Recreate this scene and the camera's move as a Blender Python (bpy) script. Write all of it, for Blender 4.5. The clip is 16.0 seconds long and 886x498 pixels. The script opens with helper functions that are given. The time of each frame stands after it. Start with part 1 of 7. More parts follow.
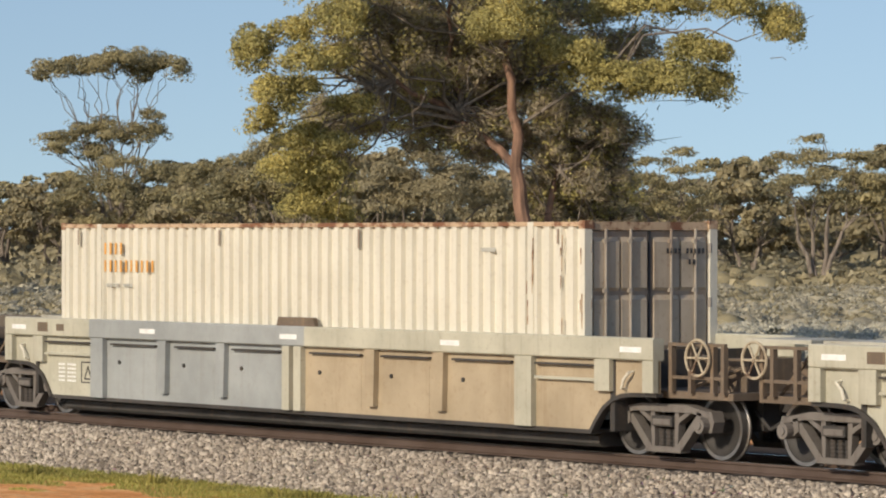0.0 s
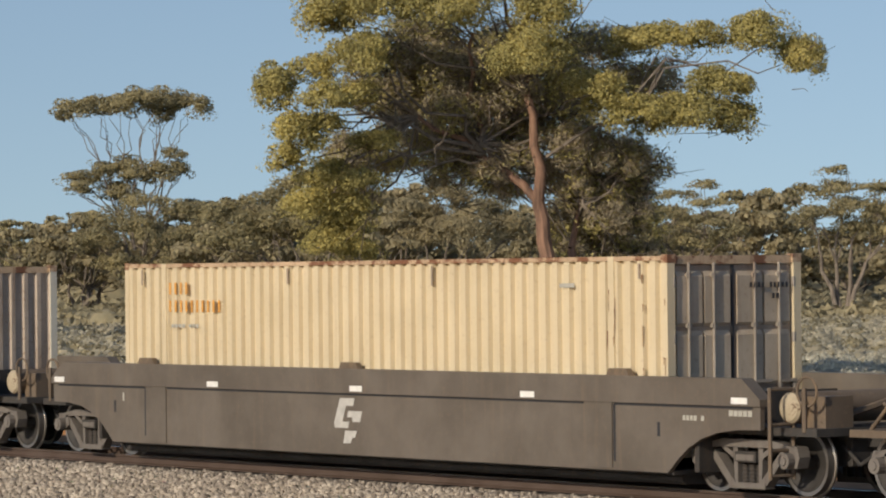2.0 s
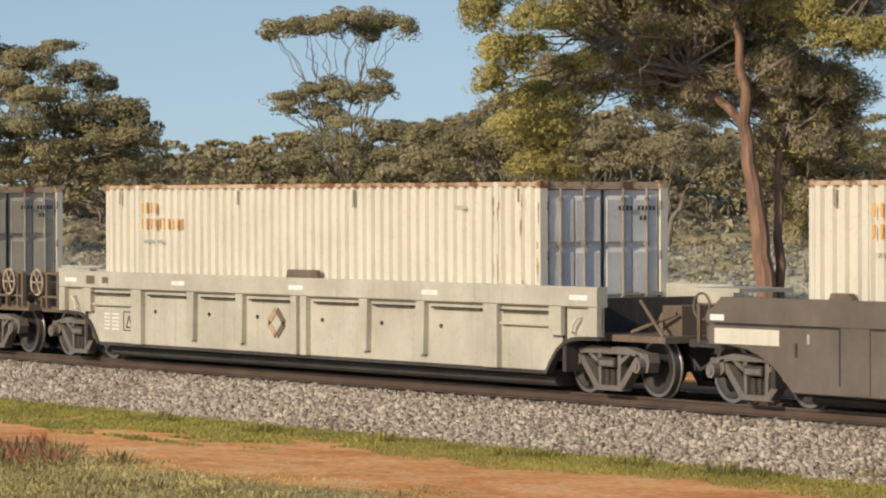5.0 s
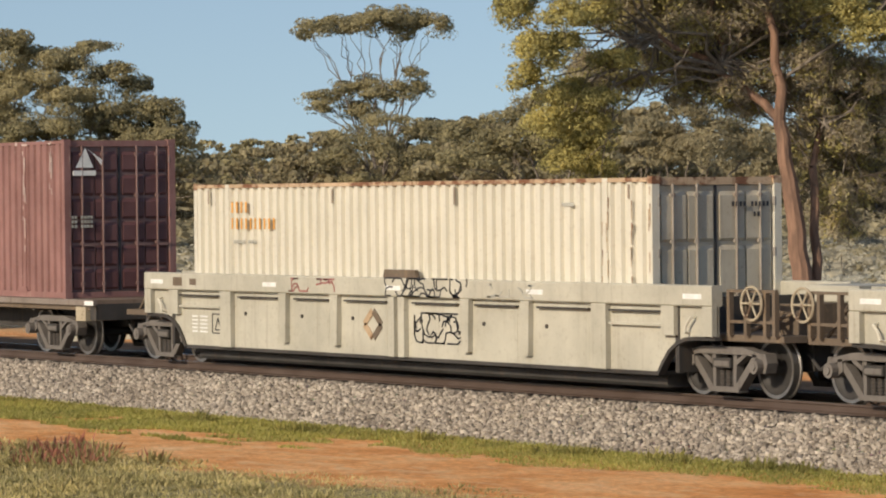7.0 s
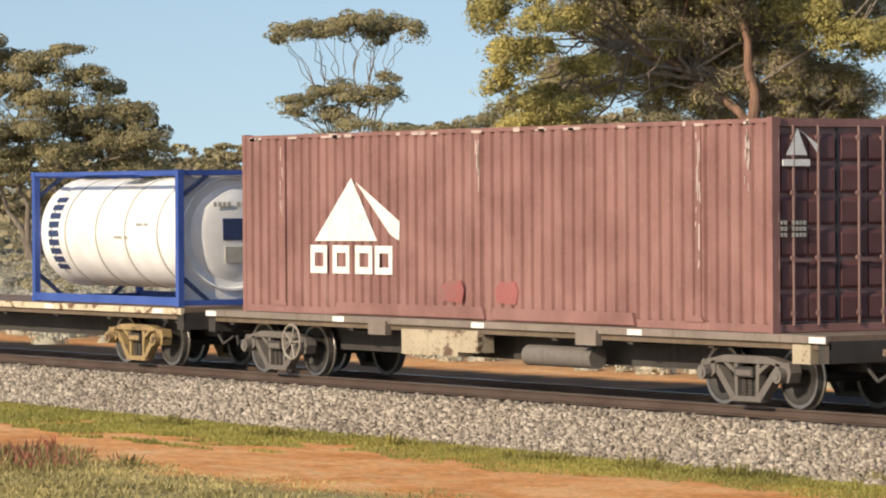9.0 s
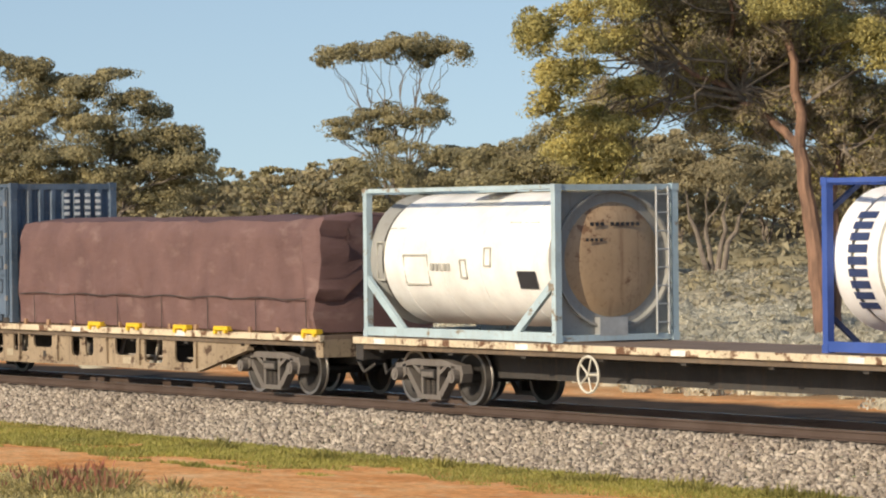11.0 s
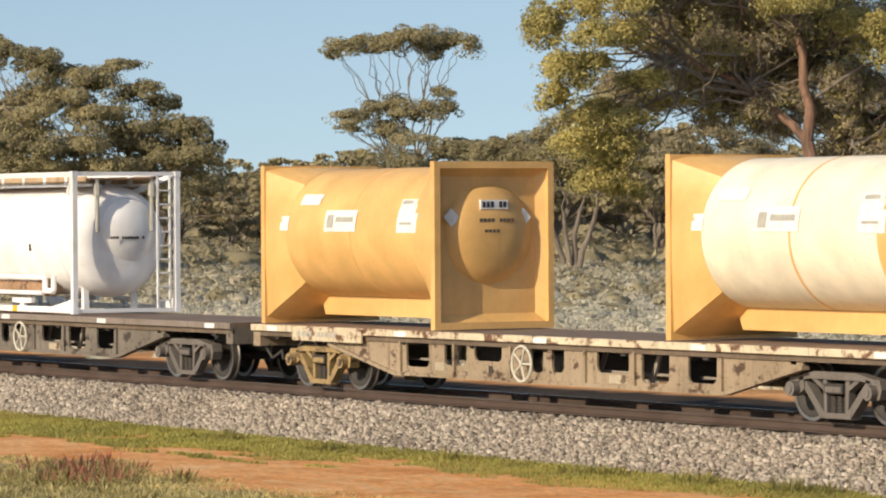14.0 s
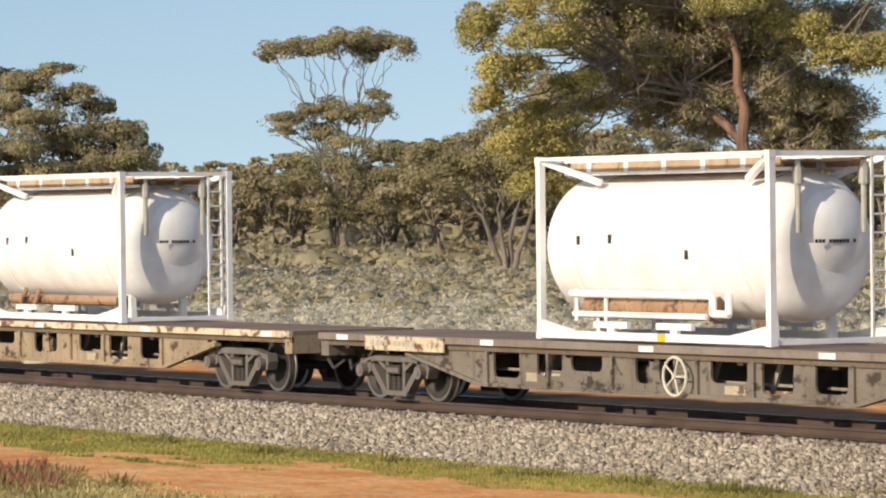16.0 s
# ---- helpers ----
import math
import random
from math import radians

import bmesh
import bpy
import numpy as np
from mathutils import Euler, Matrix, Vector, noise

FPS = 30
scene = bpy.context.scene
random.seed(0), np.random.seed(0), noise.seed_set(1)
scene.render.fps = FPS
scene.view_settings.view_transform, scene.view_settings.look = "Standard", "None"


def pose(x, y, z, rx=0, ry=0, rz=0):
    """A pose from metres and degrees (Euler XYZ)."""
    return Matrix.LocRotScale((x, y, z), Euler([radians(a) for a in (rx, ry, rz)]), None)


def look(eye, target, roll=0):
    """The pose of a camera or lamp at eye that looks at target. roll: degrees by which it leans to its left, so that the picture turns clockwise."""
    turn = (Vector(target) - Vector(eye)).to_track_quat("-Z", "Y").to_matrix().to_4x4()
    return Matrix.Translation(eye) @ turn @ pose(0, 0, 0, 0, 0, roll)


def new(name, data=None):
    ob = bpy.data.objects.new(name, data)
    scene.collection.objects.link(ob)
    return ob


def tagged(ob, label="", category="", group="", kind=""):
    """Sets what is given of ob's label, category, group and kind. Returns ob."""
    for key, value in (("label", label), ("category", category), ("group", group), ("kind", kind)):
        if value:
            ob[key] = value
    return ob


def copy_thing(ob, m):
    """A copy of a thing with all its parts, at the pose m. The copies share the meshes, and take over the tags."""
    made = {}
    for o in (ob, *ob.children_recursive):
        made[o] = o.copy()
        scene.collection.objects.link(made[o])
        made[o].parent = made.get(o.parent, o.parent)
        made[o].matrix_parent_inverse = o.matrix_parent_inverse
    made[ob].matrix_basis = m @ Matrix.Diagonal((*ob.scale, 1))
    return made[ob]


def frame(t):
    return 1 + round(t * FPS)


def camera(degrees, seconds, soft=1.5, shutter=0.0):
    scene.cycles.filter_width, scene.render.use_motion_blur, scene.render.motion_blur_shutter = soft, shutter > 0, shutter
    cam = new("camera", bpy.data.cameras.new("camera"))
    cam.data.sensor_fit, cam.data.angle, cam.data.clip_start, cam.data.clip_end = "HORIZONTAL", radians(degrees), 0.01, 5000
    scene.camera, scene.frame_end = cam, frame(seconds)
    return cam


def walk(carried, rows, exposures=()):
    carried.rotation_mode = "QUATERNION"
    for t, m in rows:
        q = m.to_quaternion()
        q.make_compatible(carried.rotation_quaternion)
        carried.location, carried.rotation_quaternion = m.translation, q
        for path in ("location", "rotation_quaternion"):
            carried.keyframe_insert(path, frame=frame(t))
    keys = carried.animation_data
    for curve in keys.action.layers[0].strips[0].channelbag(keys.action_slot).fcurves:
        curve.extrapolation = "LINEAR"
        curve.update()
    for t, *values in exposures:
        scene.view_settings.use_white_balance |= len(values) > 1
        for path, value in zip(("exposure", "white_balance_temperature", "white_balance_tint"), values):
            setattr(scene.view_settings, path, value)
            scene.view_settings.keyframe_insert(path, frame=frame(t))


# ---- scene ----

# ---------------------------------------------------------------- camera
EYE_Z = 3.086          # above the rail tops
TRACK_Y = 35.26        # centre line of the track, which runs along x
GROUND_Z = -0.72
AIM = [  # seconds, yaw, pitch, roll
    (0.0, 53.763, -0.148, -0.054), (0.5, 53.814, 0.074, 0.214), (1.0, 53.815, 0.431, 0.383),
    (1.5, 53.764, 0.536, 0.645), (2.0, 54.118, 0.387, 0.599), (2.5, 55.019, 0.01, 0.279),
    (3.0, 55.35, -0.242, 0.187), (3.5, 55.794, -0.51, 0.049), (4.0, 56.464, -0.685, 0.009),
    (5.2, 57.25, -0.77, 0.2), (6.5, 57.535, -0.79, 0.466), (7.0, 57.734, -0.797, 0.606),
    (7.5, 57.445, -0.71, 0.75), (8.0, 56.664, -0.687, 0.684), (8.5, 57.071, -0.828, 0.379),
    (9.0, 57.327, -0.724, 0.323), (10.2, 57.85, -0.55, 0.55), (11.5, 58.094, -0.315, 0.632),
    (12.0, 58.187, -0.311, 0.66), (12.5, 58.396, -0.361, 0.694), (13.0, 58.326, -0.428, 0.692),
    (13.5, 58.098, -0.466, 0.544), (14.0, 58.15, -0.497, 0.335), (14.5, 57.973, -0.485, 0.265),
    (15.0, 57.245, -0.499, 0.2), (15.5, 57.404, -0.645, 0.42), (16.0, 57.18, -0.47, 0.615)]
cam = camera(13.286, 16.0, soft=2.05)
walk(cam, [(t, pose(0, 0, EYE_Z, 90 + p, r, y)) for t, y, p, r in AIM],
     exposures=[(t, e, k, 11) for t, e, k in ((0.0, 0.03, 6550), (1.0, -0.15, 6550), (2.0, -0.18, 6550), (3.0, -0.05, 6650), (4.0, 0.03, 6700), (6.5, 0.0, 6750), (8.5, 0.09, 6800), (9.0, 0.31, 6820), (11.5, 0.22, 6850), (13.0, 0.22, 6900), (14.5, 0.22, 6900), (15.0, 0.25, 6850), (16.0, 0.25, 6800))])

# ---------------------------------------------------------------- light
SUN_AZ, SUN_EL = 168.0, 25.5    # degrees; azimuth counted from +y towards +x
world = bpy.data.worlds.new("sky")
scene.world = world
world.use_nodes = True
wn = world.node_tree
sky = wn.nodes.new("ShaderNodeTexSky")
sky.sky_type, sky.sun_disc = "NISHITA", False
sky.sun_elevation, sky.sun_rotation = radians(SUN_EL), radians(SUN_AZ)
sky.air_density, sky.dust_density, sky.ozone_density = 1.0, 0.9, 1.2
# a clear day: the blue of the sky reaches down almost to the horizon
wtc, wmap = wn.nodes.new("ShaderNodeTexCoord"), wn.nodes.new("ShaderNodeMapping")
wmap.inputs["Location"].default_value = (0, 0, 0.12)
wn.links.new(wtc.outputs["Generated"], wmap.inputs[0])
wn.links.new(wmap.outputs[0], sky.inputs[0])
wn.links.new(sky.outputs[0], wn.nodes["Background"].inputs[0])
wn.nodes["Background"].inputs[1].default_value = 0.12
sun_dir = Vector((math.sin(radians(SUN_AZ)) * math.cos(radians(SUN_EL)),
                  math.cos(radians(SUN_AZ)) * math.cos(radians(SUN_EL)), math.sin(radians(SUN_EL))))
sun = new("sun", bpy.data.lights.new("sun", "SUN"))
sun.data.energy, sun.data.angle, sun.data.color = 3.6, radians(0.6), (1.0, 0.88, 0.70)
sun.matrix_world = look(sun_dir * 100, (0, 0, 0))


# ---------------------------------------------------------------- materials
def node_mat(name):
    m = bpy.data.materials.new(name)
    m.use_nodes = True
    nt = m.node_tree
    return m, nt, nt.nodes["Principled BSDF"]


def ramp(nt, fac, stops):
    r = nt.nodes.new("ShaderNodeValToRGB")
    while len(r.color_ramp.elements) < len(stops):
        r.color_ramp.elements.new(0.5)
    for e, (p, c) in zip(r.color_ramp.elements, stops):
        e.position, e.color = p, (*c, 1)
    nt.links.new(fac, r.inputs[0])
    return r.outputs[0]


def noise_tex(nt, scale, detail=4, stretch=None, coord="Object", rough=0.6):
    tc = nt.nodes.new("ShaderNodeTexCoord")
    n = nt.nodes.new("ShaderNodeTexNoise")
    n.inputs["Scale"].default_value, n.inputs["Detail"].default_value = scale, detail
    n.inputs["Roughness"].default_value = rough
    src = tc.outputs[coord]
    if stretch:
        mp = nt.nodes.new("ShaderNodeMapping")
        mp.inputs["Scale"].default_value = stretch
        nt.links.new(src, mp.inputs[0])
        src = mp.outputs[0]
    nt.links.new(src, n.inputs["Vector"])
    return n.outputs["Fac"]


def mix(nt, fac, a, b, mode="MIX"):
    n = nt.nodes.new("ShaderNodeMix")
    n.data_type, n.blend_type = "RGBA", mode
    for sock, v in ((n.inputs[0], fac), (n.inputs[6], a), (n.inputs[7], b)):
        if hasattr(v, "is_linked"):
            nt.links.new(v, sock)
        elif isinstance(v, (int, float)):
            sock.default_value = v
        else:
            sock.default_value = (*v, 1)
    return n.outputs[2]


def bump(nt, bsdf, height, strength=0.3, dist=0.02):
    b = nt.nodes.new("ShaderNodeBump")
    b.inputs["Strength"].default_value, b.inputs["Distance"].default_value = strength, dist
    nt.links.new(height, b.inputs["Height"])
    nt.links.new(b.outputs[0], bsdf.inputs["Normal"])


def painted(name, color, dirt=(0.16, 0.10, 0.06), amount=0.35, rough=0.55, streak=True, fade=0.12, chips=0.0):
    """Weathered paint: two scales of fading, dirt patches and streaks that run down."""
    m, nt, b = node_mat(name)
    light = tuple(min(1, c * (1 + fade) + 0.02) for c in color)
    dark = tuple(c * (1 - fade) for c in color)
    base = ramp(nt, noise_tex(nt, 0.9, 5), [(0.35, dark), (0.65, light)])
    fine = ramp(nt, noise_tex(nt, 14, 6), [(0.56, (0, 0, 0)), (0.78, (amount, amount, amount))])
    base = mix(nt, fine, base, dirt)
    if streak:
        st = ramp(nt, noise_tex(nt, 1.0, 5, (7.0, 7.0, 0.45)), [(0.55, (0, 0, 0)), (0.8, (amount, amount, amount))])
        base = mix(nt, st, base, dirt)
    if chips:
        ch = ramp(nt, noise_tex(nt, 2.6, 9, (1.0, 1.0, 1.3), rough=0.72), [(0.60 - 0.14 * chips, (0, 0, 0)), (0.64 - 0.12 * chips, (1, 1, 1))])
        base = mix(nt, ch, base, dirt)
    nt.links.new(base, b.inputs["Base Color"])
    b.inputs["Roughness"].default_value = rough
    bump(nt, b, noise_tex(nt, 5, 4), 0.15, 0.02)
    return m


def plain(name, color, rough=0.6, metal=0.0):
    m, nt, b = node_mat(name)
    base = ramp(nt, noise_tex(nt, 6, 5), [(0.3, tuple(c * 0.82 for c in color)), (0.7, tuple(min(1, c * 1.12) for c in color))])
    nt.links.new(base, b.inputs["Base Color"])
    b.inputs["Roughness"].default_value, b.inputs["Metallic"].default_value = rough, metal
    return m


RUST = (0.17, 0.075, 0.035)
M = dict(
    cream=painted("cream paint", (0.635, 0.60, 0.50), RUST, 0.20, fade=0.04),
    cream_warm=painted("warm cream paint", (0.63, 0.53, 0.355), RUST, 0.20, fade=0.04),
    rust_rail=painted("rusted rail paint", (0.50, 0.36, 0.23), (0.20, 0.09, 0.045), 0.7, chips=0.75),
    door_grey=painted("grey door paint", (0.46, 0.38, 0.285), RUST, 0.4),
    door_rust=painted("rust-brown door frame", (0.33, 0.26, 0.20), (0.10, 0.06, 0.04), 0.5),
    maroon_light=painted("worn maroon door rib", (0.21, 0.125, 0.112), (0.12, 0.06, 0.05), 0.4),
    plate_grey=painted("dull grey end plate", (0.30, 0.30, 0.28), (0.16, 0.12, 0.09), 0.5),
    door_pale=painted("pale grey door paint", (0.72, 0.70, 0.66), RUST, 0.3),
    door_sage=painted("dull sage grey door paint", (0.50, 0.45, 0.35), RUST, 0.35),
    end_silver=painted("dusty end paint", (0.47, 0.38, 0.295), RUST, 0.8),
    rod=painted("lock rod zinc", (0.31, 0.27, 0.225), RUST, 0.5, 0.5),
    wagon_cream=painted("wagon cream grey paint", (0.44, 0.42, 0.33), (0.18, 0.13, 0.08), 0.4),
    wagon_pale=painted("wagon pale green grey paint", (0.46, 0.435, 0.355), (0.20, 0.15, 0.10), 0.42),
    wagon_blue=painted("wagon blue grey paint", (0.30, 0.315, 0.31), (0.2, 0.17, 0.13), 0.3),
    wagon_brown=painted("dusty brown wagon paint", (0.37, 0.295, 0.195), (0.2, 0.12, 0.06), 0.4),
    wagon_dark=painted("dark grey wagon paint", (0.118, 0.098, 0.078), (0.24, 0.17, 0.11), 0.3),
    underframe=painted("black underframe", (0.035, 0.031, 0.028), (0.12, 0.08, 0.05), 0.5, 0.8),
    under_brown=painted("brown underframe", (0.13, 0.095, 0.065), (0.30, 0.20, 0.11), 0.6, 0.8),
    girder_brown=painted("rusty flaking girder paint", (0.32, 0.245, 0.16), (0.085, 0.05, 0.03), 0.9, 0.8, chips=0.3),
    girder_grey=painted("grimy grey girder paint", (0.17, 0.145, 0.115), (0.05, 0.04, 0.03), 0.7, 0.8, chips=0.4),
    deck_cream=painted("flaking cream deck edge", (0.64, 0.54, 0.38), (0.15, 0.075, 0.04), 0.8, 0.7, chips=0.6),
    box_worn=painted("grimy cream box paint", (0.44, 0.37, 0.26), (0.13, 0.08, 0.05), 0.8, 0.7, chips=0.4),
    deck_grey=painted("grey deck edge", (0.22, 0.18, 0.15), (0.10, 0.06, 0.04), 0.7, 0.7),
    deck_top=painted("worn deck boards", (0.20, 0.14, 0.10), (0.09, 0.06, 0.05), 0.7, 0.85),
    bogie=painted("dusty cast steel", (0.15, 0.132, 0.115), (0.07, 0.05, 0.04), 0.6, 0.7),
    bogie_yellow=painted("dusty yellow cast steel", (0.36, 0.25, 0.11), (0.08, 0.055, 0.04), 0.8, 0.7, chips=0.4),
    wheel=painted("brown wheel steel", (0.026, 0.022, 0.019), (0.055, 0.04, 0.028), 0.5, 0.7, False),
    tread=plain("bright rim steel", (0.34, 0.315, 0.29), 0.35, 0.8),
    rail_side=painted("rusted rail steel", (0.075, 0.046, 0.032), (0.05, 0.032, 0.025), 0.6, 0.7, False),
    rail_top=plain("polished rail head", (0.45, 0.42, 0.40), 0.25, 0.9),
    maroon=painted("faded maroon paint", (0.255, 0.125, 0.11), (0.40, 0.29, 0.25), 0.38, 0.6, True, 0.16),
    maroon_dark=painted("dark maroon door paint", (0.12, 0.048, 0.047), (0.08, 0.05, 0.04), 0.4),
    red_patch=painted("faded red paint", (0.31, 0.095, 0.088), (0.26, 0.125, 0.11), 0.9, chips=0.5),
    white=painted("white tank paint", (0.90, 0.89, 0.87), (0.45, 0.38, 0.28), 0.10, 0.35),
    white_cream=painted("cream white tank paint", (0.86, 0.855, 0.82), (0.42, 0.33, 0.22), 0.16, 0.4),
    tank_end=painted("stained tank end", (0.43, 0.30, 0.18), (0.20, 0.11, 0.06), 0.8, 0.5, chips=0.2),
    bare=plain("dull stainless", (0.55, 0.55, 0.53), 0.4, 0.5),
    blue=painted("bright blue frame paint", (0.035, 0.09, 0.36), (0.1, 0.1, 0.12), 0.2),
    pale_blue=painted("pale blue frame paint", (0.41, 0.53, 0.58), (0.25, 0.2, 0.14), 0.4, chips=0.15),
    yellow=painted("golden yellow tank paint", (0.76, 0.455, 0.16), (0.30, 0.16, 0.05), 0.16, 0.45),
    pale_yellow=painted("bleached yellow tank paint", (0.88, 0.80, 0.62), (0.35, 0.2, 0.07), 0.14, 0.45),
    slate=painted("slate blue paint", (0.085, 0.128, 0.185), (0.30, 0.29, 0.27), 0.6, fade=0.22),
    # slate with shade put into the colour, for door recesses and feet
    slate_shade=painted("slate darkened for shade", (0.04, 0.06, 0.09), (0.2, 0.2, 0.2), 0.3),
    label_white=plain("white label", (0.80, 0.80, 0.77)),
    label_worn=plain("worn off-white lettering", (0.50, 0.49, 0.46)),
    label_orange=plain("orange lettering", (0.68, 0.34, 0.08)),
    label_grey=plain("grey lettering", (0.42, 0.41, 0.36)),
    label_black=plain("black lettering", (0.03, 0.03, 0.035)),
    label_navy=plain("navy label", (0.03, 0.05, 0.13)),
    label_yellow=plain("yellow strap paint", (0.78, 0.52, 0.03)),
    label_blue=plain("bright blue strap", (0.06, 0.25, 0.55)),
    scuff=plain("flaked paint", (0.55, 0.44, 0.40)),
    insulation=painted("rusty brown pipe lagging", (0.36, 0.22, 0.125), (0.13, 0.07, 0.04), 0.6, chips=0.5),
    tan_board=painted("weathered tan boards", (0.50, 0.36, 0.22), (0.22, 0.12, 0.06), 0.6, 0.8, chips=0.3),
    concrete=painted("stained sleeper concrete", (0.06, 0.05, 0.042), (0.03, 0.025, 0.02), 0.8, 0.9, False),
)


def tarp_material():
    m, nt, b = node_mat("brown canvas tarpaulin")
    base = ramp(nt, noise_tex(nt, 1.1, 6), [(0.3, (0.12, 0.066, 0.061)), (0.7, (0.185, 0.105, 0.095))])
    dust = ramp(nt, noise_tex(nt, 1.3, 6, (1.2, 1, 2.6)), [(0.56, (0, 0, 0)), (0.80, (0.36, 0.36, 0.36))])
    nt.links.new(mix(nt, dust, base, (0.42, 0.30, 0.26)), b.inputs["Base Color"])
    b.inputs["Roughness"].default_value = 0.75
    bump(nt, b, noise_tex(nt, 2.5, 6, (1, 1, 2)), 0.5, 0.06)
    return m


def foliage(name, a, b_, c, rough=0.6):
    """Leaf colour varied leaf by leaf, and a little light passing through."""
    m, nt, b = node_mat(name)
    geo = nt.nodes.new("ShaderNodeNewGeometry")
    col = ramp(nt, geo.outputs["Random Per Island"], [(0.0, a), (0.5, b_), (1.0, c)])
    big = ramp(nt, noise_tex(nt, 0.55, 3), [(0.3, (0.72, 0.74, 0.72)), (0.7, (1.2, 1.15, 1.0))])
    col = mix(nt, 1.0, col, big, "MULTIPLY")
    nt.links.new(col, b.inputs["Base Color"])
    b.inputs["Roughness"].default_value = rough
    b.inputs["Specular IOR Level"].default_value = 0.2
    tr = nt.nodes.new("ShaderNodeBsdfTranslucent")
    nt.links.new(col, tr.inputs[0])
    ms = nt.nodes.new("ShaderNodeMixShader")
    ms.inputs[0].default_value = 0.35
    out = nt.nodes["Material Output"]
    nt.links.new(b.outputs[0], ms.inputs[1])
    nt.links.new(tr.outputs[0], ms.inputs[2])
    nt.links.new(ms.outputs[0], out.inputs[0])
    return m


def stones_material():
    m, nt, b = node_mat("ballast stone")
    geo = nt.nodes.new("ShaderNodeNewGeometry")
    col = ramp(nt, geo.outputs["Random Per Island"], [(0.0, (0.15, 0.125, 0.10)), (0.25, (0.265, 0.23, 0.19)), (0.7, (0.395, 0.345, 0.285)), (1.0, (0.55, 0.485, 0.405))])
    dust = ramp(nt, noise_tex(nt, 0.35, 4), [(0.35, (0.86, 0.82, 0.78)), (0.65, (1.1, 1.08, 1.05))])
    nt.links.new(mix(nt, 1.0, col, dust, "MULTIPLY"), b.inputs["Base Color"])
    b.inputs["Roughness"].default_value = 0.9
    return m


def bed_material():
    m, nt, b = node_mat("ballast bed")
    tc = nt.nodes.new("ShaderNodeTexCoord")
    v = nt.nodes.new("ShaderNodeTexVoronoi")
    v.inputs["Scale"].default_value = 14
    nt.links.new(tc.outputs["Object"], v.inputs["Vector"])
    col = ramp(nt, v.outputs["Distance"], [(0.0, (0.36, 0.31, 0.26)), (0.5, (0.22, 0.185, 0.15)), (0.8, (0.09, 0.072, 0.06))])
    col = mix(nt, 0.5, col, v.outputs["Color"], "SOFT_LIGHT")
    # oily grime and the train's shade, painted near-black along sleepers and far shoulder
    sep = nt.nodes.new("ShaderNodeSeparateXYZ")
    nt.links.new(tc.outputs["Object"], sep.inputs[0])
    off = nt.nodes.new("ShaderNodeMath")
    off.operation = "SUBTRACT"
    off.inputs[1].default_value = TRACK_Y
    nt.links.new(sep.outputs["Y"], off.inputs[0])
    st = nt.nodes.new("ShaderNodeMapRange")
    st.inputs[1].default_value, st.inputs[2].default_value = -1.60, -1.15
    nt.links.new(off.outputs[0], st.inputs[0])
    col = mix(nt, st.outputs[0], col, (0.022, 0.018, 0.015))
    nt.links.new(col, b.inputs["Base Color"])
    b.inputs["Roughness"].default_value = 0.95
    b.inputs["Specular IOR Level"].default_value = 0.1
    bump(nt, b, v.outputs["Distance"], 0.9, 0.05)
    return m


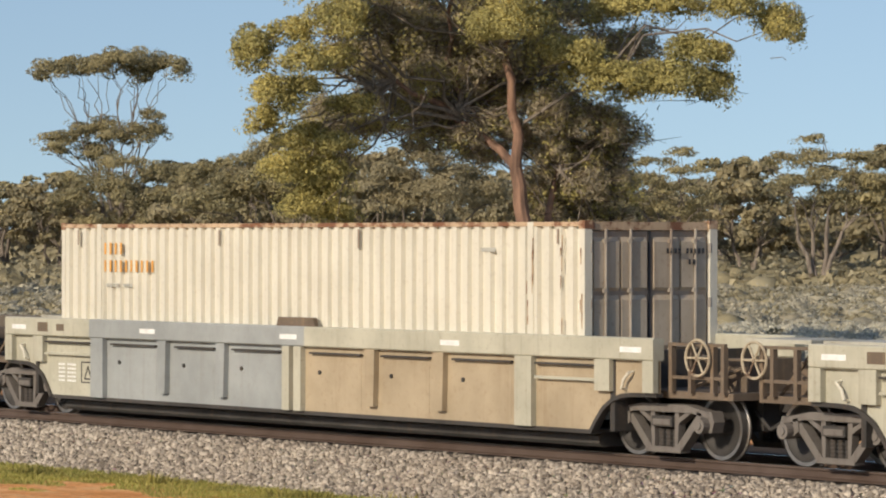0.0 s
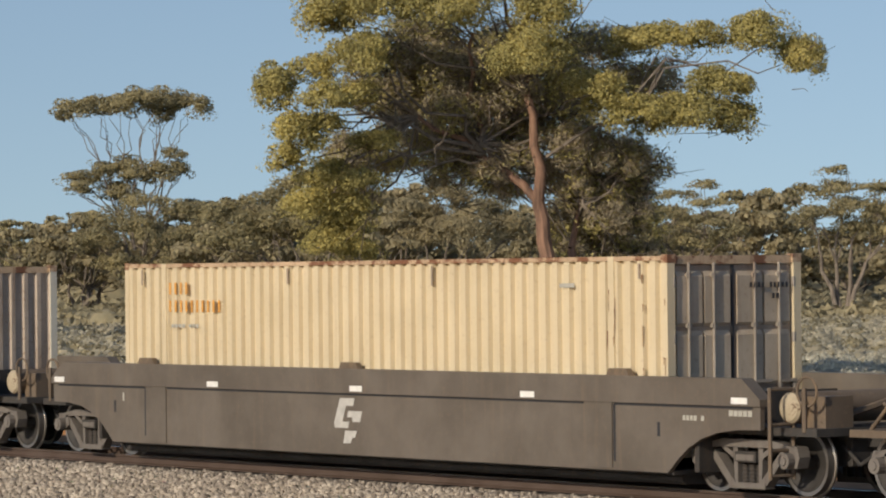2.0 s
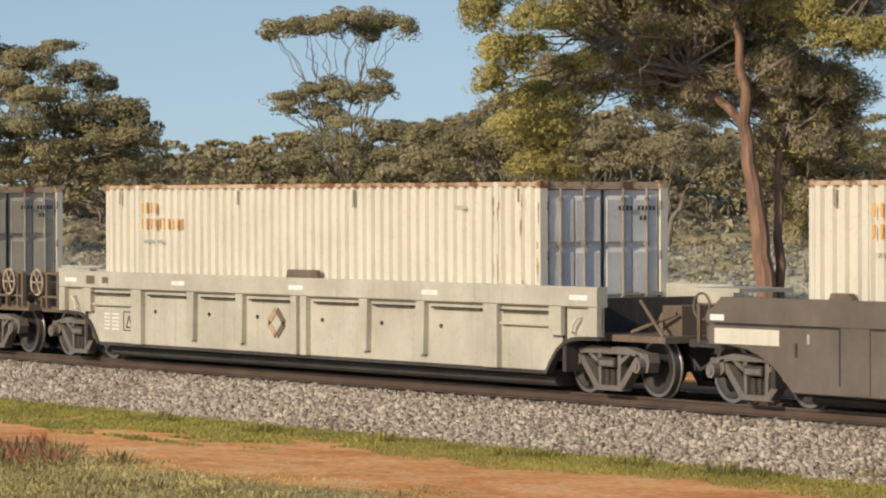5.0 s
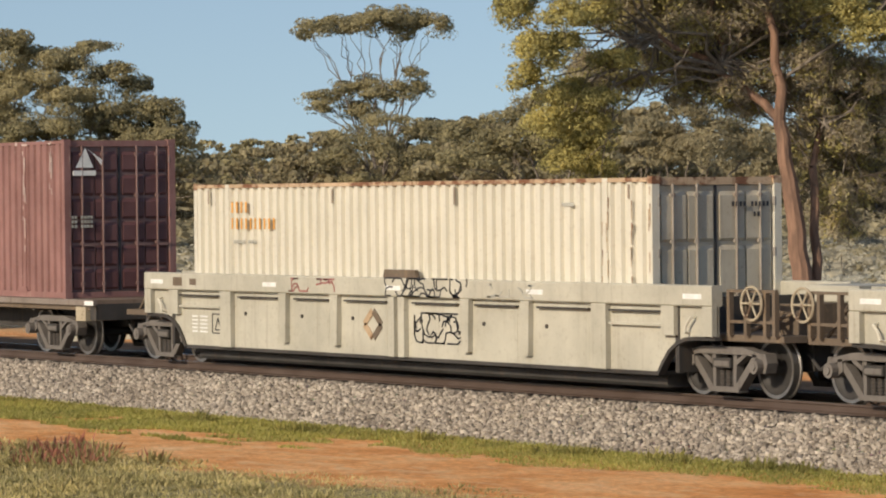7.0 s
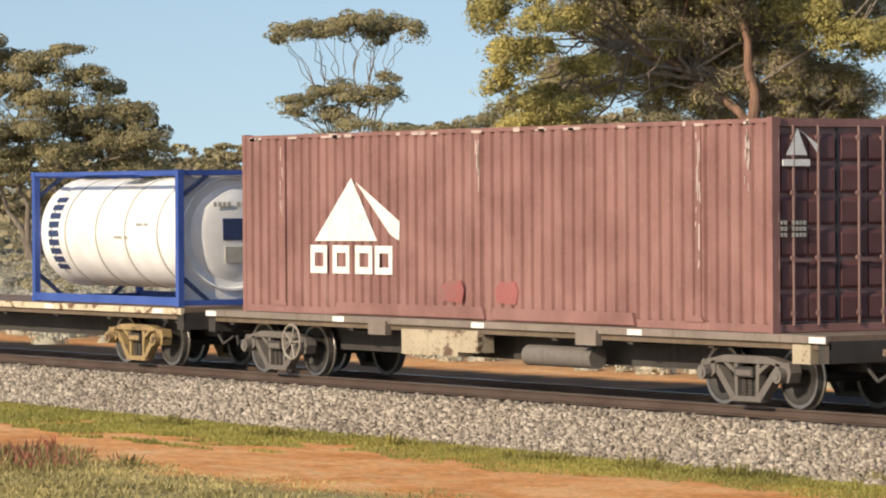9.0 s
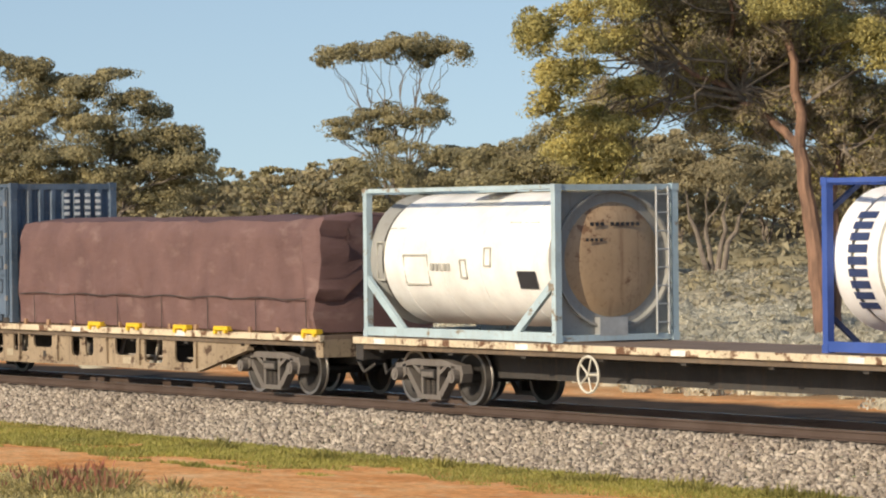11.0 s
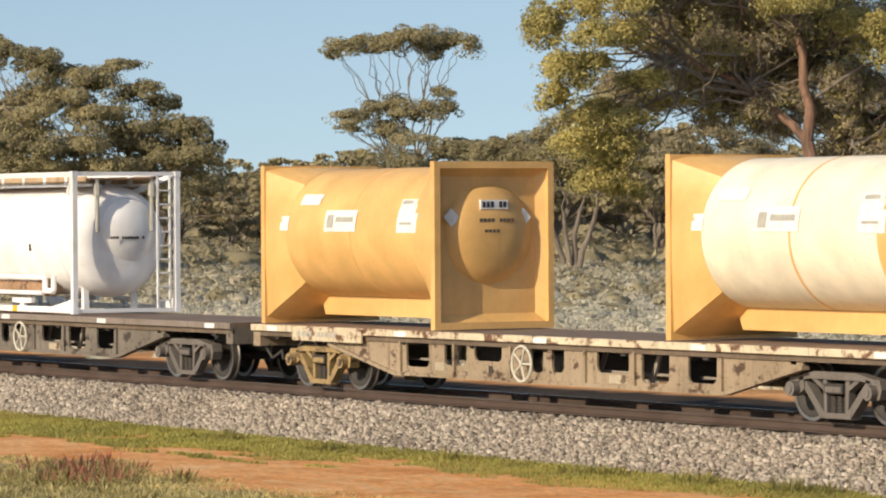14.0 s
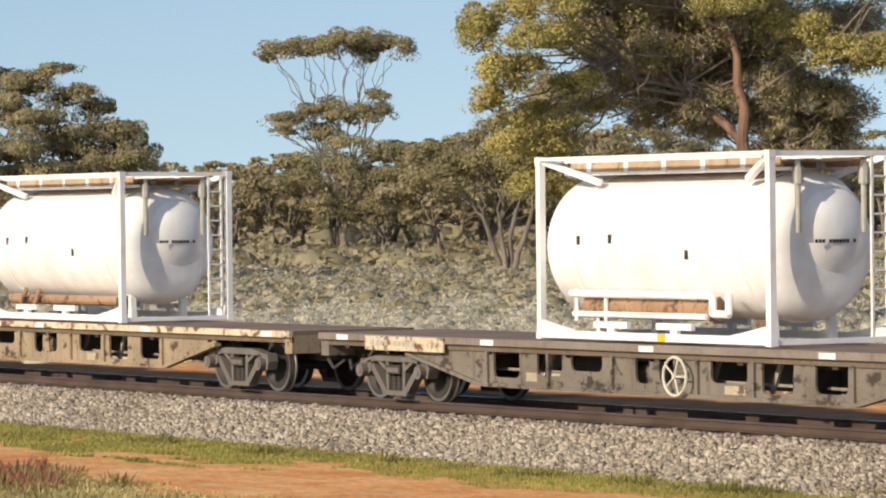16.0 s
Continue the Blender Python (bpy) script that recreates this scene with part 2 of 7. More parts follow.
def ground_material():
    """Orange earth with a worn vehicle track, turning to grey litter further out."""
    m, nt, b = node_mat("orange earth")
    earth = ramp(nt, noise_tex(nt, 0.6, 7), [(0.3, (0.60, 0.24, 0.075)), (0.5, (0.82, 0.40, 0.155)), (0.72, (0.92, 0.58, 0.30))])
    grit = ramp(nt, noise_tex(nt, 9, 5), [(0.4, (0.78, 0.76, 0.74)), (0.65, (1.12, 1.1, 1.08))])
    earth = mix(nt, 1.0, earth, grit, "MULTIPLY")
    # pale dust and straw, dark clods
    straw = ramp(nt, noise_tex(nt, 1.1, 8, (1.0, 2.4, 1.0), rough=0.7), [(0.52, (0, 0, 0)), (0.68, (0.6, 0.6, 0.6))])
    earth = mix(nt, straw, earth, (0.80, 0.60, 0.36))
    clods = ramp(nt, noise_tex(nt, 5, 6, (1.0, 1.6, 1.0), rough=0.7), [(0.57, (0, 0, 0)), (0.68, (0.55, 0.55, 0.55))])
    earth = mix(nt, clods, earth, (0.36, 0.17, 0.07))
    litter = ramp(nt, noise_tex(nt, 1.6, 6), [(0.35, (0.20, 0.18, 0.09)), (0.6, (0.38, 0.32, 0.17)), (0.8, (0.52, 0.42, 0.25))])
    geo = nt.nodes.new("ShaderNodeNewGeometry")
    sep = nt.nodes.new("ShaderNodeSeparateXYZ")
    nt.links.new(geo.outputs["Position"], sep.inputs[0])

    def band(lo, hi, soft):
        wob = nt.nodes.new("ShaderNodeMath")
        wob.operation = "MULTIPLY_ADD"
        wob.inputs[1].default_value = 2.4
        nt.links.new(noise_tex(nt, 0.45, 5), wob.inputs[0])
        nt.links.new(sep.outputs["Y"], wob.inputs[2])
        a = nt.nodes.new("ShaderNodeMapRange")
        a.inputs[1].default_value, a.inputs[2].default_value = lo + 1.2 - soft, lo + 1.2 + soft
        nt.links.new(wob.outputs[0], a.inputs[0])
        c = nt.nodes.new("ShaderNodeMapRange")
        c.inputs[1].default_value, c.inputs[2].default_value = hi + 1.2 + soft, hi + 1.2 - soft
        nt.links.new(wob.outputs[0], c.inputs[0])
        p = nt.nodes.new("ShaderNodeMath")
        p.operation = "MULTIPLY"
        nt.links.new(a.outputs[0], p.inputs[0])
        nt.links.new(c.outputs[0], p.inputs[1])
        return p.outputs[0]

    col = mix(nt, band(25.6, 31.9, 0.35), litter, earth)
    far = ramp(nt, noise_tex(nt, 0.3, 6), [(0.35, (0.20, 0.175, 0.11)), (0.65, (0.34, 0.29, 0.19))])
    col = mix(nt, band(45.0, 4000.0, 3.0), col, far)
    col = mix(nt, band(37.5, 50.0, 2.0), col, earth)
    # the train's shadow on the ground behind it, painted in as a near-black band
    train_shade = ramp(nt, noise_tex(nt, 2.0, 6), [(0.35, (0.035, 0.028, 0.022)), (0.65, (0.075, 0.055, 0.042))])
    col = mix(nt, band(36.0, 46.8, 0.5), col, train_shade)
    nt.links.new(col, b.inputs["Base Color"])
    b.inputs["Roughness"].default_value = 0.95
    b.inputs["Specular IOR Level"].default_value = 0.1
    bump(nt, b, noise_tex(nt, 3, 8), 0.6, 0.08)
    return m


def bark_material(name, a, b_):
    m, nt, b = node_mat(name)
    col = ramp(nt, noise_tex(nt, 1.5, 6, (3, 3, 0.6)), [(0.3, a), (0.7, b_)])
    nt.links.new(col, b.inputs["Base Color"])
    b.inputs["Roughness"].default_value = 0.85
    bump(nt, b, noise_tex(nt, 6, 5, (3, 3, 0.5)), 0.6, 0.05)
    return m


M["tarp"] = tarp_material()
M["stones"], M["bed"], M["ground"] = stones_material(), bed_material(), ground_material()
M["gum_leaf"] = foliage("gum leaves", (0.29, 0.265, 0.125), (0.49, 0.435, 0.19), (0.66, 0.575, 0.23))
M["brush"] = foliage("twigs and shaded inner leaves", (0.29, 0.245, 0.195), (0.45, 0.385, 0.295), (0.60, 0.53, 0.385), 0.8)
M["mallee_leaf"] = foliage("mallee leaves", (0.255, 0.23, 0.15), (0.38, 0.34, 0.21), (0.52, 0.45, 0.26))
M["far_leaf"] = foliage("grey mallee leaves", (0.30, 0.26, 0.175), (0.385, 0.335, 0.22), (0.47, 0.41, 0.27))
M["saltbush"] = foliage("silver saltbush leaves", (0.50, 0.475, 0.41), (0.67, 0.64, 0.56), (0.82, 0.785, 0.70))
M["pale_scrub"] = foliage("pale dusty scrub leaves", (0.42, 0.385, 0.315), (0.54, 0.50, 0.41), (0.66, 0.61, 0.51))
M["olive_bush"] = foliage("olive scrub leaves", (0.32, 0.285, 0.195), (0.42, 0.37, 0.255), (0.52, 0.46, 0.325))
M["grass"] = foliage("green grass", (0.23, 0.25, 0.06), (0.38, 0.375, 0.11), (0.54, 0.485, 0.20))
M["weed"] = foliage("dark green weeds", (0.17, 0.17, 0.055), (0.30, 0.28, 0.09), (0.44, 0.39, 0.15))
M["olive_tuft"] = foliage("dull olive grass", (0.24, 0.21, 0.09), (0.39, 0.335, 0.15), (0.56, 0.47, 0.25))
M["dry_grass"] = foliage("dry grass", (0.42, 0.38, 0.16), (0.60, 0.51, 0.25), (0.74, 0.62, 0.35))
M["red_weed"] = foliage("red dock seed", (0.30, 0.12, 0.08), (0.42, 0.17, 0.13), (0.50, 0.28, 0.20))
M["bark"] = bark_material("salmon bark", (0.13, 0.078, 0.055), (0.36, 0.205, 0.135))
M["twigs"] = bark_material("shade-dark twig bark", (0.06, 0.045, 0.036), (0.15, 0.115, 0.09))
M["bark_grey"] = bark_material("grey bark", (0.12, 0.095, 0.075), (0.30, 0.25, 0.20))


# ---------------------------------------------------------------- mesh building
class Geo:
    """Collects plain polygons into one mesh."""

    def __init__(self):
        self.v, self.f = [], []

    def add(self, verts, faces):
        n = len(self.v)
        self.v += [tuple(p) for p in verts]
        self.f += [tuple(i + n for i in q) for q in faces]
        return self

    def box(self, x0, x1, y0, y1, z0, z1, c=0.0):
        if c <= 0:
            v = [(x, y, z) for x in (x0, x1) for y in (y0, y1) for z in (z0, z1)]
            return self.add(v, [(0, 1, 3, 2), (4, 6, 7, 5), (0, 4, 5, 1), (2, 3, 7, 6), (0, 2, 6, 4), (1, 5, 7, 3)])
        # chamfered along the long edges, seen from the end as an octagon
        ring = [(y0 + c, z0), (y1 - c, z0), (y1, z0 + c), (y1, z1 - c), (y1 - c, z1), (y0 + c, z1), (y0, z1 - c), (y0, z0 + c)]
        v = [(x0, y, z) for y, z in ring] + [(x1, y, z) for y, z in ring]
        f = [(i, (i + 1) % 8, 8 + (i + 1) % 8, 8 + i) for i in range(8)] + [tuple(range(7, -1, -1)), tuple(range(8, 16))]
        return self.add(v, f)

    def prism(self, poly, y0, y1):
        """A polygon in x, z, pushed from y0 to y1."""
        n = len(poly)
        v = [(x, y0, z) for x, z in poly] + [(x, y1, z) for x, z in poly]
        return self.add(v, [tuple(range(n)), tuple(range(2 * n - 1, n - 1, -1))] + [(i, n + i, n + (i + 1) % n, (i + 1) % n) for i in range(n)])

    def tube(self, p0, p1, r0, r1=None, n=8, cap=True):
        r1 = r0 if r1 is None else r1
        a, b = Vector(p0), Vector(p1)
        d = (b - a).normalized()
        u = d.orthogonal().normalized()
        w = d.cross(u)
        ring = [u * math.cos(k * 2 * math.pi / n) + w * math.sin(k * 2 * math.pi / n) for k in range(n)]
        v = [a + q * r0 for q in ring] + [b + q * r1 for q in ring]
        f = [(i, (i + 1) % n, n + (i + 1) % n, n + i) for i in range(n)]
        if cap:
            f += [tuple(range(n - 1, -1, -1)), tuple(range(n, 2 * n))]
        return self.add(v, f)

    def path(self, pts, radii, n=7):
        """A bent, tapering limb."""
        rings = []
        for k, p in enumerate(pts):
            d = Vector(pts[min(k + 1, len(pts) - 1)]) - Vector(pts[max(k - 1, 0)])
            d.normalize()
            u = d.cross(Vector((0.31, 0.95, 0.05))).normalized()
            w = d.cross(u)
            rings.append([Vector(p) + (u * math.cos(a * 2 * math.pi / n) + w * math.sin(a * 2 * math.pi / n)) * radii[k] for a in range(n)])
        v = [q for r in rings for q in r]
        f = [(k * n + i, k * n + (i + 1) % n, (k + 1) * n + (i + 1) % n, (k + 1) * n + i) for k in range(len(pts) - 1) for i in range(n)]
        return self.add(v, f)

    def lathe_x(self, prof, n=40, y=0.0, z=0.0):
        """Profile of (x, radius) turned about a line along x."""
        v = [(x, y + r * math.cos(a * 2 * math.pi / n), z + r * math.sin(a * 2 * math.pi / n)) for x, r in prof for a in range(n)]
        f = [(k * n + i, k * n + (i + 1) % n, (k + 1) * n + (i + 1) % n, (k + 1) * n + i) for k in range(len(prof) - 1) for i in range(n)]
        return self.add(v, f)

    def lathe_y(self, prof, n=28, x=0.0, z=0.0):
        v = [(x + r * math.cos(a * 2 * math.pi / n), y, z + r * math.sin(a * 2 * math.pi / n)) for y, r in prof for a in range(n)]
        f = [(k * n + i, k * n + (i + 1) % n, (k + 1) * n + (i + 1) % n, (k + 1) * n + i) for k in range(len(prof) - 1) for i in range(n)]
        return self.add(v, f)

    def bar(self, p0, p1, w, h):
        """A square bar between two points."""
        a, b = Vector(p0), Vector(p1)
        d = (b - a).normalized()
        u = d.cross(Vector((0, 0, 1)))
        u = u.normalized() if u.length > 0.01 else Vector((1, 0, 0))
        t = u.cross(d)
        c = [u * sx * w / 2 + t * sz * h / 2 for sx, sz in ((-1, -1), (1, -1), (1, 1), (-1, 1))]
        v = [a + q for q in c] + [b + q for q in c]
        return self.add(v, [(0, 1, 2, 3), (7, 6, 5, 4)] + [(i, 4 + i, 4 + (i + 1) % 4, (i + 1) % 4) for i in range(4)])

    def ring(self, center, r, tube_r, axis="y", n=24, m=6):
        cx, cy, cz = center
        v = []
        for a in range(n):
            ca, sa = math.cos(a * 2 * math.pi / n), math.sin(a * 2 * math.pi / n)
            for b in range(m):
                rr, off = r + tube_r * math.cos(b * 2 * math.pi / m), tube_r * math.sin(b * 2 * math.pi / m)
                v.append((cx + rr * ca, cy + off, cz + rr * sa) if axis == "y" else (cx + off, cy + rr * ca, cz + rr * sa))
        f = [(a * m + b, a * m + (b + 1) % m, ((a + 1) % n) * m + (b + 1) % m, ((a + 1) % n) * m + b) for a in range(n) for b in range(m)]
        return self.add(v, f)

    def mesh(self, name, mat, smooth=False):
        me = bpy.data.meshes.new(name)
        me.from_pydata(self.v, [], self.f)
        me.materials.append(mat)
        bm = bmesh.new()
        bm.from_mesh(me)
        bmesh.ops.recalc_face_normals(bm, faces=bm.faces)
        bm.to_mesh(me)
        bm.free()
        if smooth:
            me.shade_smooth()
            me.set_sharp_from_angle(angle=radians(35))
        return me


def part(name, geo, mat, parent, label="", smooth=False, at=None):
    """One mesh object under a thing or under a part."""
    me = geo if isinstance(geo, bpy.types.Mesh) else geo.mesh(name, mat, smooth)
    ob = new(name, me)
    ob.parent = parent
    if at is not None:
        ob.matrix_basis = at
    if label:
        tagged(ob, label)
    many = name in ("label", "logo", "emblem", "badge", "marker_plate") and len(me.polygons) > 8
    if many or name in ("lettering", "warning_sign", "label_print", "stencil", "data_panel", "flaked_paint", "branch_wood", "twig_wood", "graffiti"):
        tagged(ob, kind="stuff")
    return ob


def thing(name, label, category, group=""):
    return tagged(new(name), label, category, group)


def raw_mesh(name, verts, faces, mat, sides):
    """A large mesh straight from arrays; all faces have that many sides."""
    me = bpy.data.meshes.new(name)
    nv, nf = len(verts), len(faces)
    me.vertices.add(nv)
    me.vertices.foreach_set("co", np.asarray(verts, np.float32).ravel())
    me.loops.add(nf * sides)
    me.loops.foreach_set("vertex_index", np.asarray(faces, np.int32).ravel())
    me.polygons.add(nf)
    me.polygons.foreach_set("loop_start", np.arange(0, nf * sides, sides, dtype=np.int32))
    me.update(calc_edges=True)
    me.materials.append(mat)
    return me


# ---------------------------------------------------------------- ground and track
def build_ground():
    """One sheet to the horizon, fine near the track."""
    xs = np.concatenate([np.linspace(-4500, -220, 16), np.arange(-200, 60, 2.0), np.linspace(80, 4500, 16)])
    ys = np.concatenate([np.linspace(-4500, -30, 12), np.arange(-20, 140, 2.0), np.linspace(160, 4500, 20)])
    gx, gy = np.meshgrid(xs, ys)
    gz = np.full_like(gx, GROUND_Z)
    near = (gx > -210) & (gx < 70) & (gy > -20) & (gy < 150)
    for i, j in zip(*np.nonzero(near)):
        gz[i, j] += 0.05 * noise.noise(Vector((gx[i, j] * 0.11, gy[i, j] * 0.16, 0)))
    v = np.stack([gx, gy, gz], -1).reshape(-1, 3)
    nx, ny = len(xs), len(ys)
    i = (np.arange(ny - 1)[:, None] * nx + np.arange(nx - 1)).ravel()
    f = np.stack([i, i + 1, i + nx + 1, i + nx], -1)
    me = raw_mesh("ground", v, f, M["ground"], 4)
    me.shade_smooth()
    tagged(new("ground", me), "orange outback earth with a worn vehicle track", "ground", kind="structure")


def build_track():
    g = Geo()
    x0, x1 = -420, 260
    prof = [(-3.6, GROUND_Z - 0.15), (-1.75, -0.2), (1.75, -0.2), (3.6, GROUND_Z - 0.15)]
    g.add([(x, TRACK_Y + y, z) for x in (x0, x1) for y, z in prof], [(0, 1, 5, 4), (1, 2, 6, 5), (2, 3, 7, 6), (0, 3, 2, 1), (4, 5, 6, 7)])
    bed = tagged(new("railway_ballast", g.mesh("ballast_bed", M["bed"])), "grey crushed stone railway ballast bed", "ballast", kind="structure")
    # loose stones on the near slope and on top, where they can be told apart
    rng = np.random.default_rng(5)
    n = 54000
    sx = rng.uniform(-84, -26, n)
    sd = rng.uniform(-3.6, -1.12, n)
    sz = np.where(np.abs(sd) < 1.75, -0.20, -0.20 - (np.abs(sd) - 1.75) / 1.75 * 0.62) + rng.uniform(-0.02, 0.02, n)
    base = np.array([(-1, -1, -1), (1, -1, -1), (1, 1, -1), (-1, 1, -1), (-1, -1, 1), (1, -1, 1), (1, 1, 1), (-1, 1, 1)], float)
    size = rng.uniform(0.017, 0.040, (n, 1, 1)) * rng.uniform(0.65, 1.3, (n, 1, 3))
    jit = 1 + rng.uniform(-0.45, 0.3, (n, 8, 3))
    v = base[None] * jit * size
    a = rng.uniform(0, 6.28, n)
    b = rng.uniform(-0.8, 0.8, n)
    ca, sa, cb, sb = np.cos(a)[:, None], np.sin(a)[:, None], np.cos(b)[:, None], np.sin(b)[:, None]
    x, y, z = v[..., 0], v[..., 1], v[..., 2]
    y, z = y * cb - z * sb, y * sb + z * cb
    x, y = x * ca - y * sa, x * sa + y * ca
    v = np.stack([x + sx[:, None], y + (TRACK_Y + sd)[:, None], z + sz[:, None]], -1).reshape(-1, 3)
    q = np.array([(4, 5, 6, 7), (0, 1, 5, 4), (1, 2, 6, 5), (2, 3, 7, 6), (3, 0, 4, 7)])
    f = (np.arange(n)[:, None, None] * 8 + q[None]).reshape(-1, 4)
    st = new("ballast_stones", raw_mesh("ballast_stones", v, f, M["stones"], 4))
    st.parent = bed
    tagged(st, "loose grey crushed stones", kind="stuff")
    # rails
    for s in (-1, 1):
        yc = TRACK_Y + s * 0.7525
        r = Geo()
        prof = [(-0.07, -0.16), (0.07, -0.16), (0.07, -0.145), (0.012, -0.125), (0.012, -0.045), (0.035, -0.035), (0.035, -0.004),
                (-0.035, -0.004), (-0.035, -0.035), (-0.012, -0.045), (-0.012, -0.125), (-0.07, -0.145)]
        n_ = len(prof)
        r.add([(x, yc + y, z) for x in (x0, x1) for y, z in prof],
              [(i, (i + 1) % n_, n_ + (i + 1) % n_, n_ + i) for i in range(n_)] + [tuple(range(n_)), tuple(range(2 * n_ - 1, n_ - 1, -1))])
        ob = tagged(new("rail", r.mesh("rail", M["rail_side"])), "rust-brown steel running rail", "rail", "rails of the track", "structure")
        part("rail_head", Geo().box(x0, x1, yc - 0.03, yc + 0.03, -0.004, 0.0), M["rail_top"], ob, "polished steel rail head")


def build_sleepers():
    g = Geo()
    g.prism([(-0.13, -0.38), (0.13, -0.38), (0.11, -0.165), (-0.11, -0.165)], -1.25, 1.25)
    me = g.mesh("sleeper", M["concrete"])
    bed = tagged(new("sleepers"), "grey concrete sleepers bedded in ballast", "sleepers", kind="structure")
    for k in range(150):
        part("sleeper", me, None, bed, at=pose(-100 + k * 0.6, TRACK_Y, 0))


# ---------------------------------------------------------------- running gear
SHARED = {}
WHEELSETS = []
BOGIE_BASE = 0.92


def bogie_meshes(mat):
    """Bolster with brake beams, one side frame, one spring, one axle box cap."""
    g = Geo()
    y0, y1 = -0.07, 0.07
    g.prism([(-0.98, 0.60), (-0.6, 0.66), (0.6, 0.66), (0.98, 0.60), (1.0, 0.68), (0.5, 0.77), (-0.5, 0.77), (-1.0, 0.68)], y0 - 0.03, y1 + 0.03)
    for e in (-1, 1):
        # jaw over the axle box, open below
        g.prism([(e * 1.06, 0.40), (e * 1.11, 0.55), (e * 1.06, 0.69), (e * 0.98, 0.70), (e * 1.0, 0.40)], y0 - 0.03, y1 + 0.03)
        g.prism([(e * 0.84, 0.42), (e * 0.84, 0.66), (e * 0.74, 0.68), (e * 0.72, 0.50)], y0 - 0.03, y1 + 0.03)
        g.prism([(e * 0.80, 0.56), (e * 0.70, 0.62), (e * 0.27, 0.18), (e * 0.36, 0.10)], y0 - 0.01, y1 + 0.01)
        g.prism([(e * 0.22, 0.16), (e * 0.28, 0.16), (e * 0.32, 0.70), (e * 0.22, 0.70)], y0 + 0.005, y1 - 0.005)
        g.prism([(e * 0.31, 0.50), (e * 0.60, 0.67), (e * 0.50, 0.68), (e * 0.31, 0.58)], y0, y1)
    g.box(-0.38, 0.38, y0 - 0.02, y1 + 0.02, 0.09, 0.17)
    g.box(-0.19, 0.19, y0 - 0.06, y1 + 0.06, 0.45, 0.58, 0.03)
    side = g.mesh("side_frame", mat)
    c = Geo().box(-0.22, 0.22, -1.12, 1.12, 0.46, 0.60)
    c.tube((0, 0, 0.6), (0, 0, 0.84), 0.2, n=12)
    for e in (-1, 1):
        c.box(e * 0.40 - 0.05, e * 0.40 + 0.05, -0.85, 0.85, 0.36, 0.46)
    s = Geo()
    coil = [(z, r) for k in range(5) for z, r in ((0.17 + k * 0.052, 0.052), (0.185 + k * 0.052, 0.06), (0.208 + k * 0.052, 0.06))]
    s.v = [(r * math.cos(q * math.pi / 5), r * math.sin(q * math.pi / 5), z) for z, r in coil for q in range(10)]
    s.f = [(k * 10 + q, k * 10 + (q + 1) % 10, (k + 1) * 10 + (q + 1) % 10, (k + 1) * 10 + q) for k in range(len(coil) - 1) for q in range(10)]
    cap = Geo().tube((0, -0.10, 0), (0, 0.10, 0), 0.11, n=14).tube((0, -0.12, 0), (0, -0.10, 0), 0.06, n=8)
    return c.mesh("bolster", M["underframe"]), side, s.mesh("spring", M["underframe"]), cap.mesh("axle_box", mat)


def wheel_meshes():
    w, r = Geo(), Geo()
    for s in (-1, 1):
        w.lathe_y([(s * 0.68, 0.05), (s * 0.66, 0.12), (s * 0.70, 0.16), (s * 0.745, 0.33), (s * 0.80, 0.38), (s * 0.80, 0.405)], 28)
        w.lathe_y([(s * 0.665, 0.42), (s * 0.69, 0.36), (s * 0.72, 0.33), (s * 0.66, 0.16), (s * 0.64, 0.09)], 28)
    w.tube((0, -0.95, 0), (0, 0.95, 0), 0.075, n=10)
    tyres = []
    for s in (-1, 1):
        tyres.append(Geo().lathe_y([(s * 0.802, 0.40), (s * 0.805, 0.452), (s * 0.70, 0.46), (s * 0.69, 0.487), (s * 0.665, 0.487), (s * 0.663, 0.42)], 32).mesh("tyre", M["tread"], True))
    return w.mesh("wheelset", M["wheel"], True), tyres


def add_bogie(wagon, x, key="bogie"):
    if key not in SHARED:
        SHARED[key] = bogie_meshes(M[key])
    if "wheels" not in SHARED:
        SHARED["wheels"] = wheel_meshes()
    bolster, side, spring, cap = SHARED[key]
    b = part("bogie", bolster, None, wagon, "mustard yellow cast steel bogie" if key == "bogie_yellow" else "dusty grey cast steel bogie", at=pose(x, 0, 0))
    for s in (-1, 1):
        part("side_frame", side, None, b, at=pose(0, s * 1.0, 0))
        for k in (-0.15, 0.0, 0.15):
            part("spring", spring, None, b, at=pose(k, s * 0.97, 0))
        for e in (-1, 1):
            part("axle_box", cap, None, b, at=pose(e * BOGIE_BASE, s * 1.12, 0.50, 0, 0, 0 if s < 0 else 180))
    for e in (-1, 1):
        # wheels, and the bright tyres that turn with them
        WHEELSETS.append((part("wheelset", SHARED["wheels"][0], None, b, at=pose(e * BOGIE_BASE, 0, 0.46)), e))
        for tyre in SHARED["wheels"][1]:
            WHEELSETS.append((part("tyre", tyre, None, b, "worn bright steel tyre", at=pose(e * BOGIE_BASE, 0, 0.46)), e))
    return b


def handwheel(w, mat, label, at, r=0.25, spokes=6):
    """Brake wheel: rim, with its hub and spokes as parts of it."""
    rim = part("handwheel", Geo().ring((0, 0, 0), r, 0.022), mat, w, label, at=at)
    part("hub", Geo().tube((0, -0.03, 0), (0, 0.16, 0), 0.035, n=8), mat, rim)
    for k in range(spokes):
        a = k * 2 * math.pi / spokes
        part("spoke", Geo().tube((0, 0, 0), (r * math.cos(a), 0, r * math.sin(a)), 0.016, n=6), mat, rim)


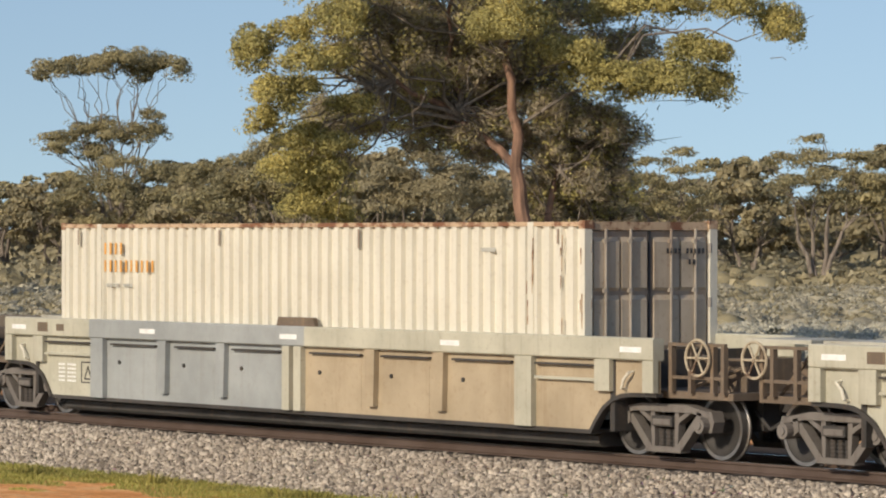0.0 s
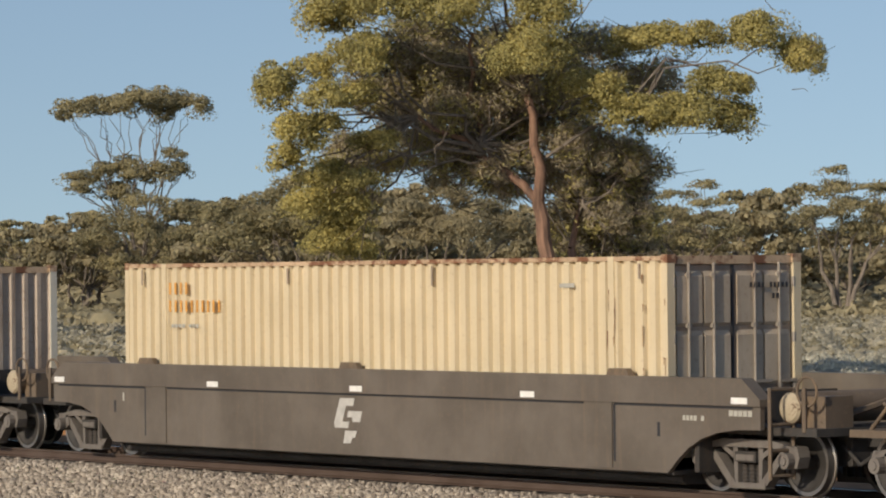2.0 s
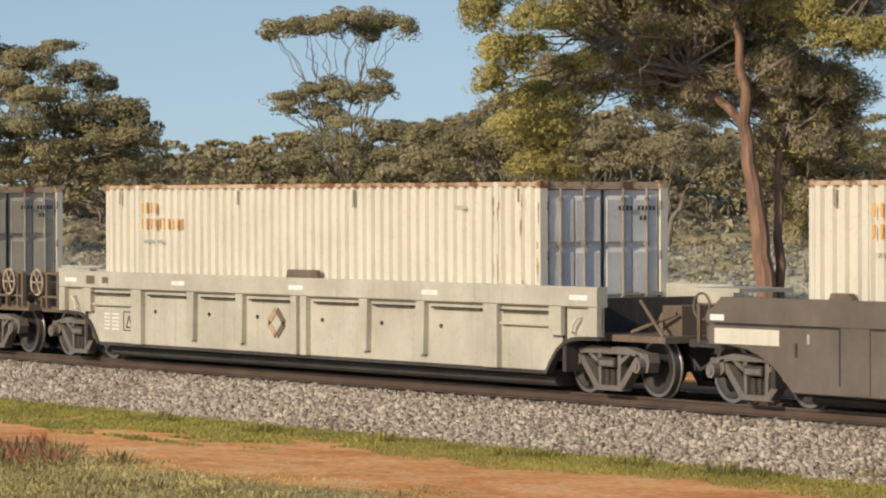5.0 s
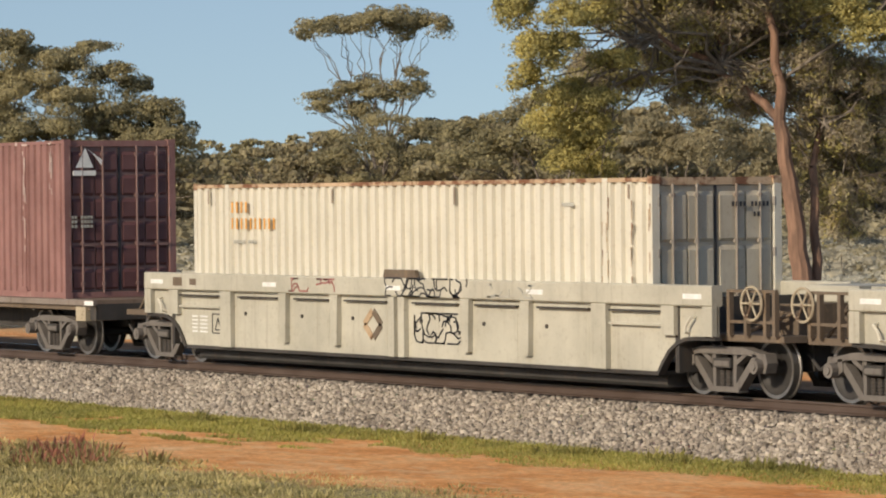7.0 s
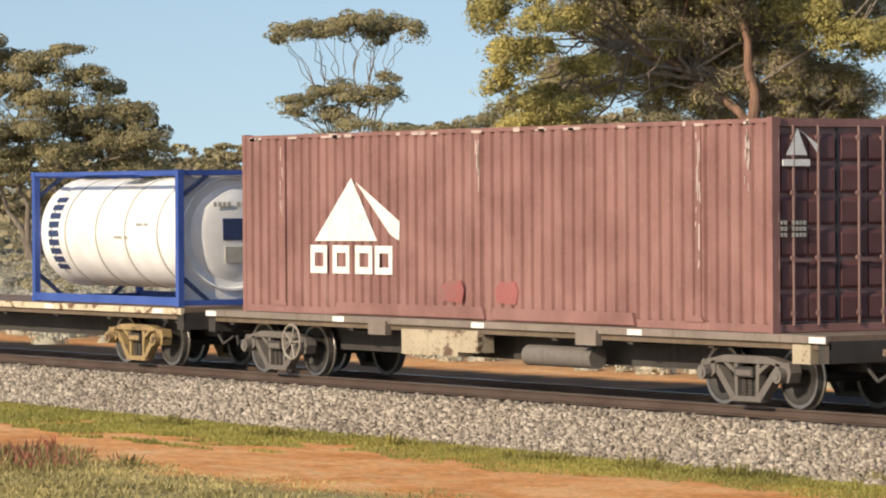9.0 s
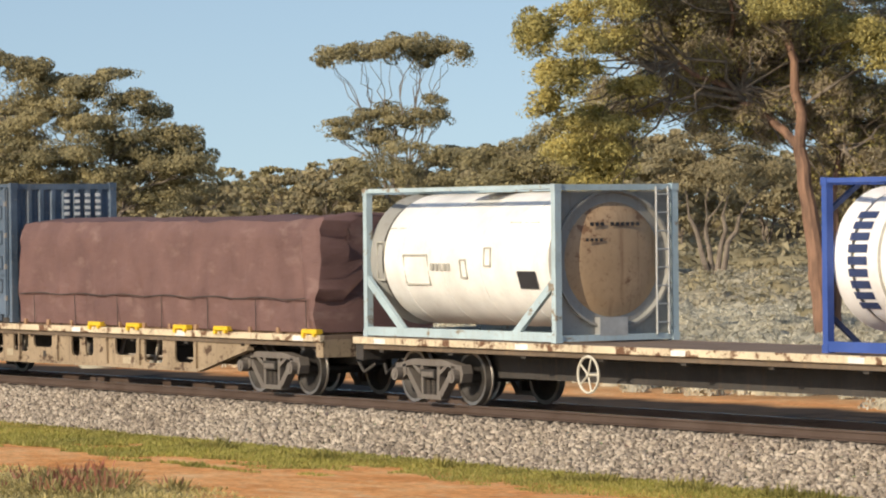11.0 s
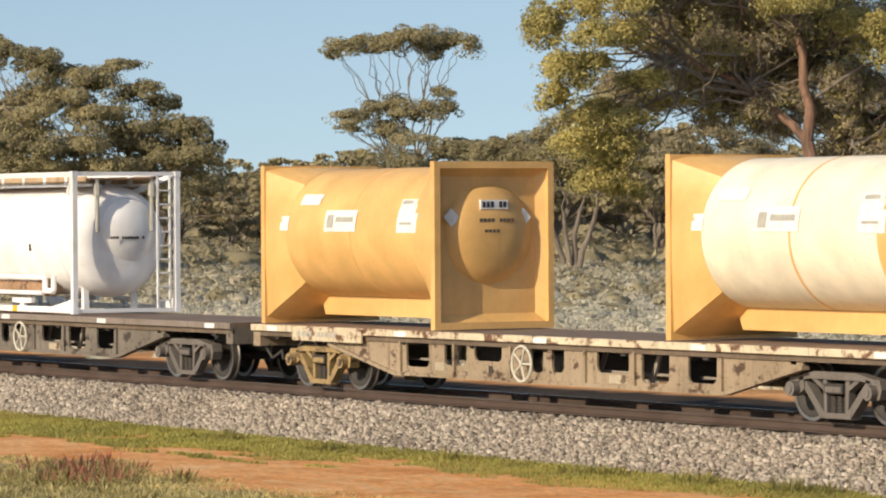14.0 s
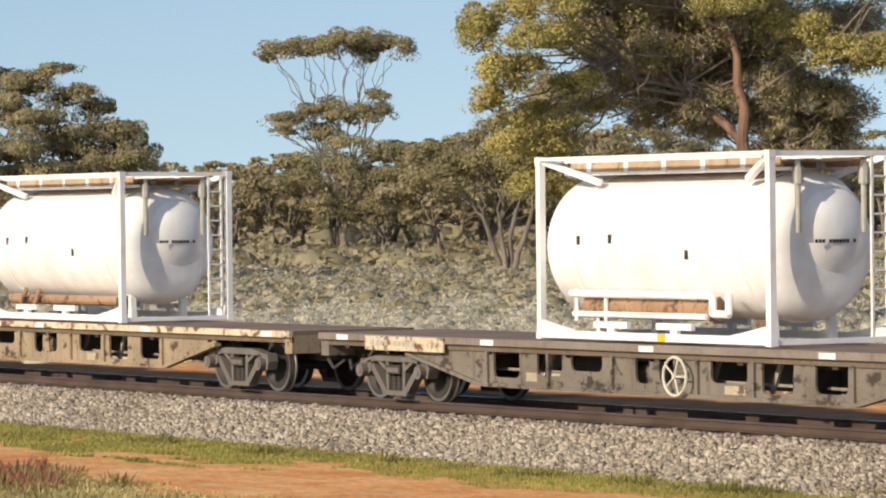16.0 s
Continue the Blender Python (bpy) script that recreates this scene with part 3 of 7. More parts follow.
def letters(g, x, y, z, words, h, w, gap, axis="x"):
    """Plain bars in place of writing: one bar a character."""
    for n in words:
        for _ in range(n):
            if axis == "x":
                g.box(x, x + w, y - 0.004, y + 0.004, z, z + h)
            else:
                g.box(y - 0.004, y + 0.004, x, x + w, z, z + h)
            x += w + gap
        x += w + gap
    return g


def squiggle(seed, x, z, w, h, y, n=7):
    """A spray-painted scrawl of no meaning."""
    rnd = random.Random(seed)
    g = Geo()
    for k in range(n):
        px, pz = x + w * (k + 0.5) / n + rnd.uniform(-0.05, 0.05), z + rnd.uniform(0.25, 0.75) * h
        a = rnd.uniform(0, 6.28)
        for _ in range(9):
            a += rnd.uniform(-1.3, 1.3)
            nx = min(max(px + 0.11 * math.cos(a), x), x + w)
            nz = min(max(pz + 0.11 * math.sin(a), z), z + h)
            if abs(nx - px) + abs(nz - pz) > 0.02:
                g.bar((px, y, pz), (nx, y, nz), 0.006, 0.028)
            px, pz = nx, nz
    return g


# ---------------------------------------------------------------- wagons
def coupling(w, half, z=0.80):
    for e in (-1, 1):
        part("drawbar", Geo().box(min(e * (half - 0.5), e * (half + 0.42)), max(e * (half - 0.5), e * (half + 0.42)), -0.13, 0.13, z - 0.12, z + 0.12), M["underframe"], w, "black steel drawbar")
        g = Geo().tube((e * (half - 0.2), -0.45, z - 0.1), (e * (half + 0.2), -0.5, z - 0.35), 0.03, n=6)
        g.tube((e * (half + 0.2), -0.5, z - 0.35), (e * (half + 0.42), -0.4, z - 0.2), 0.03, n=6)
        part("brake_hose", g, M["underframe"], w)


ARCH = [(7.60, 0.34), (7.72, 0.50), (7.90, 0.70), (8.12, 0.83), (8.32, 0.89)]    # wheel arch curve, distance from the middle and height


def ribbed_wagon(label, paints, graffiti=False, badge=False, wheels=(-10.4, 9.85)):
    """Low well wagon with ribbed sides. paints: for the outer bays, the left bays and the right bays."""
    w = thing("well_wagon", label, "rail wagon", "wagons of the train")
    outer, left, right = (M[p] for p in paints)
    for s in (-1, 1):
        y = s * 1.30
        ya, yb = (y - 0.02, y + 0.02)
        o = s * 1.42
        part("top_sill", Geo().box(-9.1, -6.2, min(o, s * 1.22), max(o, s * 1.22), 1.38, 1.70, 0.02), outer, w)
        part("top_sill", Geo().box(-6.2, 0.4, min(o, s * 1.22), max(o, s * 1.22), 1.38, 1.70, 0.02), left, w)
        part("top_sill", Geo().box(0.4, 9.1, min(o, s * 1.22), max(o, s * 1.22), 1.38, 1.70, 0.02), outer, w)
        part("side_plate", Geo().prism([(-9.1, 0.92), (-8.55, 0.91)] + [(-x, z) for x, z in reversed(ARCH)] + [(-5.9, 0.34), (-5.9, 1.38), (-9.1, 1.38)], ya, yb), outer, w)
        part("side_plate", Geo().box(-5.9, 0.0, ya, yb, 0.34, 1.38), left, w)
        part("side_plate", Geo().box(0.0, 6.0, ya, yb, 0.34, 1.38), right, w)
        part("side_plate", Geo().prism([(6.0, 0.34)] + ARCH + [(8.55, 0.91), (9.1, 0.92), (9.1, 1.38), (6.0, 1.38)], ya, yb), right if paints[2] != paints[0] else outer, w)
        lo, hi = min(o, y), max(o, y)
        for x in (-3.85, -2.05, 2.2, 4.0):
            part("rib", Geo().prism([(x - 0.1, 0.50), (x + 0.1, 0.50), (x + 0.13, 1.38), (x - 0.13, 1.38)], lo, hi), left if x < 0 else right, w)
        for x in (-0.13, 0.2):
            part("rib", Geo().box(x - 0.1, x + 0.1, lo, hi, 0.36, 1.38), outer, w)
        for x in (-5.95, 6.1):
            part("rib", Geo().box(x - 0.2, x + 0.2, lo, hi, 0.36, 1.38), left if x < 0 else outer, w)
        for x in (-7.95, 7.95):
            part("rib", Geo().box(x - 0.17, x + 0.17, lo, hi, 0.93, 1.38), outer, w)
        for x in (-8.98, 8.98):
            part("rib", Geo().box(x - 0.12, x + 0.12, lo, hi, 0.93, 1.38), outer, w)
        # pressed panel edges and the pipe under the sill
        for x0, x1 in ((-5.55, -4.1), (-3.5, -2.3), (-1.75, -0.35), (0.5, 1.9), (2.45, 3.7), (4.3, 5.75)):
            g = Geo().box(x0, x1, lo + 0.03 if s < 0 else lo, hi if s < 0 else hi - 0.03, 1.27, 1.30)
            part("pipe", g, M["underframe"], w)
            inner = Geo().box(x0 + 0.1, x1 - 0.05, y + s * 0.02 - 0.004, y + s * 0.02 + 0.004, 0.46, 1.16)
            part("panel", inner, left if x0 < 0 else right, w)
            part("latch", Geo().tube((x0 + 0.22, y + s * 0.02, 0.98), (x0 + 0.22, y + s * 0.05, 0.98), 0.035, n=8), M["underframe"], w)
        for x0, x1 in ((-7.75, -6.2), (6.35, 7.75)):
            part("pipe", Geo().box(x0, x1, lo + 0.02, hi - 0.01, 1.27, 1.30), M["underframe"], w)
            part("stiffener", Geo().box(x0, x1, lo + 0.02, hi - 0.01, 1.06, 1.10), outer, w)
        for e in (-1, 1):
            part("grab_handle", Geo().path([(e * 8.40, o - s * 0.1, 0.96), (e * 8.40, o, 0.98), (e * 8.44, o, 1.10), (e * 8.55, o, 1.20), (e * 8.55, o - s * 0.1, 1.22)], [0.022] * 5, 6), M["cream"], w, "pale bent grab handle")
            edge = Geo()
            rim = [(x, z - 0.02) for x, z in ARCH] + [(8.55, 0.89), (9.1, 0.90)]
            for p, q in zip(rim, rim[1:]):
                edge.bar((e * p[0], y, p[1]), (e * q[0], y, q[1]), 0.13, 0.06)
            part("arch_frame", edge, M["underframe"], w, "black wheel arch edge")
        yo = o + s * 0.004
        for x in (-8.6, -4.3, -0.05, 4.3, 8.6):
            part("reflector", Geo().box(x - 0.24, x + 0.24, min(o, yo), max(o, yo), 1.49, 1.57), M["label_white"], w, "white reflector strip")
        part("guide_block", Geo().prism([(-0.48, 1.70), (0.62, 1.70), (0.55, 1.84), (-0.42, 1.84)], min(s * 1.36, s * 1.28), max(s * 1.36, s * 1.28)), M["under_brown"], w, "rusty container guide block")
        part("marker_plate", Geo().box(-7.95, -7.6, min(o, yo), max(o, yo), 1.46, 1.62).box(-7.3, -7.05, min(o, yo), max(o, yo), 1.48, 1.6), M["under_brown"], w, "dark stencilled plates")
        yp = y + s * 0.024
        if s < 0:
            g = Geo()
            for k in range(5):
                letters(g, -7.38, yp, 0.88 - k * 0.07, (3, 4), 0.035, 0.055, 0.02)
            part("data_panel", g, M["label_white"], w, "worn white stencilled lines")
            tri = Geo().bar((-6.5, yp, 0.66), (-6.28, yp, 0.66), 0.01, 0.025).bar((-6.5, yp, 0.66), (-6.39, yp, 0.88), 0.01, 0.025).bar((-6.28, yp, 0.66), (-6.39, yp, 0.88), 0.01, 0.025)
            tri.bar((-6.6, yp, 0.60), (-6.6, yp, 0.95), 0.01, 0.02).bar((-6.18, yp, 0.60), (-6.18, yp, 0.95), 0.01, 0.02).bar((-6.6, yp, 0.60), (-6.18, yp, 0.60), 0.01, 0.02).bar((-6.6, yp, 0.95), (-6.18, yp, 0.95), 0.01, 0.02)
            part("warning_sign", tri, M["label_black"], w, "black triangle in a square outline")
            if graffiti:
                part("graffiti", squiggle(3, -0.3, 1.40, 2.6, 0.30, o - 0.004, 18), M["label_black"], w, "black spray-paint scrawl")
                part("graffiti", squiggle(9, 0.5, 0.62, 1.8, 0.5, yp - 0.01, 15), M["label_black"], w, "black spray-paint scrawl")
                part("graffiti", squiggle(4, -3.6, 1.43, 1.6, 0.22, o - 0.004, 6), M["red_patch"], w, "faded red spray-paint scrawl")
                part("graffiti", squiggle(6, 2.9, 1.43, 1.4, 0.2, o - 0.004, 5), M["label_grey"], w, "faded grey spray-paint scrawl")
            if badge:
                b = Geo().bar((-0.86 - 0.28, yp - 0.01, 0.89), (-0.86 - 0.02, yp - 0.01, 1.12), 0.012, 0.12).bar((-1.14, yp - 0.01, 0.89), (-0.88, yp - 0.01, 0.66), 0.012, 0.12)
                part("badge", b, M["tank_end"], w, "faded orange chevron badge")
                b = Geo().bar((-0.58, yp - 0.01, 0.89), (-0.84, yp - 0.01, 1.12), 0.012, 0.12).bar((-0.58, yp - 0.01, 0.89), (-0.84, yp - 0.01, 0.66), 0.012, 0.12)
                part("badge", b, M["under_brown"], w, "brown chevron badge")
    part("well_floor", Geo().box(-7.6, 7.6, -1.34, 1.34, 0.30, 0.36), M["underframe"], w)
    part("keel_beam", Geo().box(-7.5, 7.5, -1.1, 1.1, 0.10, 0.30, 0.05), M["underframe"], w, "black beams under the well")
    for e in (-1, 1):
        a, b = sorted((e * 7.9, e * 10.45))
        part("end_platform", Geo().box(a, b, -1.1, 1.1, 0.86, 0.96), M["under_brown"], w)
        part("end_bulkhead", Geo().box(e * 8.1 - 0.05, e * 8.1 + 0.05, -1.34, 1.34, 0.36, 1.5), M["underframe"], w, "black end bulkhead")
        part("stub_sill", Geo().box(min(e * 8.2, e * 10.3), max(e * 8.2, e * 10.3), -0.42, 0.42, 0.42, 0.86), M["underframe"], w, "black drawgear sill")
        a, b = sorted((e * 9.15, e * 10.35))
        if any(hx * e > 0 for hx in wheels):
            for z in (1.16, 1.62):
                part("end_rail", Geo().box(a, b, -1.18, -1.12, z - 0.022, z + 0.022), M["under_brown"], w, "dusty brown end rail")
            part("end_rail", Geo().box(a, b, 1.12, 1.18, 1.60, 1.64), M["under_brown"], w, "dusty brown end rail")
            for k in (9.2, 9.62, 10.1, 10.32):
                part("end_post", Geo().box(e * k - 0.035, e * k + 0.035, -1.19, -1.11, 0.95, 1.60), M["under_brown"], w)
        g = Geo().tube((e * 9.5, -0.4, 1.15), (e * 9.5, 0.6, 1.15), 0.18, n=12).box(min(e * 9.7, e * 10.2), max(e * 9.7, e * 10.2), -0.6, 0.3, 0.96, 1.42)
        g.tube((e * 9.3, -0.9, 1.0), (e * 10.2, -0.7, 1.3), 0.03, n=6).tube((e * 10.2, -0.95, 0.95), (e * 9.6, -0.95, 1.5), 0.03, n=6)
        part("brake_gear", g, M["under_brown"], w, "rusty brake cylinder and rods")
        for hx in wheels:
            if hx * e > 0:
                handwheel(w, M["box_worn"], "dusty cream spoked brake handwheel", pose(hx, -1.24, 1.44))
        part("top_plate", Geo().box(min(e * 9.2, e * 10.6), max(e * 9.2, e * 10.6), 0.2, 1.25, 1.62, 1.68), M["wagon_pale"], w, "pale end walkway plate")
        add_bogie(w, e * 8.93)
    coupling(w, 10.35)
    return w


def smooth_wagon(label, plate=False):
    """Low well wagon with flat dark sides."""
    w = thing("well_wagon", label, "rail wagon", "wagons of the train")
    dk = M["wagon_dark"]
    curve = [(7.55, 0.27), (7.78, 0.47), (8.02, 0.64), (8.30, 0.77), (8.62, 0.86), (9.05, 0.91)]
    for s in (-1, 1):
        o = s * 1.42
        a, b = sorted((o, s * 1.34))
        part("side_plate", Geo().prism([(-9.55, 0.92)] + [(-x, z) for x, z in reversed(curve)] + curve + [(9.55, 0.92), (9.55, 1.24), (-9.55, 1.24)], a, b), dk, w)
        a2, b2 = sorted((s * 1.455, s * 1.24))
        part("top_sill", Geo().prism([(-9.58, 1.24), (9.58, 1.24), (9.58, 1.34), (9.2, 1.62), (-9.2, 1.62), (-9.58, 1.34)], a2, b2), dk, w)
        a3, b3 = sorted((o, s * 1.44))
        ys = o + s * 0.003
        for x, d in ((-6.46, -1), (6.36, 1)):
            part("panel_line", Geo().box(x - 0.025, x + 0.025, min(ys, o - s * 0.01), max(ys, o - s * 0.01), 0.40, 1.21), M["label_black"], w, "dark gap beside the cover strip")
            # the shadow below the sill's lip, drawn as a thin black box
            part("panel_line", Geo().box(min(x, d * 9.4), max(x, d * 9.4), min(ys, o - s * 0.01), max(ys, o - s * 0.01), 1.20, 1.235), M["label_black"], w, "black line for the shadow under the sill")
            part("jack_slot", Geo().box(x + d * 1.0 - 0.03, x + d * 1.0 + 0.03, min(ys, o - s * 0.01), max(ys, o - s * 0.01), 0.78, 0.98), M["label_black"], w, "small dark slot")
        part("panel_line", Geo().box(-5.75, 5.65, min(ys, o - s * 0.01), max(ys, o - s * 0.01), 1.205, 1.235), M["label_black"], w, "black line for the shadow under the sill")
        for x in (-6.1, 6.0):
            part("cover_strip", Geo().box(x - 0.32, x + 0.32, a3, b3, 0.30, 1.24), dk, w)
        yo = s * 1.459
        for x in (-9.3, -4.28, -0.1, 4.35, 9.15):
            part("reflector", Geo().box(x - 0.17, x + 0.17, min(yo, s * 1.455), max(yo, s * 1.455), 1.27, 1.36), M["label_white"], w, "white reflector plate")
        for x in (-6.5, -0.4, 6.4):
            part("lock_block", Geo().prism([(x - 0.26, 1.62), (x + 0.26, 1.62), (x + 0.2, 1.72), (x - 0.2, 1.72)], s * 1.34 - 0.05, s * 1.34 + 0.05), M["under_brown"], w, "brown container lock block")
        yl = o + s * 0.004
        if s < 0:
            g = Geo().prism([(-0.58, 1.16), (-0.17, 1.16), (-0.22, 1.04), (-0.41, 1.04), (-0.52, 0.79), (-0.33, 0.79), (-0.37, 0.69), (-0.73, 0.69), (-0.75, 0.77)], yl - 0.004, yl + 0.004)
            g.prism([(-0.35, 0.96), (0.03, 0.96), (-0.03, 0.79), (-0.24, 0.79), (-0.24, 0.86), (-0.39, 0.86)], yl - 0.004, yl + 0.004)
            g.prism([(-0.44, 0.65), (-0.12, 0.65), (-0.17, 0.54), (-0.25, 0.54), (-0.30, 0.45), (-0.50, 0.45)], yl - 0.004, yl + 0.004)
            part("emblem", g, M["label_worn"], w, "worn white angular emblem")
            g = letters(Geo(), 7.9, yl, 1.02, (4, 1), 0.07, 0.06, 0.02)
            letters(g, 8.9, yl, 1.10, (5,), 0.08, 0.08, 0.02)
            letters(g, -7.2, yl, 0.98, (1,), 0.14, 0.05, 0.02)
            part("stencil", g, M["label_grey"], w, "grey stencilled characters")
            if plate:
                part("number_panel", Geo().box(-9.4, -7.85, yl - 0.004, yl + 0.002, 0.93, 1.16), M["cream"], w, "cream plate with worn characters")
    part("well_floor", Geo().box(-7.6, 7.6, -1.34, 1.34, 0.24, 0.30), M["underframe"], w)
    part("keel_beam", Geo().box(-7.5, 7.5, -1.1, 1.1, 0.09, 0.24, 0.05), M["underframe"], w, "black beams under the well")
    for e in (-1, 1):
        a, b = sorted((e * 7.9, e * 10.4))
        part("end_platform", Geo().box(a, b, -1.15, 1.15, 0.84, 0.95), M["underframe"], w)
        part("stub_sill", Geo().box(min(e * 8.2, e * 10.3), max(e * 8.2, e * 10.3), -0.42, 0.42, 0.42, 0.84), M["underframe"], w, "black drawgear sill")
        part("end_bulkhead", Geo().box(e * 8.1 - 0.05, e * 8.1 + 0.05, -1.34, 1.34, 0.3, 1.4), M["underframe"], w, "black end bulkhead")
        g = Geo().tube((e * 9.75, -1.05, 1.22), (e * 9.75, 0.7, 1.22), 0.22, n=16)
        tank = part("air_tank", g, M["under_brown"], w, "rusty brown air reservoir", True)
        part("tank_cap", Geo().lathe_y([(-1.05, 0.215), (-1.09, 0.18), (-1.11, 0.10), (-1.115, 0.001)], 16, e * 9.75, 1.22), M["box_worn"], tank, "pale domed cap", True)
        g = Geo().tube((e * 10.2, -0.9, 1.0), (e * 10.2, 0.6, 1.35), 0.05, n=6).box(min(e * 9.9, e * 10.3), max(e * 9.9, e * 10.3), -0.9, -0.4, 0.95, 1.38).tube((e * 10.15, -1.15, 0.9), (e * 10.15, -1.15, 1.5), 0.035, n=6)
        g.ring((e * 10.15, -1.1, 1.45), 0.2, 0.02)
        part("brake_gear", g, M["under_brown"], w, "rusty brake gear")
        add_bogie(w, e * 8.87)
    if not plate:
        g = Geo()
        for y in (-1.42, -1.0):
            g.tube((9.75, y, 0.25), (9.75, y, 1.5), 0.03, n=6)
        for z in (0.3, 0.65, 1.0, 1.48):
            g.tube((9.75, -1.42, z), (9.75, -1.0, z), 0.025, n=6)
        part("end_ladder", g, M["under_brown"], w, "brown steel end ladder")
    coupling(w, 10.35)
    return w


def flat_wagon(label, edge, girder, half=9.75, spread=7.54, fishbelly=True, bogies=("bogie", "bogie"), wheel_x=None, flip=False):
    w = thing("flat_wagon", label, "rail wagon", "wagons of the train")
    part("deck", Geo().box(-half, half, -1.22, 1.22, 1.04, 1.12), M["deck_top"], w, "worn brown deck")
    for s in (-1, 1):
        a, b = sorted((s * 1.30, s * 1.22))
        part("side_sill", Geo().box(-half, half, a, b, 1.0, 1.12, 0.01), M[edge], w)
        # strip coloured dark as the sill's rusty foot and the shadow under it
        a4, b4 = sorted((s * 1.235, s * 1.20))
        part("sill_shade", Geo().box(-half, half, a4, b4, 0.91, 1.0), M["under_brown"], w, "brown strip with rust and the sill's shadow in its colour")
        if fishbelly:
            zb = 0.34
            c, d = sorted((s * 1.20, s * 1.16))
            # openings in the web: ends along the wagon and foot of each, rounded at the corners
            cuts = ((-4.35, -3.6, 0.50), (-3.1, -2.4, 0.56), (-2.15, -1.3, 0.66), (-0.42, -0.05, 0.52), (0.2, 0.56, 0.54), (1.5, 2.4, 0.58), (2.75, 3.5, 0.46), (4.0, 4.75, 0.50))
            top_z, x = 0.93, -4.7
            for x0, x1, zf in cuts + ((5.0, 5.0, top_z),):
                part("girder_plate", Geo().box(x, x0, c, d, zb + 0.06, top_z), M[girder], w)
                if x1 > x0:
                    k = 0.10
                    foot = Geo().prism([(x0, zb + 0.06), (x1, zb + 0.06), (x1, zf + k), (x1 - k * 0.3, zf + k * 0.3), (x1 - k, zf), (x0 + k, zf), (x0 + k * 0.3, zf + k * 0.3), (x0, zf + k)], c, d)
                    part("girder_plate", foot, M[girder], w)
                x = x1
            for e in (-1, 1):
                xe = -4.7 if e < 0 else 5.0
                part("girder_end", Geo().prism([(xe, zb + 0.06), (e * 6.9, 0.84), (e * 6.9, 0.93), (xe, 0.93)], c, d), M[girder], w)
                part("bottom_flange", Geo().bar((xe, s * 1.19, zb + 0.03), (e * 6.95, s * 1.19, 0.82), 0.14, 0.06), M[girder], w)
            e0, e1 = sorted((s * 1.26, s * 1.10))
            part("bottom_flange", Geo().box(-4.7, 5.0, e0, e1, zb, zb + 0.06), M[girder], w)
            for k in (-4.5, -2.75, -1.0, 1.2, 2.58, 4.9):
                part("post", Geo().box(k - 0.03, k + 0.03, min(s * 1.25, s * 1.18), max(s * 1.25, s * 1.18), zb + 0.06, 0.93), M[girder], w)
            if s < 0:
                for k, z0, wd, ht in ((-3.4, 0.46, 0.3, 0.14), (1.85, 0.42, 0.5, 0.13), (-1.7, 0.47, 0.12, 0.12)):
                    part("data_plate", Geo().box(k, k + wd, -1.208, -1.198, z0, z0 + ht), M["box_worn" if wd > 0.2 else "underframe"], w, "worn plate on the girder")
        else:
            part("frame_beam", Geo().box(-half + 1.2, half - 1.2, min(s * 0.55, s * 0.45), max(s * 0.55, s * 0.45), 0.48, 1.04), M["underframe"], w)
        yo = s * 1.303
        for x in (-8.9, -4.4, 0.0, 4.4, 8.9):
            part("reflector", Geo().box(x - 0.19, x + 0.19, min(yo, s * 1.3), max(yo, s * 1.3), 1.01, 1.10), M["label_white"], w, "white reflector plate")
        p, q = sorted((s * 1.33, s * 1.30))
        if fishbelly:
            part("name_board", Geo().box(-8.1, -5.65, p, q, 0.86, 1.10, 0.005), M["deck_cream"], w, "flaking cream number board")
            part("stencil", letters(Geo(), -7.9, s * 1.334, 0.94, (4, 5), 0.09, 0.09, 0.05), M["label_grey"], w)
    part("centre_sill", Geo().box(-half + 0.3, half - 0.3, -0.24, 0.24, 0.55, 1.04), M["underframe"], w)
    for x in np.linspace(-half + 0.8, half - 0.8, 9):
        part("cross_bearer", Geo().box(x - 0.07, x + 0.07, -1.2, 1.2, 0.86, 1.04), M["underframe"], w)
    if fishbelly:
        for k, x in enumerate((-3.3, 1.1, 2.6)):
            part("brake_lever", Geo().bar((x, -0.9, 0.45), (x + 0.25, -0.9, 0.95), 0.05, 0.08), M["rod"], w)
        part("brake_rod", Geo().tube((-5.5, -0.85, 0.62), (5.5, -0.85, 0.55), 0.025, n=6), M["rod"], w)
        part("brake_cylinder", Geo().tube((-0.9, -0.8, 0.66), (0.1, -0.8, 0.66), 0.17, n=12), M["girder_grey"], w, "grimy brake cylinder", True)
        part("valve_box", Geo().box(3.35, 3.85, -1.1, -0.6, 0.42, 0.8), M["underframe"], w, "black valve box")
    if wheel_x is not None:
        handwheel(w, M["cream"], "cream-white spoked brake handwheel", pose(wheel_x, -1.36, 0.66), 0.29, 5)
    g = Geo().tube((-1.4, 0.5, 0.66), (-0.2, 0.5, 0.66), 0.2, n=14)
    part("air_tank", g, M["underframe"], w, "black air reservoir", True)
    for e, key in zip((-1, 1), bogies):
        add_bogie(w, e * spread, key)
        x0, x1 = sorted((e * half, e * (half - 0.25)))
        part("headstock", Geo().box(x0, x1, -1.24, 1.24, 0.72, 1.04), M[girder] if fishbelly else M["underframe"], w)
    coupling(w, half)
    return w


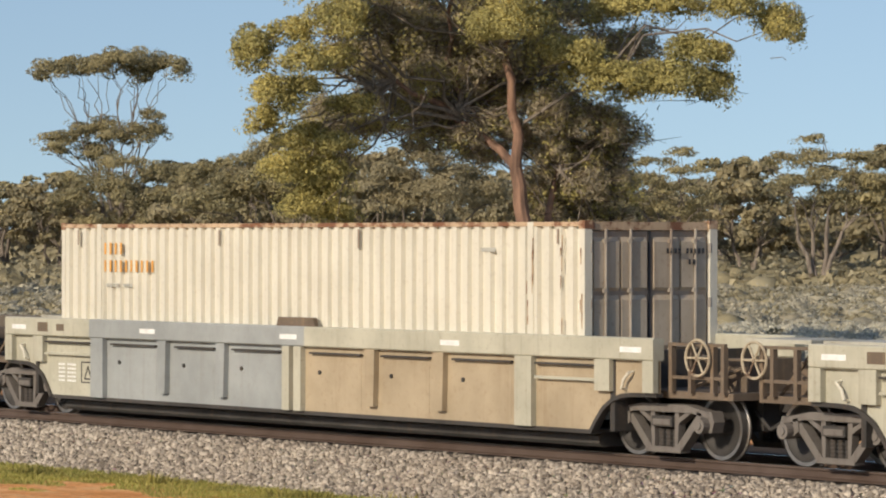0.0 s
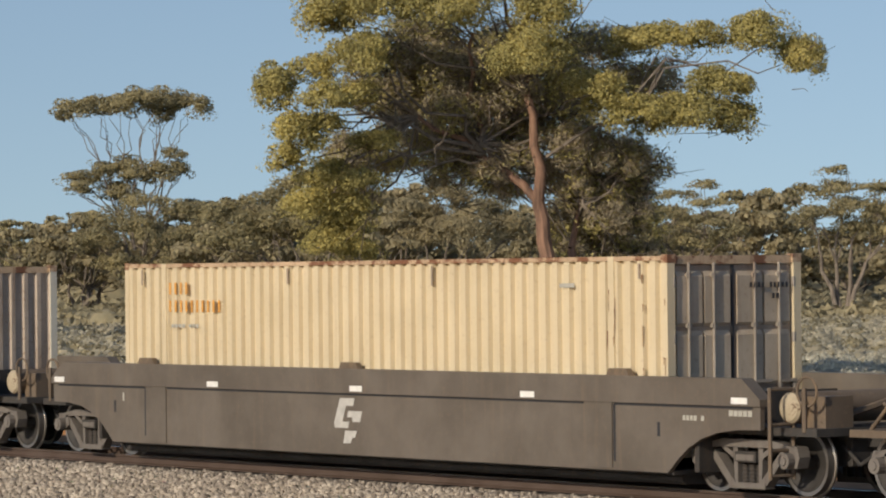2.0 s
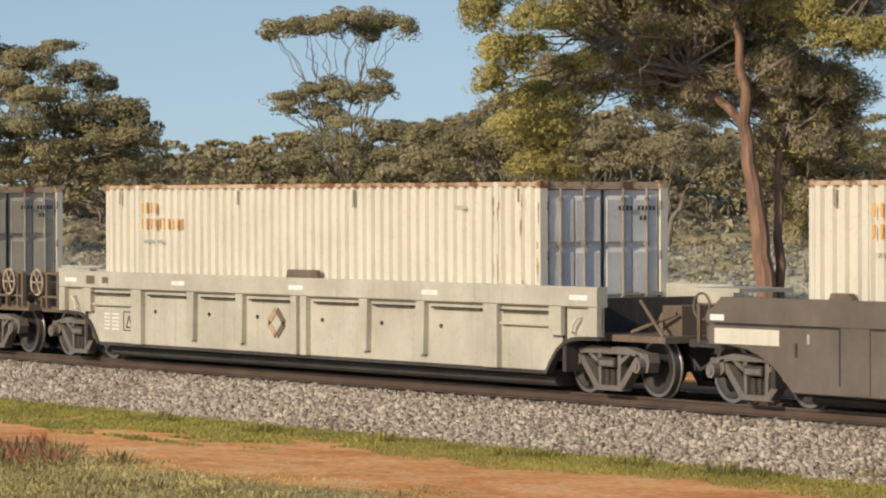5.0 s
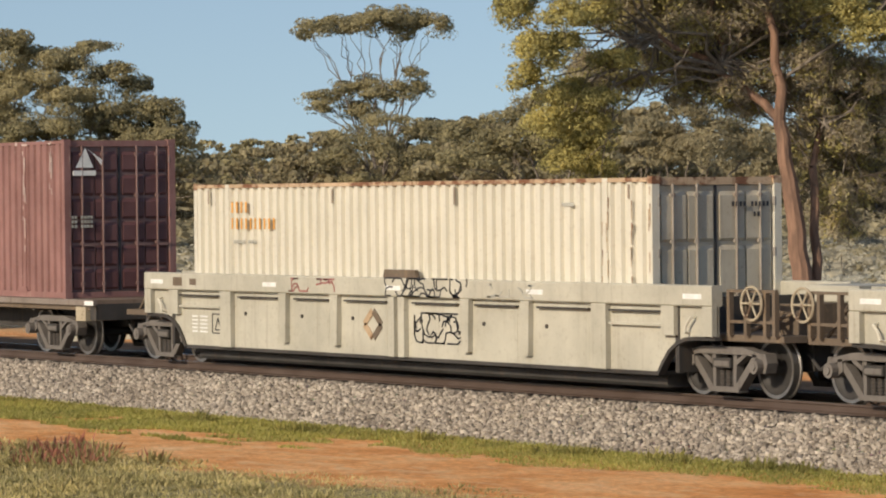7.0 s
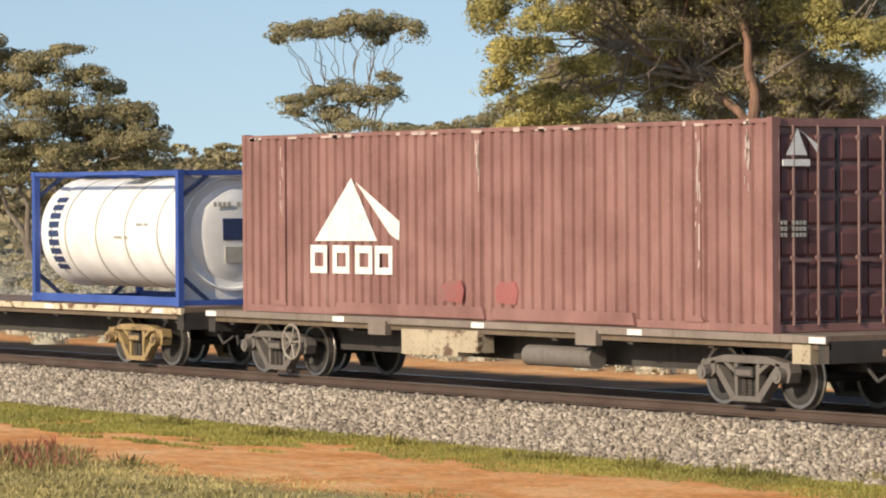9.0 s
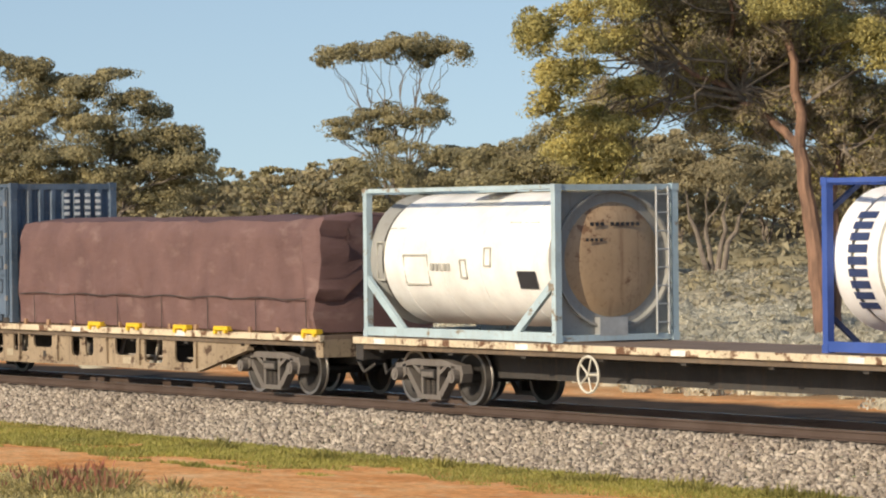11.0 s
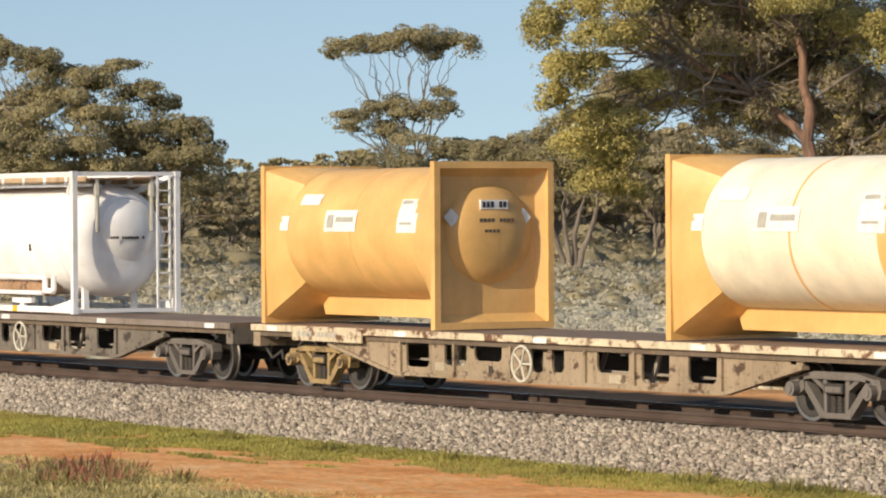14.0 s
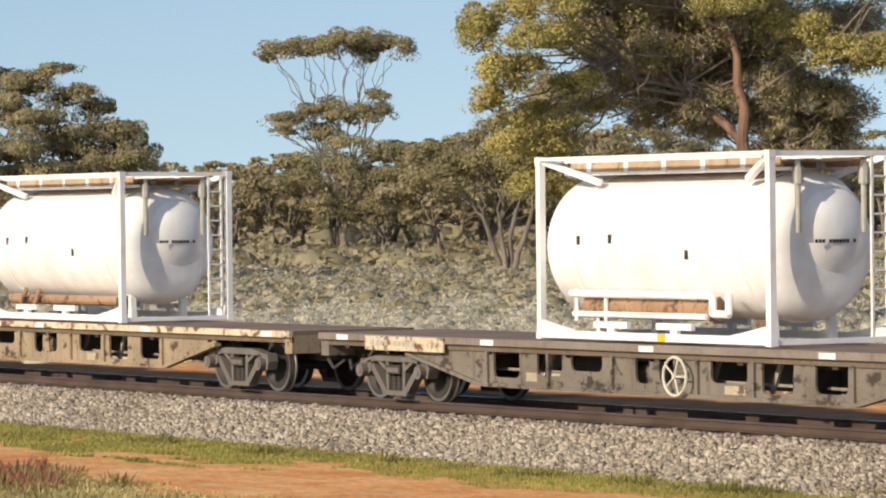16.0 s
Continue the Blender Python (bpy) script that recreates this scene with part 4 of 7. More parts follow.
# ---------------------------------------------------------------- loads
def corrugated(length, height, depth, pitch, y, z0, inward, shape=(0.38, 0.13, 0.36, 0.13)):
    """A trapezoid-folded sheet in the plane y, from x -length/2 to length/2; inward is +1 or -1 in y."""
    g = Geo()
    n = max(1, round(length / pitch))
    p = length / n
    line = []
    for k in range(n):
        x = -length / 2 + k * p
        for dx, d in ((0, 0), (shape[0], 0), (shape[0] + shape[1], 1), (shape[0] + shape[1] + shape[2], 1)):
            line.append((x + dx * p, y + inward * depth * d))
    line.append((length / 2, y))
    m = len(line)
    v = [(x, yy, z0) for x, yy in line] + [(x, yy, z0 + height) for x, yy in line]
    g.add(v, [(i, i + 1, m + i + 1, m + i) for i in range(m - 1)])
    return g


def turned(geo, deg, x=0.0):
    """Turn a Geo about z and push it along x."""
    c, s = math.cos(radians(deg)), math.sin(radians(deg))
    geo.v = [(a * c - b * s + x, a * s + b * c, z) for a, b, z in geo.v]
    return geo


def container(label, L, W, H, side, end, door=None, rail=None, fold=0.066, posts=(), shape=(0.42, 0.09, 0.40, 0.09), pitch=0.285, name="shipping_container"):
    """Freight container; door: the material of doors at the +x end, or None for a folded end."""
    c = thing(name, label, "container", "containers on the train")
    hw, hl = W / 2, L / 2
    for s in (-1, 1):
        part("side_wall", corrugated(L - 0.24, H - 0.22, fold, pitch, s * (hw - 0.012), 0.14, -s, shape), M[side], c)
        a, b = sorted((s * hw, s * (hw - 0.07)))
        part("top_rail", Geo().box(-hl + 0.1, hl - 0.1, a, b, H - 0.085, H - 0.02), M[rail or side], c)
        part("bottom_rail", Geo().box(-hl + 0.1, hl - 0.1, a, b, 0.02, 0.14), M[side], c)
        for e in (-1, 1):
            x0, x1 = sorted((e * hl, e * (hl - 0.12)))
            part("corner_post", Geo().box(x0, x1, min(s * hw, s * (hw - 0.14)), max(s * hw, s * (hw - 0.14)), 0.12, H - 0.12), M[side], c)
            for z in (0.0, H - 0.12):
                part("corner_casting", Geo().box(x0 - 0.004, x1 + 0.004, min(s * (hw + 0.004), s * (hw - 0.16)), max(s * (hw + 0.004), s * (hw - 0.16)), z, z + 0.12), M[rail or side], c)
        for x in posts:
            part("side_post", Geo().box(x - 0.07, x + 0.07, min(s * (hw + 0.006), s * (hw - 0.06)), max(s * (hw + 0.006), s * (hw - 0.06)), 0.02, H - 0.02), M[side], c)
            part("lift_shoe", Geo().prism([(x - 0.32, 0.14), (x + 0.16, 0.14), (x + 0.08, 0.24), (x - 0.24, 0.24)], min(s * (hw + 0.03), s * hw), max(s * (hw + 0.03), s * hw)), M[side], c)
    part("roof", Geo().box(-hl + 0.05, hl - 0.05, -hw + 0.06, hw - 0.06, H - 0.06, H - 0.025), M[rail or side], c)
    part("floor", Geo().box(-hl + 0.05, hl - 0.05, -hw + 0.06, hw - 0.06, 0.10, 0.16), M["underframe"], c)
    for e in (-1, 1):
        x = e * (hl - 0.03)
        part("end_header", Geo().box(min(x, x - e * 0.08), max(x, x - e * 0.08), -hw + 0.14, hw - 0.14, H - 0.14, H - 0.02), M[rail or side], c)
        part("end_sill", Geo().box(min(x, x - e * 0.08), max(x, x - e * 0.08), -hw + 0.14, hw - 0.14, 0.02, 0.14), M[side], c)
        if e < 0 or door is None:
            g = corrugated(W - 0.28, H - 0.28, 0.06, 0.27, 0, 0.14, 1, (0.30, 0.16, 0.38, 0.16))
            part("end_wall", turned(g, 90 * e, e * (hl - 0.03)), M[end], c)
            continue
        for s in (-1, 1):
            ya, yb = sorted((s * 0.02, s * (hw - 0.15)))
            d = Geo().box(hl - 0.10, hl - 0.075, ya, yb, 0.15, H - 0.15)
            tall = H > 3
            dp = part("door", d, M["maroon_light" if tall else "door_rust" if door == "door_grey" else door], c, "steel container door")
            # raised plates with gaps between them
            rows_ = 6 if tall else 3
            step = (H - 0.36) / rows_
            for k in range(rows_):
                z0 = 0.18 + k * step
                for m in range(2):
                    y0 = ya + 0.05 + m * (yb - ya - 0.05) / 2
                    y1 = y0 + (yb - ya) / 2 - 0.07
                    part("door_plate", Geo().prism([(hl - 0.075, z0), (hl - 0.035, z0 + 0.05), (hl - 0.035, z0 + step - 0.13), (hl - 0.075, z0 + step - 0.06)], y0, y1), M[door], dp)
            for k in (0.32, 0.74):
                y = s * (k * (hw - 0.15) + 0.03)
                g = Geo().tube((hl - 0.015, y, 0.12), (hl - 0.015, y, H - 0.12), 0.022, n=8)
                for z in (0.3, H * 0.35, H * 0.65, H - 0.3):
                    g.box(hl - 0.06, hl + 0.0, y - 0.04, y + 0.04, z - 0.03, z + 0.03)
                g.box(hl - 0.02, hl + 0.015, y - 0.02, y + 0.30, 1.05, 1.10)
                part("lock_rod", g, M["maroon_light" if tall else "rod"], dp, "upright lock rod")
            for z in (0.4, 1.0, 1.7, H - 0.4):
                part("hinge", Geo().tube((hl - 0.02, s * (hw - 0.13), z - 0.07), (hl - 0.02, s * (hw - 0.13), z + 0.07), 0.03, n=6), M["maroon_light" if tall else "rod"], dp)
        part("door_seal", Geo().box(hl - 0.095, hl - 0.05, -0.02, 0.02, 0.15, H - 0.15), M["label_black"], c, "black rubber door seal")
    return c


def lettered_container(label, side, end, door):
    c = container(label, 14.75, 2.5, 2.9, side, end, door, "rust_rail", posts=(-6.1, 6.1))
    y = -1.258
    g = letters(Geo(), -5.92, y, 2.36, (4,), 0.2, 0.055, 0.115)
    letters(g, -5.92, y, 2.06, (10,), 0.2, 0.055, 0.115)
    part("lettering", g, M["label_orange"], c, "orange bars of lettering")
    part("lettering", letters(Geo(), -5.85, y, 1.80, (4, 3), 0.06, 0.08, 0.03), M["label_grey"], c, "small grey bars of lettering")
    for x, h in ((-6.8, 0.26), (-2.3, 0.26), (1.7, 0.3), (6.75, 0.22)):
        part("vent", Geo().box(x - 0.02, x + 0.02, y - 0.003, y + 0.006, 2.78 - h, 2.78), M["door_rust"], c, "dark vent slot")
    # rust bleeding from the posts near the doors
    rnd = random.Random(label)
    g = Geo()
    for x0 in (6.03, 6.16, 6.83, 7.30):
        for _ in range(7):
            a, x, ln = rnd.uniform(0.5, 2.75), x0 + rnd.uniform(-0.03, 0.03), rnd.uniform(0.08, 0.35)
            g.prism([(x, a), (x + 0.02, a - 0.01), (x + 0.012, a - ln), (x + 0.004, a - ln)], y - 0.003, y + 0.004)
    part("flaked_paint", g, M["rust_rail"], c, "rusty flaked paint")
    part("placard", Geo().box(4.9, 5.25, y - 0.002, y + 0.006, 2.44, 2.5), M["label_grey"], c)
    if door:
        g = letters(Geo(), 0.28, 7.375, 2.42, (4, 5), 0.075, 0.04, 0.035, "y")
        letters(g, 0.7, 7.375, 2.26, (2,), 0.075, 0.04, 0.035, "y")
        part("lettering", g, M["label_black"], c, "dark bars of lettering on the door")
    return c


def maroon_container():
    L, H = 15.6, 3.18
    c = container("tall faded maroon freight container with scuffed white pyramid logo", L, 2.5, H, "maroon", "maroon_dark", "maroon_dark", "maroon", 0.05,
                  posts=(-6.35, -0.05, 5.98), shape=(0.58, 0.08, 0.26, 0.08), pitch=0.29)
    y = -1.254
    z = -1.11
    part("logo", Geo().prism([(-4.02, 3.49 + z), (-5.25, 2.40 + z), (-3.18, 2.41 + z)], y - 0.004, y + 0.006), M["label_white"], c, "white pyramid logo")
    part("logo", Geo().prism([(-3.87, 3.42 + z), (-2.45, 2.74 + z), (-2.47, 2.42 + z), (-2.75, 2.52 + z)], y - 0.004, y + 0.006), M["label_white"], c, "white slanted stripe of the logo")
    g = Geo()
    for x in (-5.40, -4.65, -3.9, -3.25):
        g.box(x, x + 0.56, y - 0.004, y + 0.006, 1.84 + z, 1.96 + z)
        g.box(x, x + 0.56, y - 0.004, y + 0.006, 2.20 + z, 2.33 + z)
        g.box(x, x + 0.14, y - 0.003, y + 0.006, 1.96 + z, 2.20 + z)
        g.box(x + 0.44, x + 0.56, y - 0.003, y + 0.006, 1.96 + z, 2.20 + z)
    part("logo", g, M["label_white"], c, "white block shapes of the logo")
    for x in (-0.8, 0.8):
        part("paint_patch", Geo().prism([(x - 0.30, 0.32), (x + 0.26, 0.29), (x + 0.33, 0.50), (x + 0.24, 0.67), (x - 0.20, 0.66), (x - 0.33, 0.55)], y - 0.003, y + 0.02), M["red_patch"], c, "fresh red paint patch")
    g = Geo()
    rnd = random.Random(2)
    for x0, z0, z1 in ((5.98, 0.5, 3.1), (7.2, 2.2, 3.05), (-6.4, 1.9, 3.0), (-0.05, 2.5, 3.0)):
        for k in range(16):
            a = rnd.uniform(z0, z1)
            if rnd.random() < (a - z0) / (z1 - z0) + 0.3:
                x = x0 + rnd.uniform(-0.06, 0.05)
                ln, wd = rnd.uniform(0.08, 0.42), rnd.uniform(0.012, 0.034)
                tip = rnd.uniform(-0.02, 0.02)
                g.prism([(x, a), (x + wd, a - 0.02), (x + wd * 0.8 + tip, a - ln), (x + tip, a - ln * 0.9)], y - 0.006, y + 0.001)
    for k in range(24):
        x = rnd.uniform(-7.7, 7.7)
        g.box(x, x + rnd.uniform(0.03, 0.35), y - 0.004, y + 0.001, H - 0.1, H - 0.02 - rnd.uniform(0, 0.05))
    part("flaked_paint", g, M["scuff"], c, "flaked paint showing white")
    for x0, x1 in ((-4.5, 0.2), (0.4, 4.4)):
        part("bottom_fender", Geo().prism([(x0, 0.05), (x1, 0.05), (x1 - 0.06, 0.24), (x0 + 0.06, 0.24)], y - 0.05, y + 0.01), M["maroon"], c, "long raised fender along the bottom rail")
    ex = L / 2 + 0.004
    part("logo", Geo().add([(ex, -0.78, 3.01), (ex, -1.0, 2.62), (ex, -0.6, 2.62), (ex, -0.62, 2.9), (ex, -0.42, 2.66), (ex, -0.40, 2.78)], [(0, 1, 2), (0, 3, 4, 5)])
         .box(ex - 0.03, ex, -1.05, -0.55, 2.46, 2.56), M["label_white"], c, "small white pyramid logo on the door")
    g = Geo()
    for k in range(3):
        letters(g, -1.1, ex, 1.6 - k * 0.09, (2, 4), 0.06, 0.05, 0.02, "y")
    part("lettering", g, M["label_grey"], c, "grey bars of lettering")
    return c


def blue_container():
    L, W, H = 6.058, 2.438, 2.88
    c = container("slate blue side-door freight container with white label bars", L, W, H, "slate", "slate", None, "slate", pitch=0.285)
    y = -W / 2
    for k in range(4):
        x0 = -L / 2 + 0.13 + k * 1.45
        x1 = x0 + 1.44
        d = part("side_door", Geo().box(x0, x1, y - 0.03, y - 0.005, 0.16, H - 0.14), M["slate"], c, "tall blue side door")
        for z in (0.62, 1.10, 1.62, 2.14):
            g = Geo()
            a, b, z0, z1 = x0 + 0.22, x1 - 0.24, z, z + 0.26
            for p, q in (((a, z0), (b, z0)), ((b, z0), (b, z1)), ((b, z1), (a, z1)), ((a, z1), (a, z0))):
                g.bar((p[0], y - 0.035, p[1]), (q[0], y - 0.035, q[1]), 0.03, 0.03)
            # darkened bars give each door recess a shaded outline
            part("recess_frame", g, M["slate_shade"], d)
        g = Geo().tube((x1 - 0.05, y - 0.05, 0.1), (x1 - 0.05, y - 0.05, H - 0.12), 0.022, n=8)
        g.box(x1 - 0.32, x1 - 0.03, y - 0.075, y - 0.045, 0.98, 1.02)
        second = Geo().tube((x0 + 0.10, y - 0.05, 0.1), (x0 + 0.10, y - 0.05, H - 0.12), 0.018, n=8).box(x0 + 0.08, x0 + 0.36, y - 0.07, y - 0.045, 0.50, 0.54)
        part("lock_rod", second, M["slate"], d)
        part("door_gap", Geo().box(x0 - 0.012, x0 + 0.012, y - 0.034, y - 0.02, 0.16, H - 0.14), M["label_black"], d, "dark gap between the doors")
        part("lock_rod", g, M["label_blue"] if k == 2 else M["slate"], d)
        for z in (0.5, 1.15, 1.8, 2.45):
            part("hinge", Geo().box(x1 - 0.09, x1 - 0.01, y - 0.065, y - 0.03, z - 0.05, z + 0.05), M["rod"] if k != 2 else M["label_blue"], d)
    # the shaded gap under the doors, laid on as a black strip
    part("bottom_gap_shade", Geo().box(-L / 2 + 0.12, L / 2 - 0.12, y - 0.02, y - 0.002, 0.0, 0.10), M["underframe"], c, "black strip for the shaded gap below the doors")
    for k in range(8):
        part("door_foot", Geo().box(-L / 2 + 0.3 + k * 0.74, -L / 2 + 0.48 + k * 0.74, y - 0.05, y - 0.02, 0.02, 0.15), M["slate_shade"], c)
    yl = y - 0.034
    g = Geo()
    z = -1.17
    g.box(-2.78, -2.6, yl - 0.004, yl, 3.42 + z, 3.6 + z)
    for k in range(5):
        g.box(-2.5, -2.32, yl - 0.004, yl, 3.42 + z - k * 0.27, 3.62 + z - k * 0.27)
    g.box(0.58, 0.84, yl - 0.004, yl, 3.66 + z, 3.94 + z)
    for k in range(5):
        zz = 3.48 + z - k * 0.28
        g.box(1.74, 1.88 if k else 2.0, yl - 0.004, yl, zz, zz + 0.13)
        g.box(2.14, 2.40, yl - 0.004, yl, zz, zz + 0.13)
    part("label", g, M["label_white"], c, "white bars in place of codes")
    part("label", Geo().box(1.72, 2.06, yl - 0.004, yl, 2.08 + z, 2.24 + z).prism([(1.78, 1.5 + z), (2.0, 1.5 + z), (1.89, 1.72 + z)], yl - 0.004, yl), M["label_yellow"], c, "yellow warning labels")
    part("label", Geo().box(0.66, 0.92, yl - 0.004, yl, 1.36 + z, 1.62 + z).box(1.2, 1.32, yl - 0.03, yl, 1.36 + z, 1.6 + z), M["label_blue"], c, "bright blue labels")
    g = Geo()
    for k in range(4):
        for j in range(4):
            g.box(L / 2 + 0.002, L / 2 + 0.008, 0.0 + k * 0.24, 0.12 + k * 0.24, 2.2 + j * 0.13, 2.27 + j * 0.13)
    part("label", g, M["label_white"], c, "small white bars on the end wall")
    return c


def tank_profile(hl, r, dish=0.38):
    prof = [(-hl, 0.001)]
    for k in range(1, 9):
        a = k / 8 * math.pi / 2
        prof.append((-hl + dish * (1 - math.cos(a)), r * math.sin(a)))
    prof += [(-x, q) for x, q in reversed(prof)]
    return prof


def frame_20ft(t, H, mat, post=0.12, rail=0.1):
    hl, hw = 3.029, 1.219
    for sx in (-1, 1):
        for sy in (-1, 1):
            x0, x1 = sorted((sx * hl, sx * (hl - post)))
            y0, y1 = sorted((sy * hw, sy * (hw - post)))
            part("corner_post", Geo().box(x0, x1, y0, y1, 0.1, H - 0.1), M[mat], t)
            for z in (0, H - 0.118):
                part("corner_casting", Geo().box(x0 - 0.01, x1 + 0.01, y0 - 0.01, y1 + 0.01, z, z + 0.118), M[mat], t)
        for z in (0.02, H - rail - 0.01):
            x0, x1 = sorted((sx * (hl - 0.01), sx * (hl - rail)))
            part("end_beam", Geo().box(x0, x1, -hw + post, hw - post, z, z + rail), M[mat], t)
    for sy in (-1, 1):
        y0, y1 = sorted((sy * hw, sy * (hw - rail)))
        part("bottom_rail", Geo().box(-hl + post, hl - post, y0, y1, 0.02, 0.02 + rail * 1.5), M[mat], t)
        part("top_rail", Geo().box(-hl + post, hl - post, y0, y1, H - rail * 0.8, H - 0.01), M[mat], t)


def frame_tank(label, H, frame, tank, end, r, zc, extras):
    t = thing("tank_container", label, "tank container", "containers on the train")
    frame_20ft(t, H, frame)
    body = part("tank", Geo().lathe_x(tank_profile(2.82, r), 56, 0, zc), M[tank], t, "", True)
    bands = (-1.9, -0.6, 0.6, 1.9)
    for x in bands:
        part("band", Geo().lathe_x([(x - 0.03, r), (x - 0.03, r + 0.008), (x + 0.03, r + 0.008), (x + 0.03, r)], 56, 0, zc), M["label_grey"] if extras != "pale" else M[tank], body)
    dome = Geo().lathe_x([(2.84, r * 0.86), (2.90, r * 0.80), (2.96, r * 0.55), (2.99, r * 0.25), (3.0, 0.001)], 40, 0, zc)
    part("end_cap", dome, M[end], body, "tank end", True)
    for sx in (-1, 1):
        part("saddle", Geo().lathe_x([(sx * 2.62, r * 0.96), (sx * 2.95, r * 1.02), (sx * 2.95, r * 0.98), (sx * 2.64, r * 0.9)], 40, 0, zc), M[tank if extras == "blue" else "plate_grey"], t, "ring skirt joining tank and frame", True)
    part("end_plate", Geo().box(2.84, 2.87, -1.1, 1.1, 0.12, H - 0.12), M["white" if extras == "blue" else "plate_grey"], t, "flat plate filling the frame end")
    part("walkway", Geo().box(-2.9, 2.9, -0.25, 0.25, H - 0.06, H - 0.03).box(-0.4, 0.4, -0.9, 0.9, H - 0.06, H - 0.03), M["bare"], t, "grey top walkway")
    if extras == "blue":
        for sx in (-1, 1):
            for sy in (-1, 1):
                for z0, z1 in ((0.55, 0.1), (H - 0.5, H - 0.1)):
                    part("brace", Geo().bar((sx * 2.98, sy * 1.12, z0), (sx * 2.98, sy * 0.57, z1), 0.07, 0.07), M["label_navy"], t, "dark corner brace")
        g = Geo()
        for k in range(9):
            a0 = radians(-42 + k * 9.5)
            y0, z0 = -(r + 0.012) * math.cos(a0), zc + (r + 0.012) * math.sin(a0)
            a1 = radians(-42 + (k + 0.68) * 9.5)
            y1, z1 = -(r + 0.012) * math.cos(a1), zc + (r + 0.012) * math.sin(a1)
            g.add([(-2.62, y0, z0), (-2.18, y0, z0), (-2.18, y1, z1), (-2.62, y1, z1)], [(0, 1, 2, 3)])
        part("lettering", g, M["label_navy"], body, "navy bars of lettering down the tank")
        g = Geo().box(2.98, 3.01, -0.25, 0.45, zc - 0.12, zc + 0.28)
        part("label", g, M["label_navy"], body, "navy data plate")
        part("label", letters(Geo(), -0.45, 3.0, zc + 0.5, (4, 5), 0.09, 0.07, 0.03, "y"), M["label_grey"], body)
        part("label", Geo().box(2.97, 3.0, -0.2, 0.3, zc - 0.55, zc - 0.25), M["label_grey"], body, "grey data plate")
        part("label", letters(letters(Geo(), 1.1, -r - 0.02, zc + 0.15, (3, 2), 0.05, 0.05, 0.03), 0.2, -r - 0.02, zc - 0.1, (4, 2), 0.05, 0.05, 0.03), M["label_grey"], body)
    else:
        for sx in (-1, 1):
            for y in (-1.17, 1.17):
                part("brace", Geo().bar((sx * 2.95, y, 1.0), (sx * 1.75, y, 0.12), 0.07, 0.14), M[frame], t, "pale blue diagonal brace")
        g = Geo()
        for y in (0.78, 1.02):
            g.tube((3.03, y, 0.1), (3.03, y, H - 0.05), 0.02, n=6)
        for z in np.arange(0.3, H - 0.1, 0.3):
            g.tube((3.03, 0.78, z), (3.03, 1.02, z), 0.015, n=6)
        part("ladder", g, M["bare"], t, "narrow steel end ladder")
        part("valve_box", Geo().box(2.87, 3.02, -0.35, 0.2, 0.1, 0.40), M["bare"], t, "grey valve box")
        g = Geo()
        for a, b, z0, z1 in ((-1.82, -1.05, -0.42, 0.08), (0.0, 0.18, -0.3, 0.0), (0.75, 0.95, -0.1, 0.2), (-2.75, -2.5, -0.35, 0.3)):
            for p, q in (((a, z0), (b, z0)), ((b, z0), (b, z1)), ((b, z1), (a, z1)), ((a, z1), (a, z0))):
                g.bar((p[0], -math.sqrt(r * r - p[1] ** 2) - 0.012, zc + p[1]), (q[0], -math.sqrt(r * r - q[1] ** 2) - 0.012, zc + q[1]), 0.02, 0.03)
        letters(g, -0.95, -r - 0.008, zc - 0.18, (5,), 0.12, 0.1, 0.03)
        letters(g, -2.5, -r * 0.86 - 0.02, zc + 0.5, (3, 3), 0.05, 0.06, 0.03)
        letters(g, 1.3, -r * 0.82 - 0.02, zc + 0.58, (4, 5), 0.05, 0.06, 0.03)
        part("label", g, M["label_grey"], body, "grey outlined label bars")
        part("label", Geo().add([(1.75, -r * 0.985 - 0.03, zc - 0.18), (2.3, -r * 0.985 - 0.03, zc - 0.18), (2.3, -r * 0.91 - 0.03, zc - 0.47), (1.75, -r * 0.91 - 0.03, zc - 0.47)], [(0, 1, 2, 3)]), M["label_black"], body, "dark data plate")
        part("label", letters(letters(Geo(), -0.5, 2.985, zc + 0.55, (3, 6), 0.06, 0.07, 0.03, "y"), -0.6, 3.0, zc + 0.3, (4,), 0.05, 0.06, 0.03, "y"), M["label_black"], body)
    return t


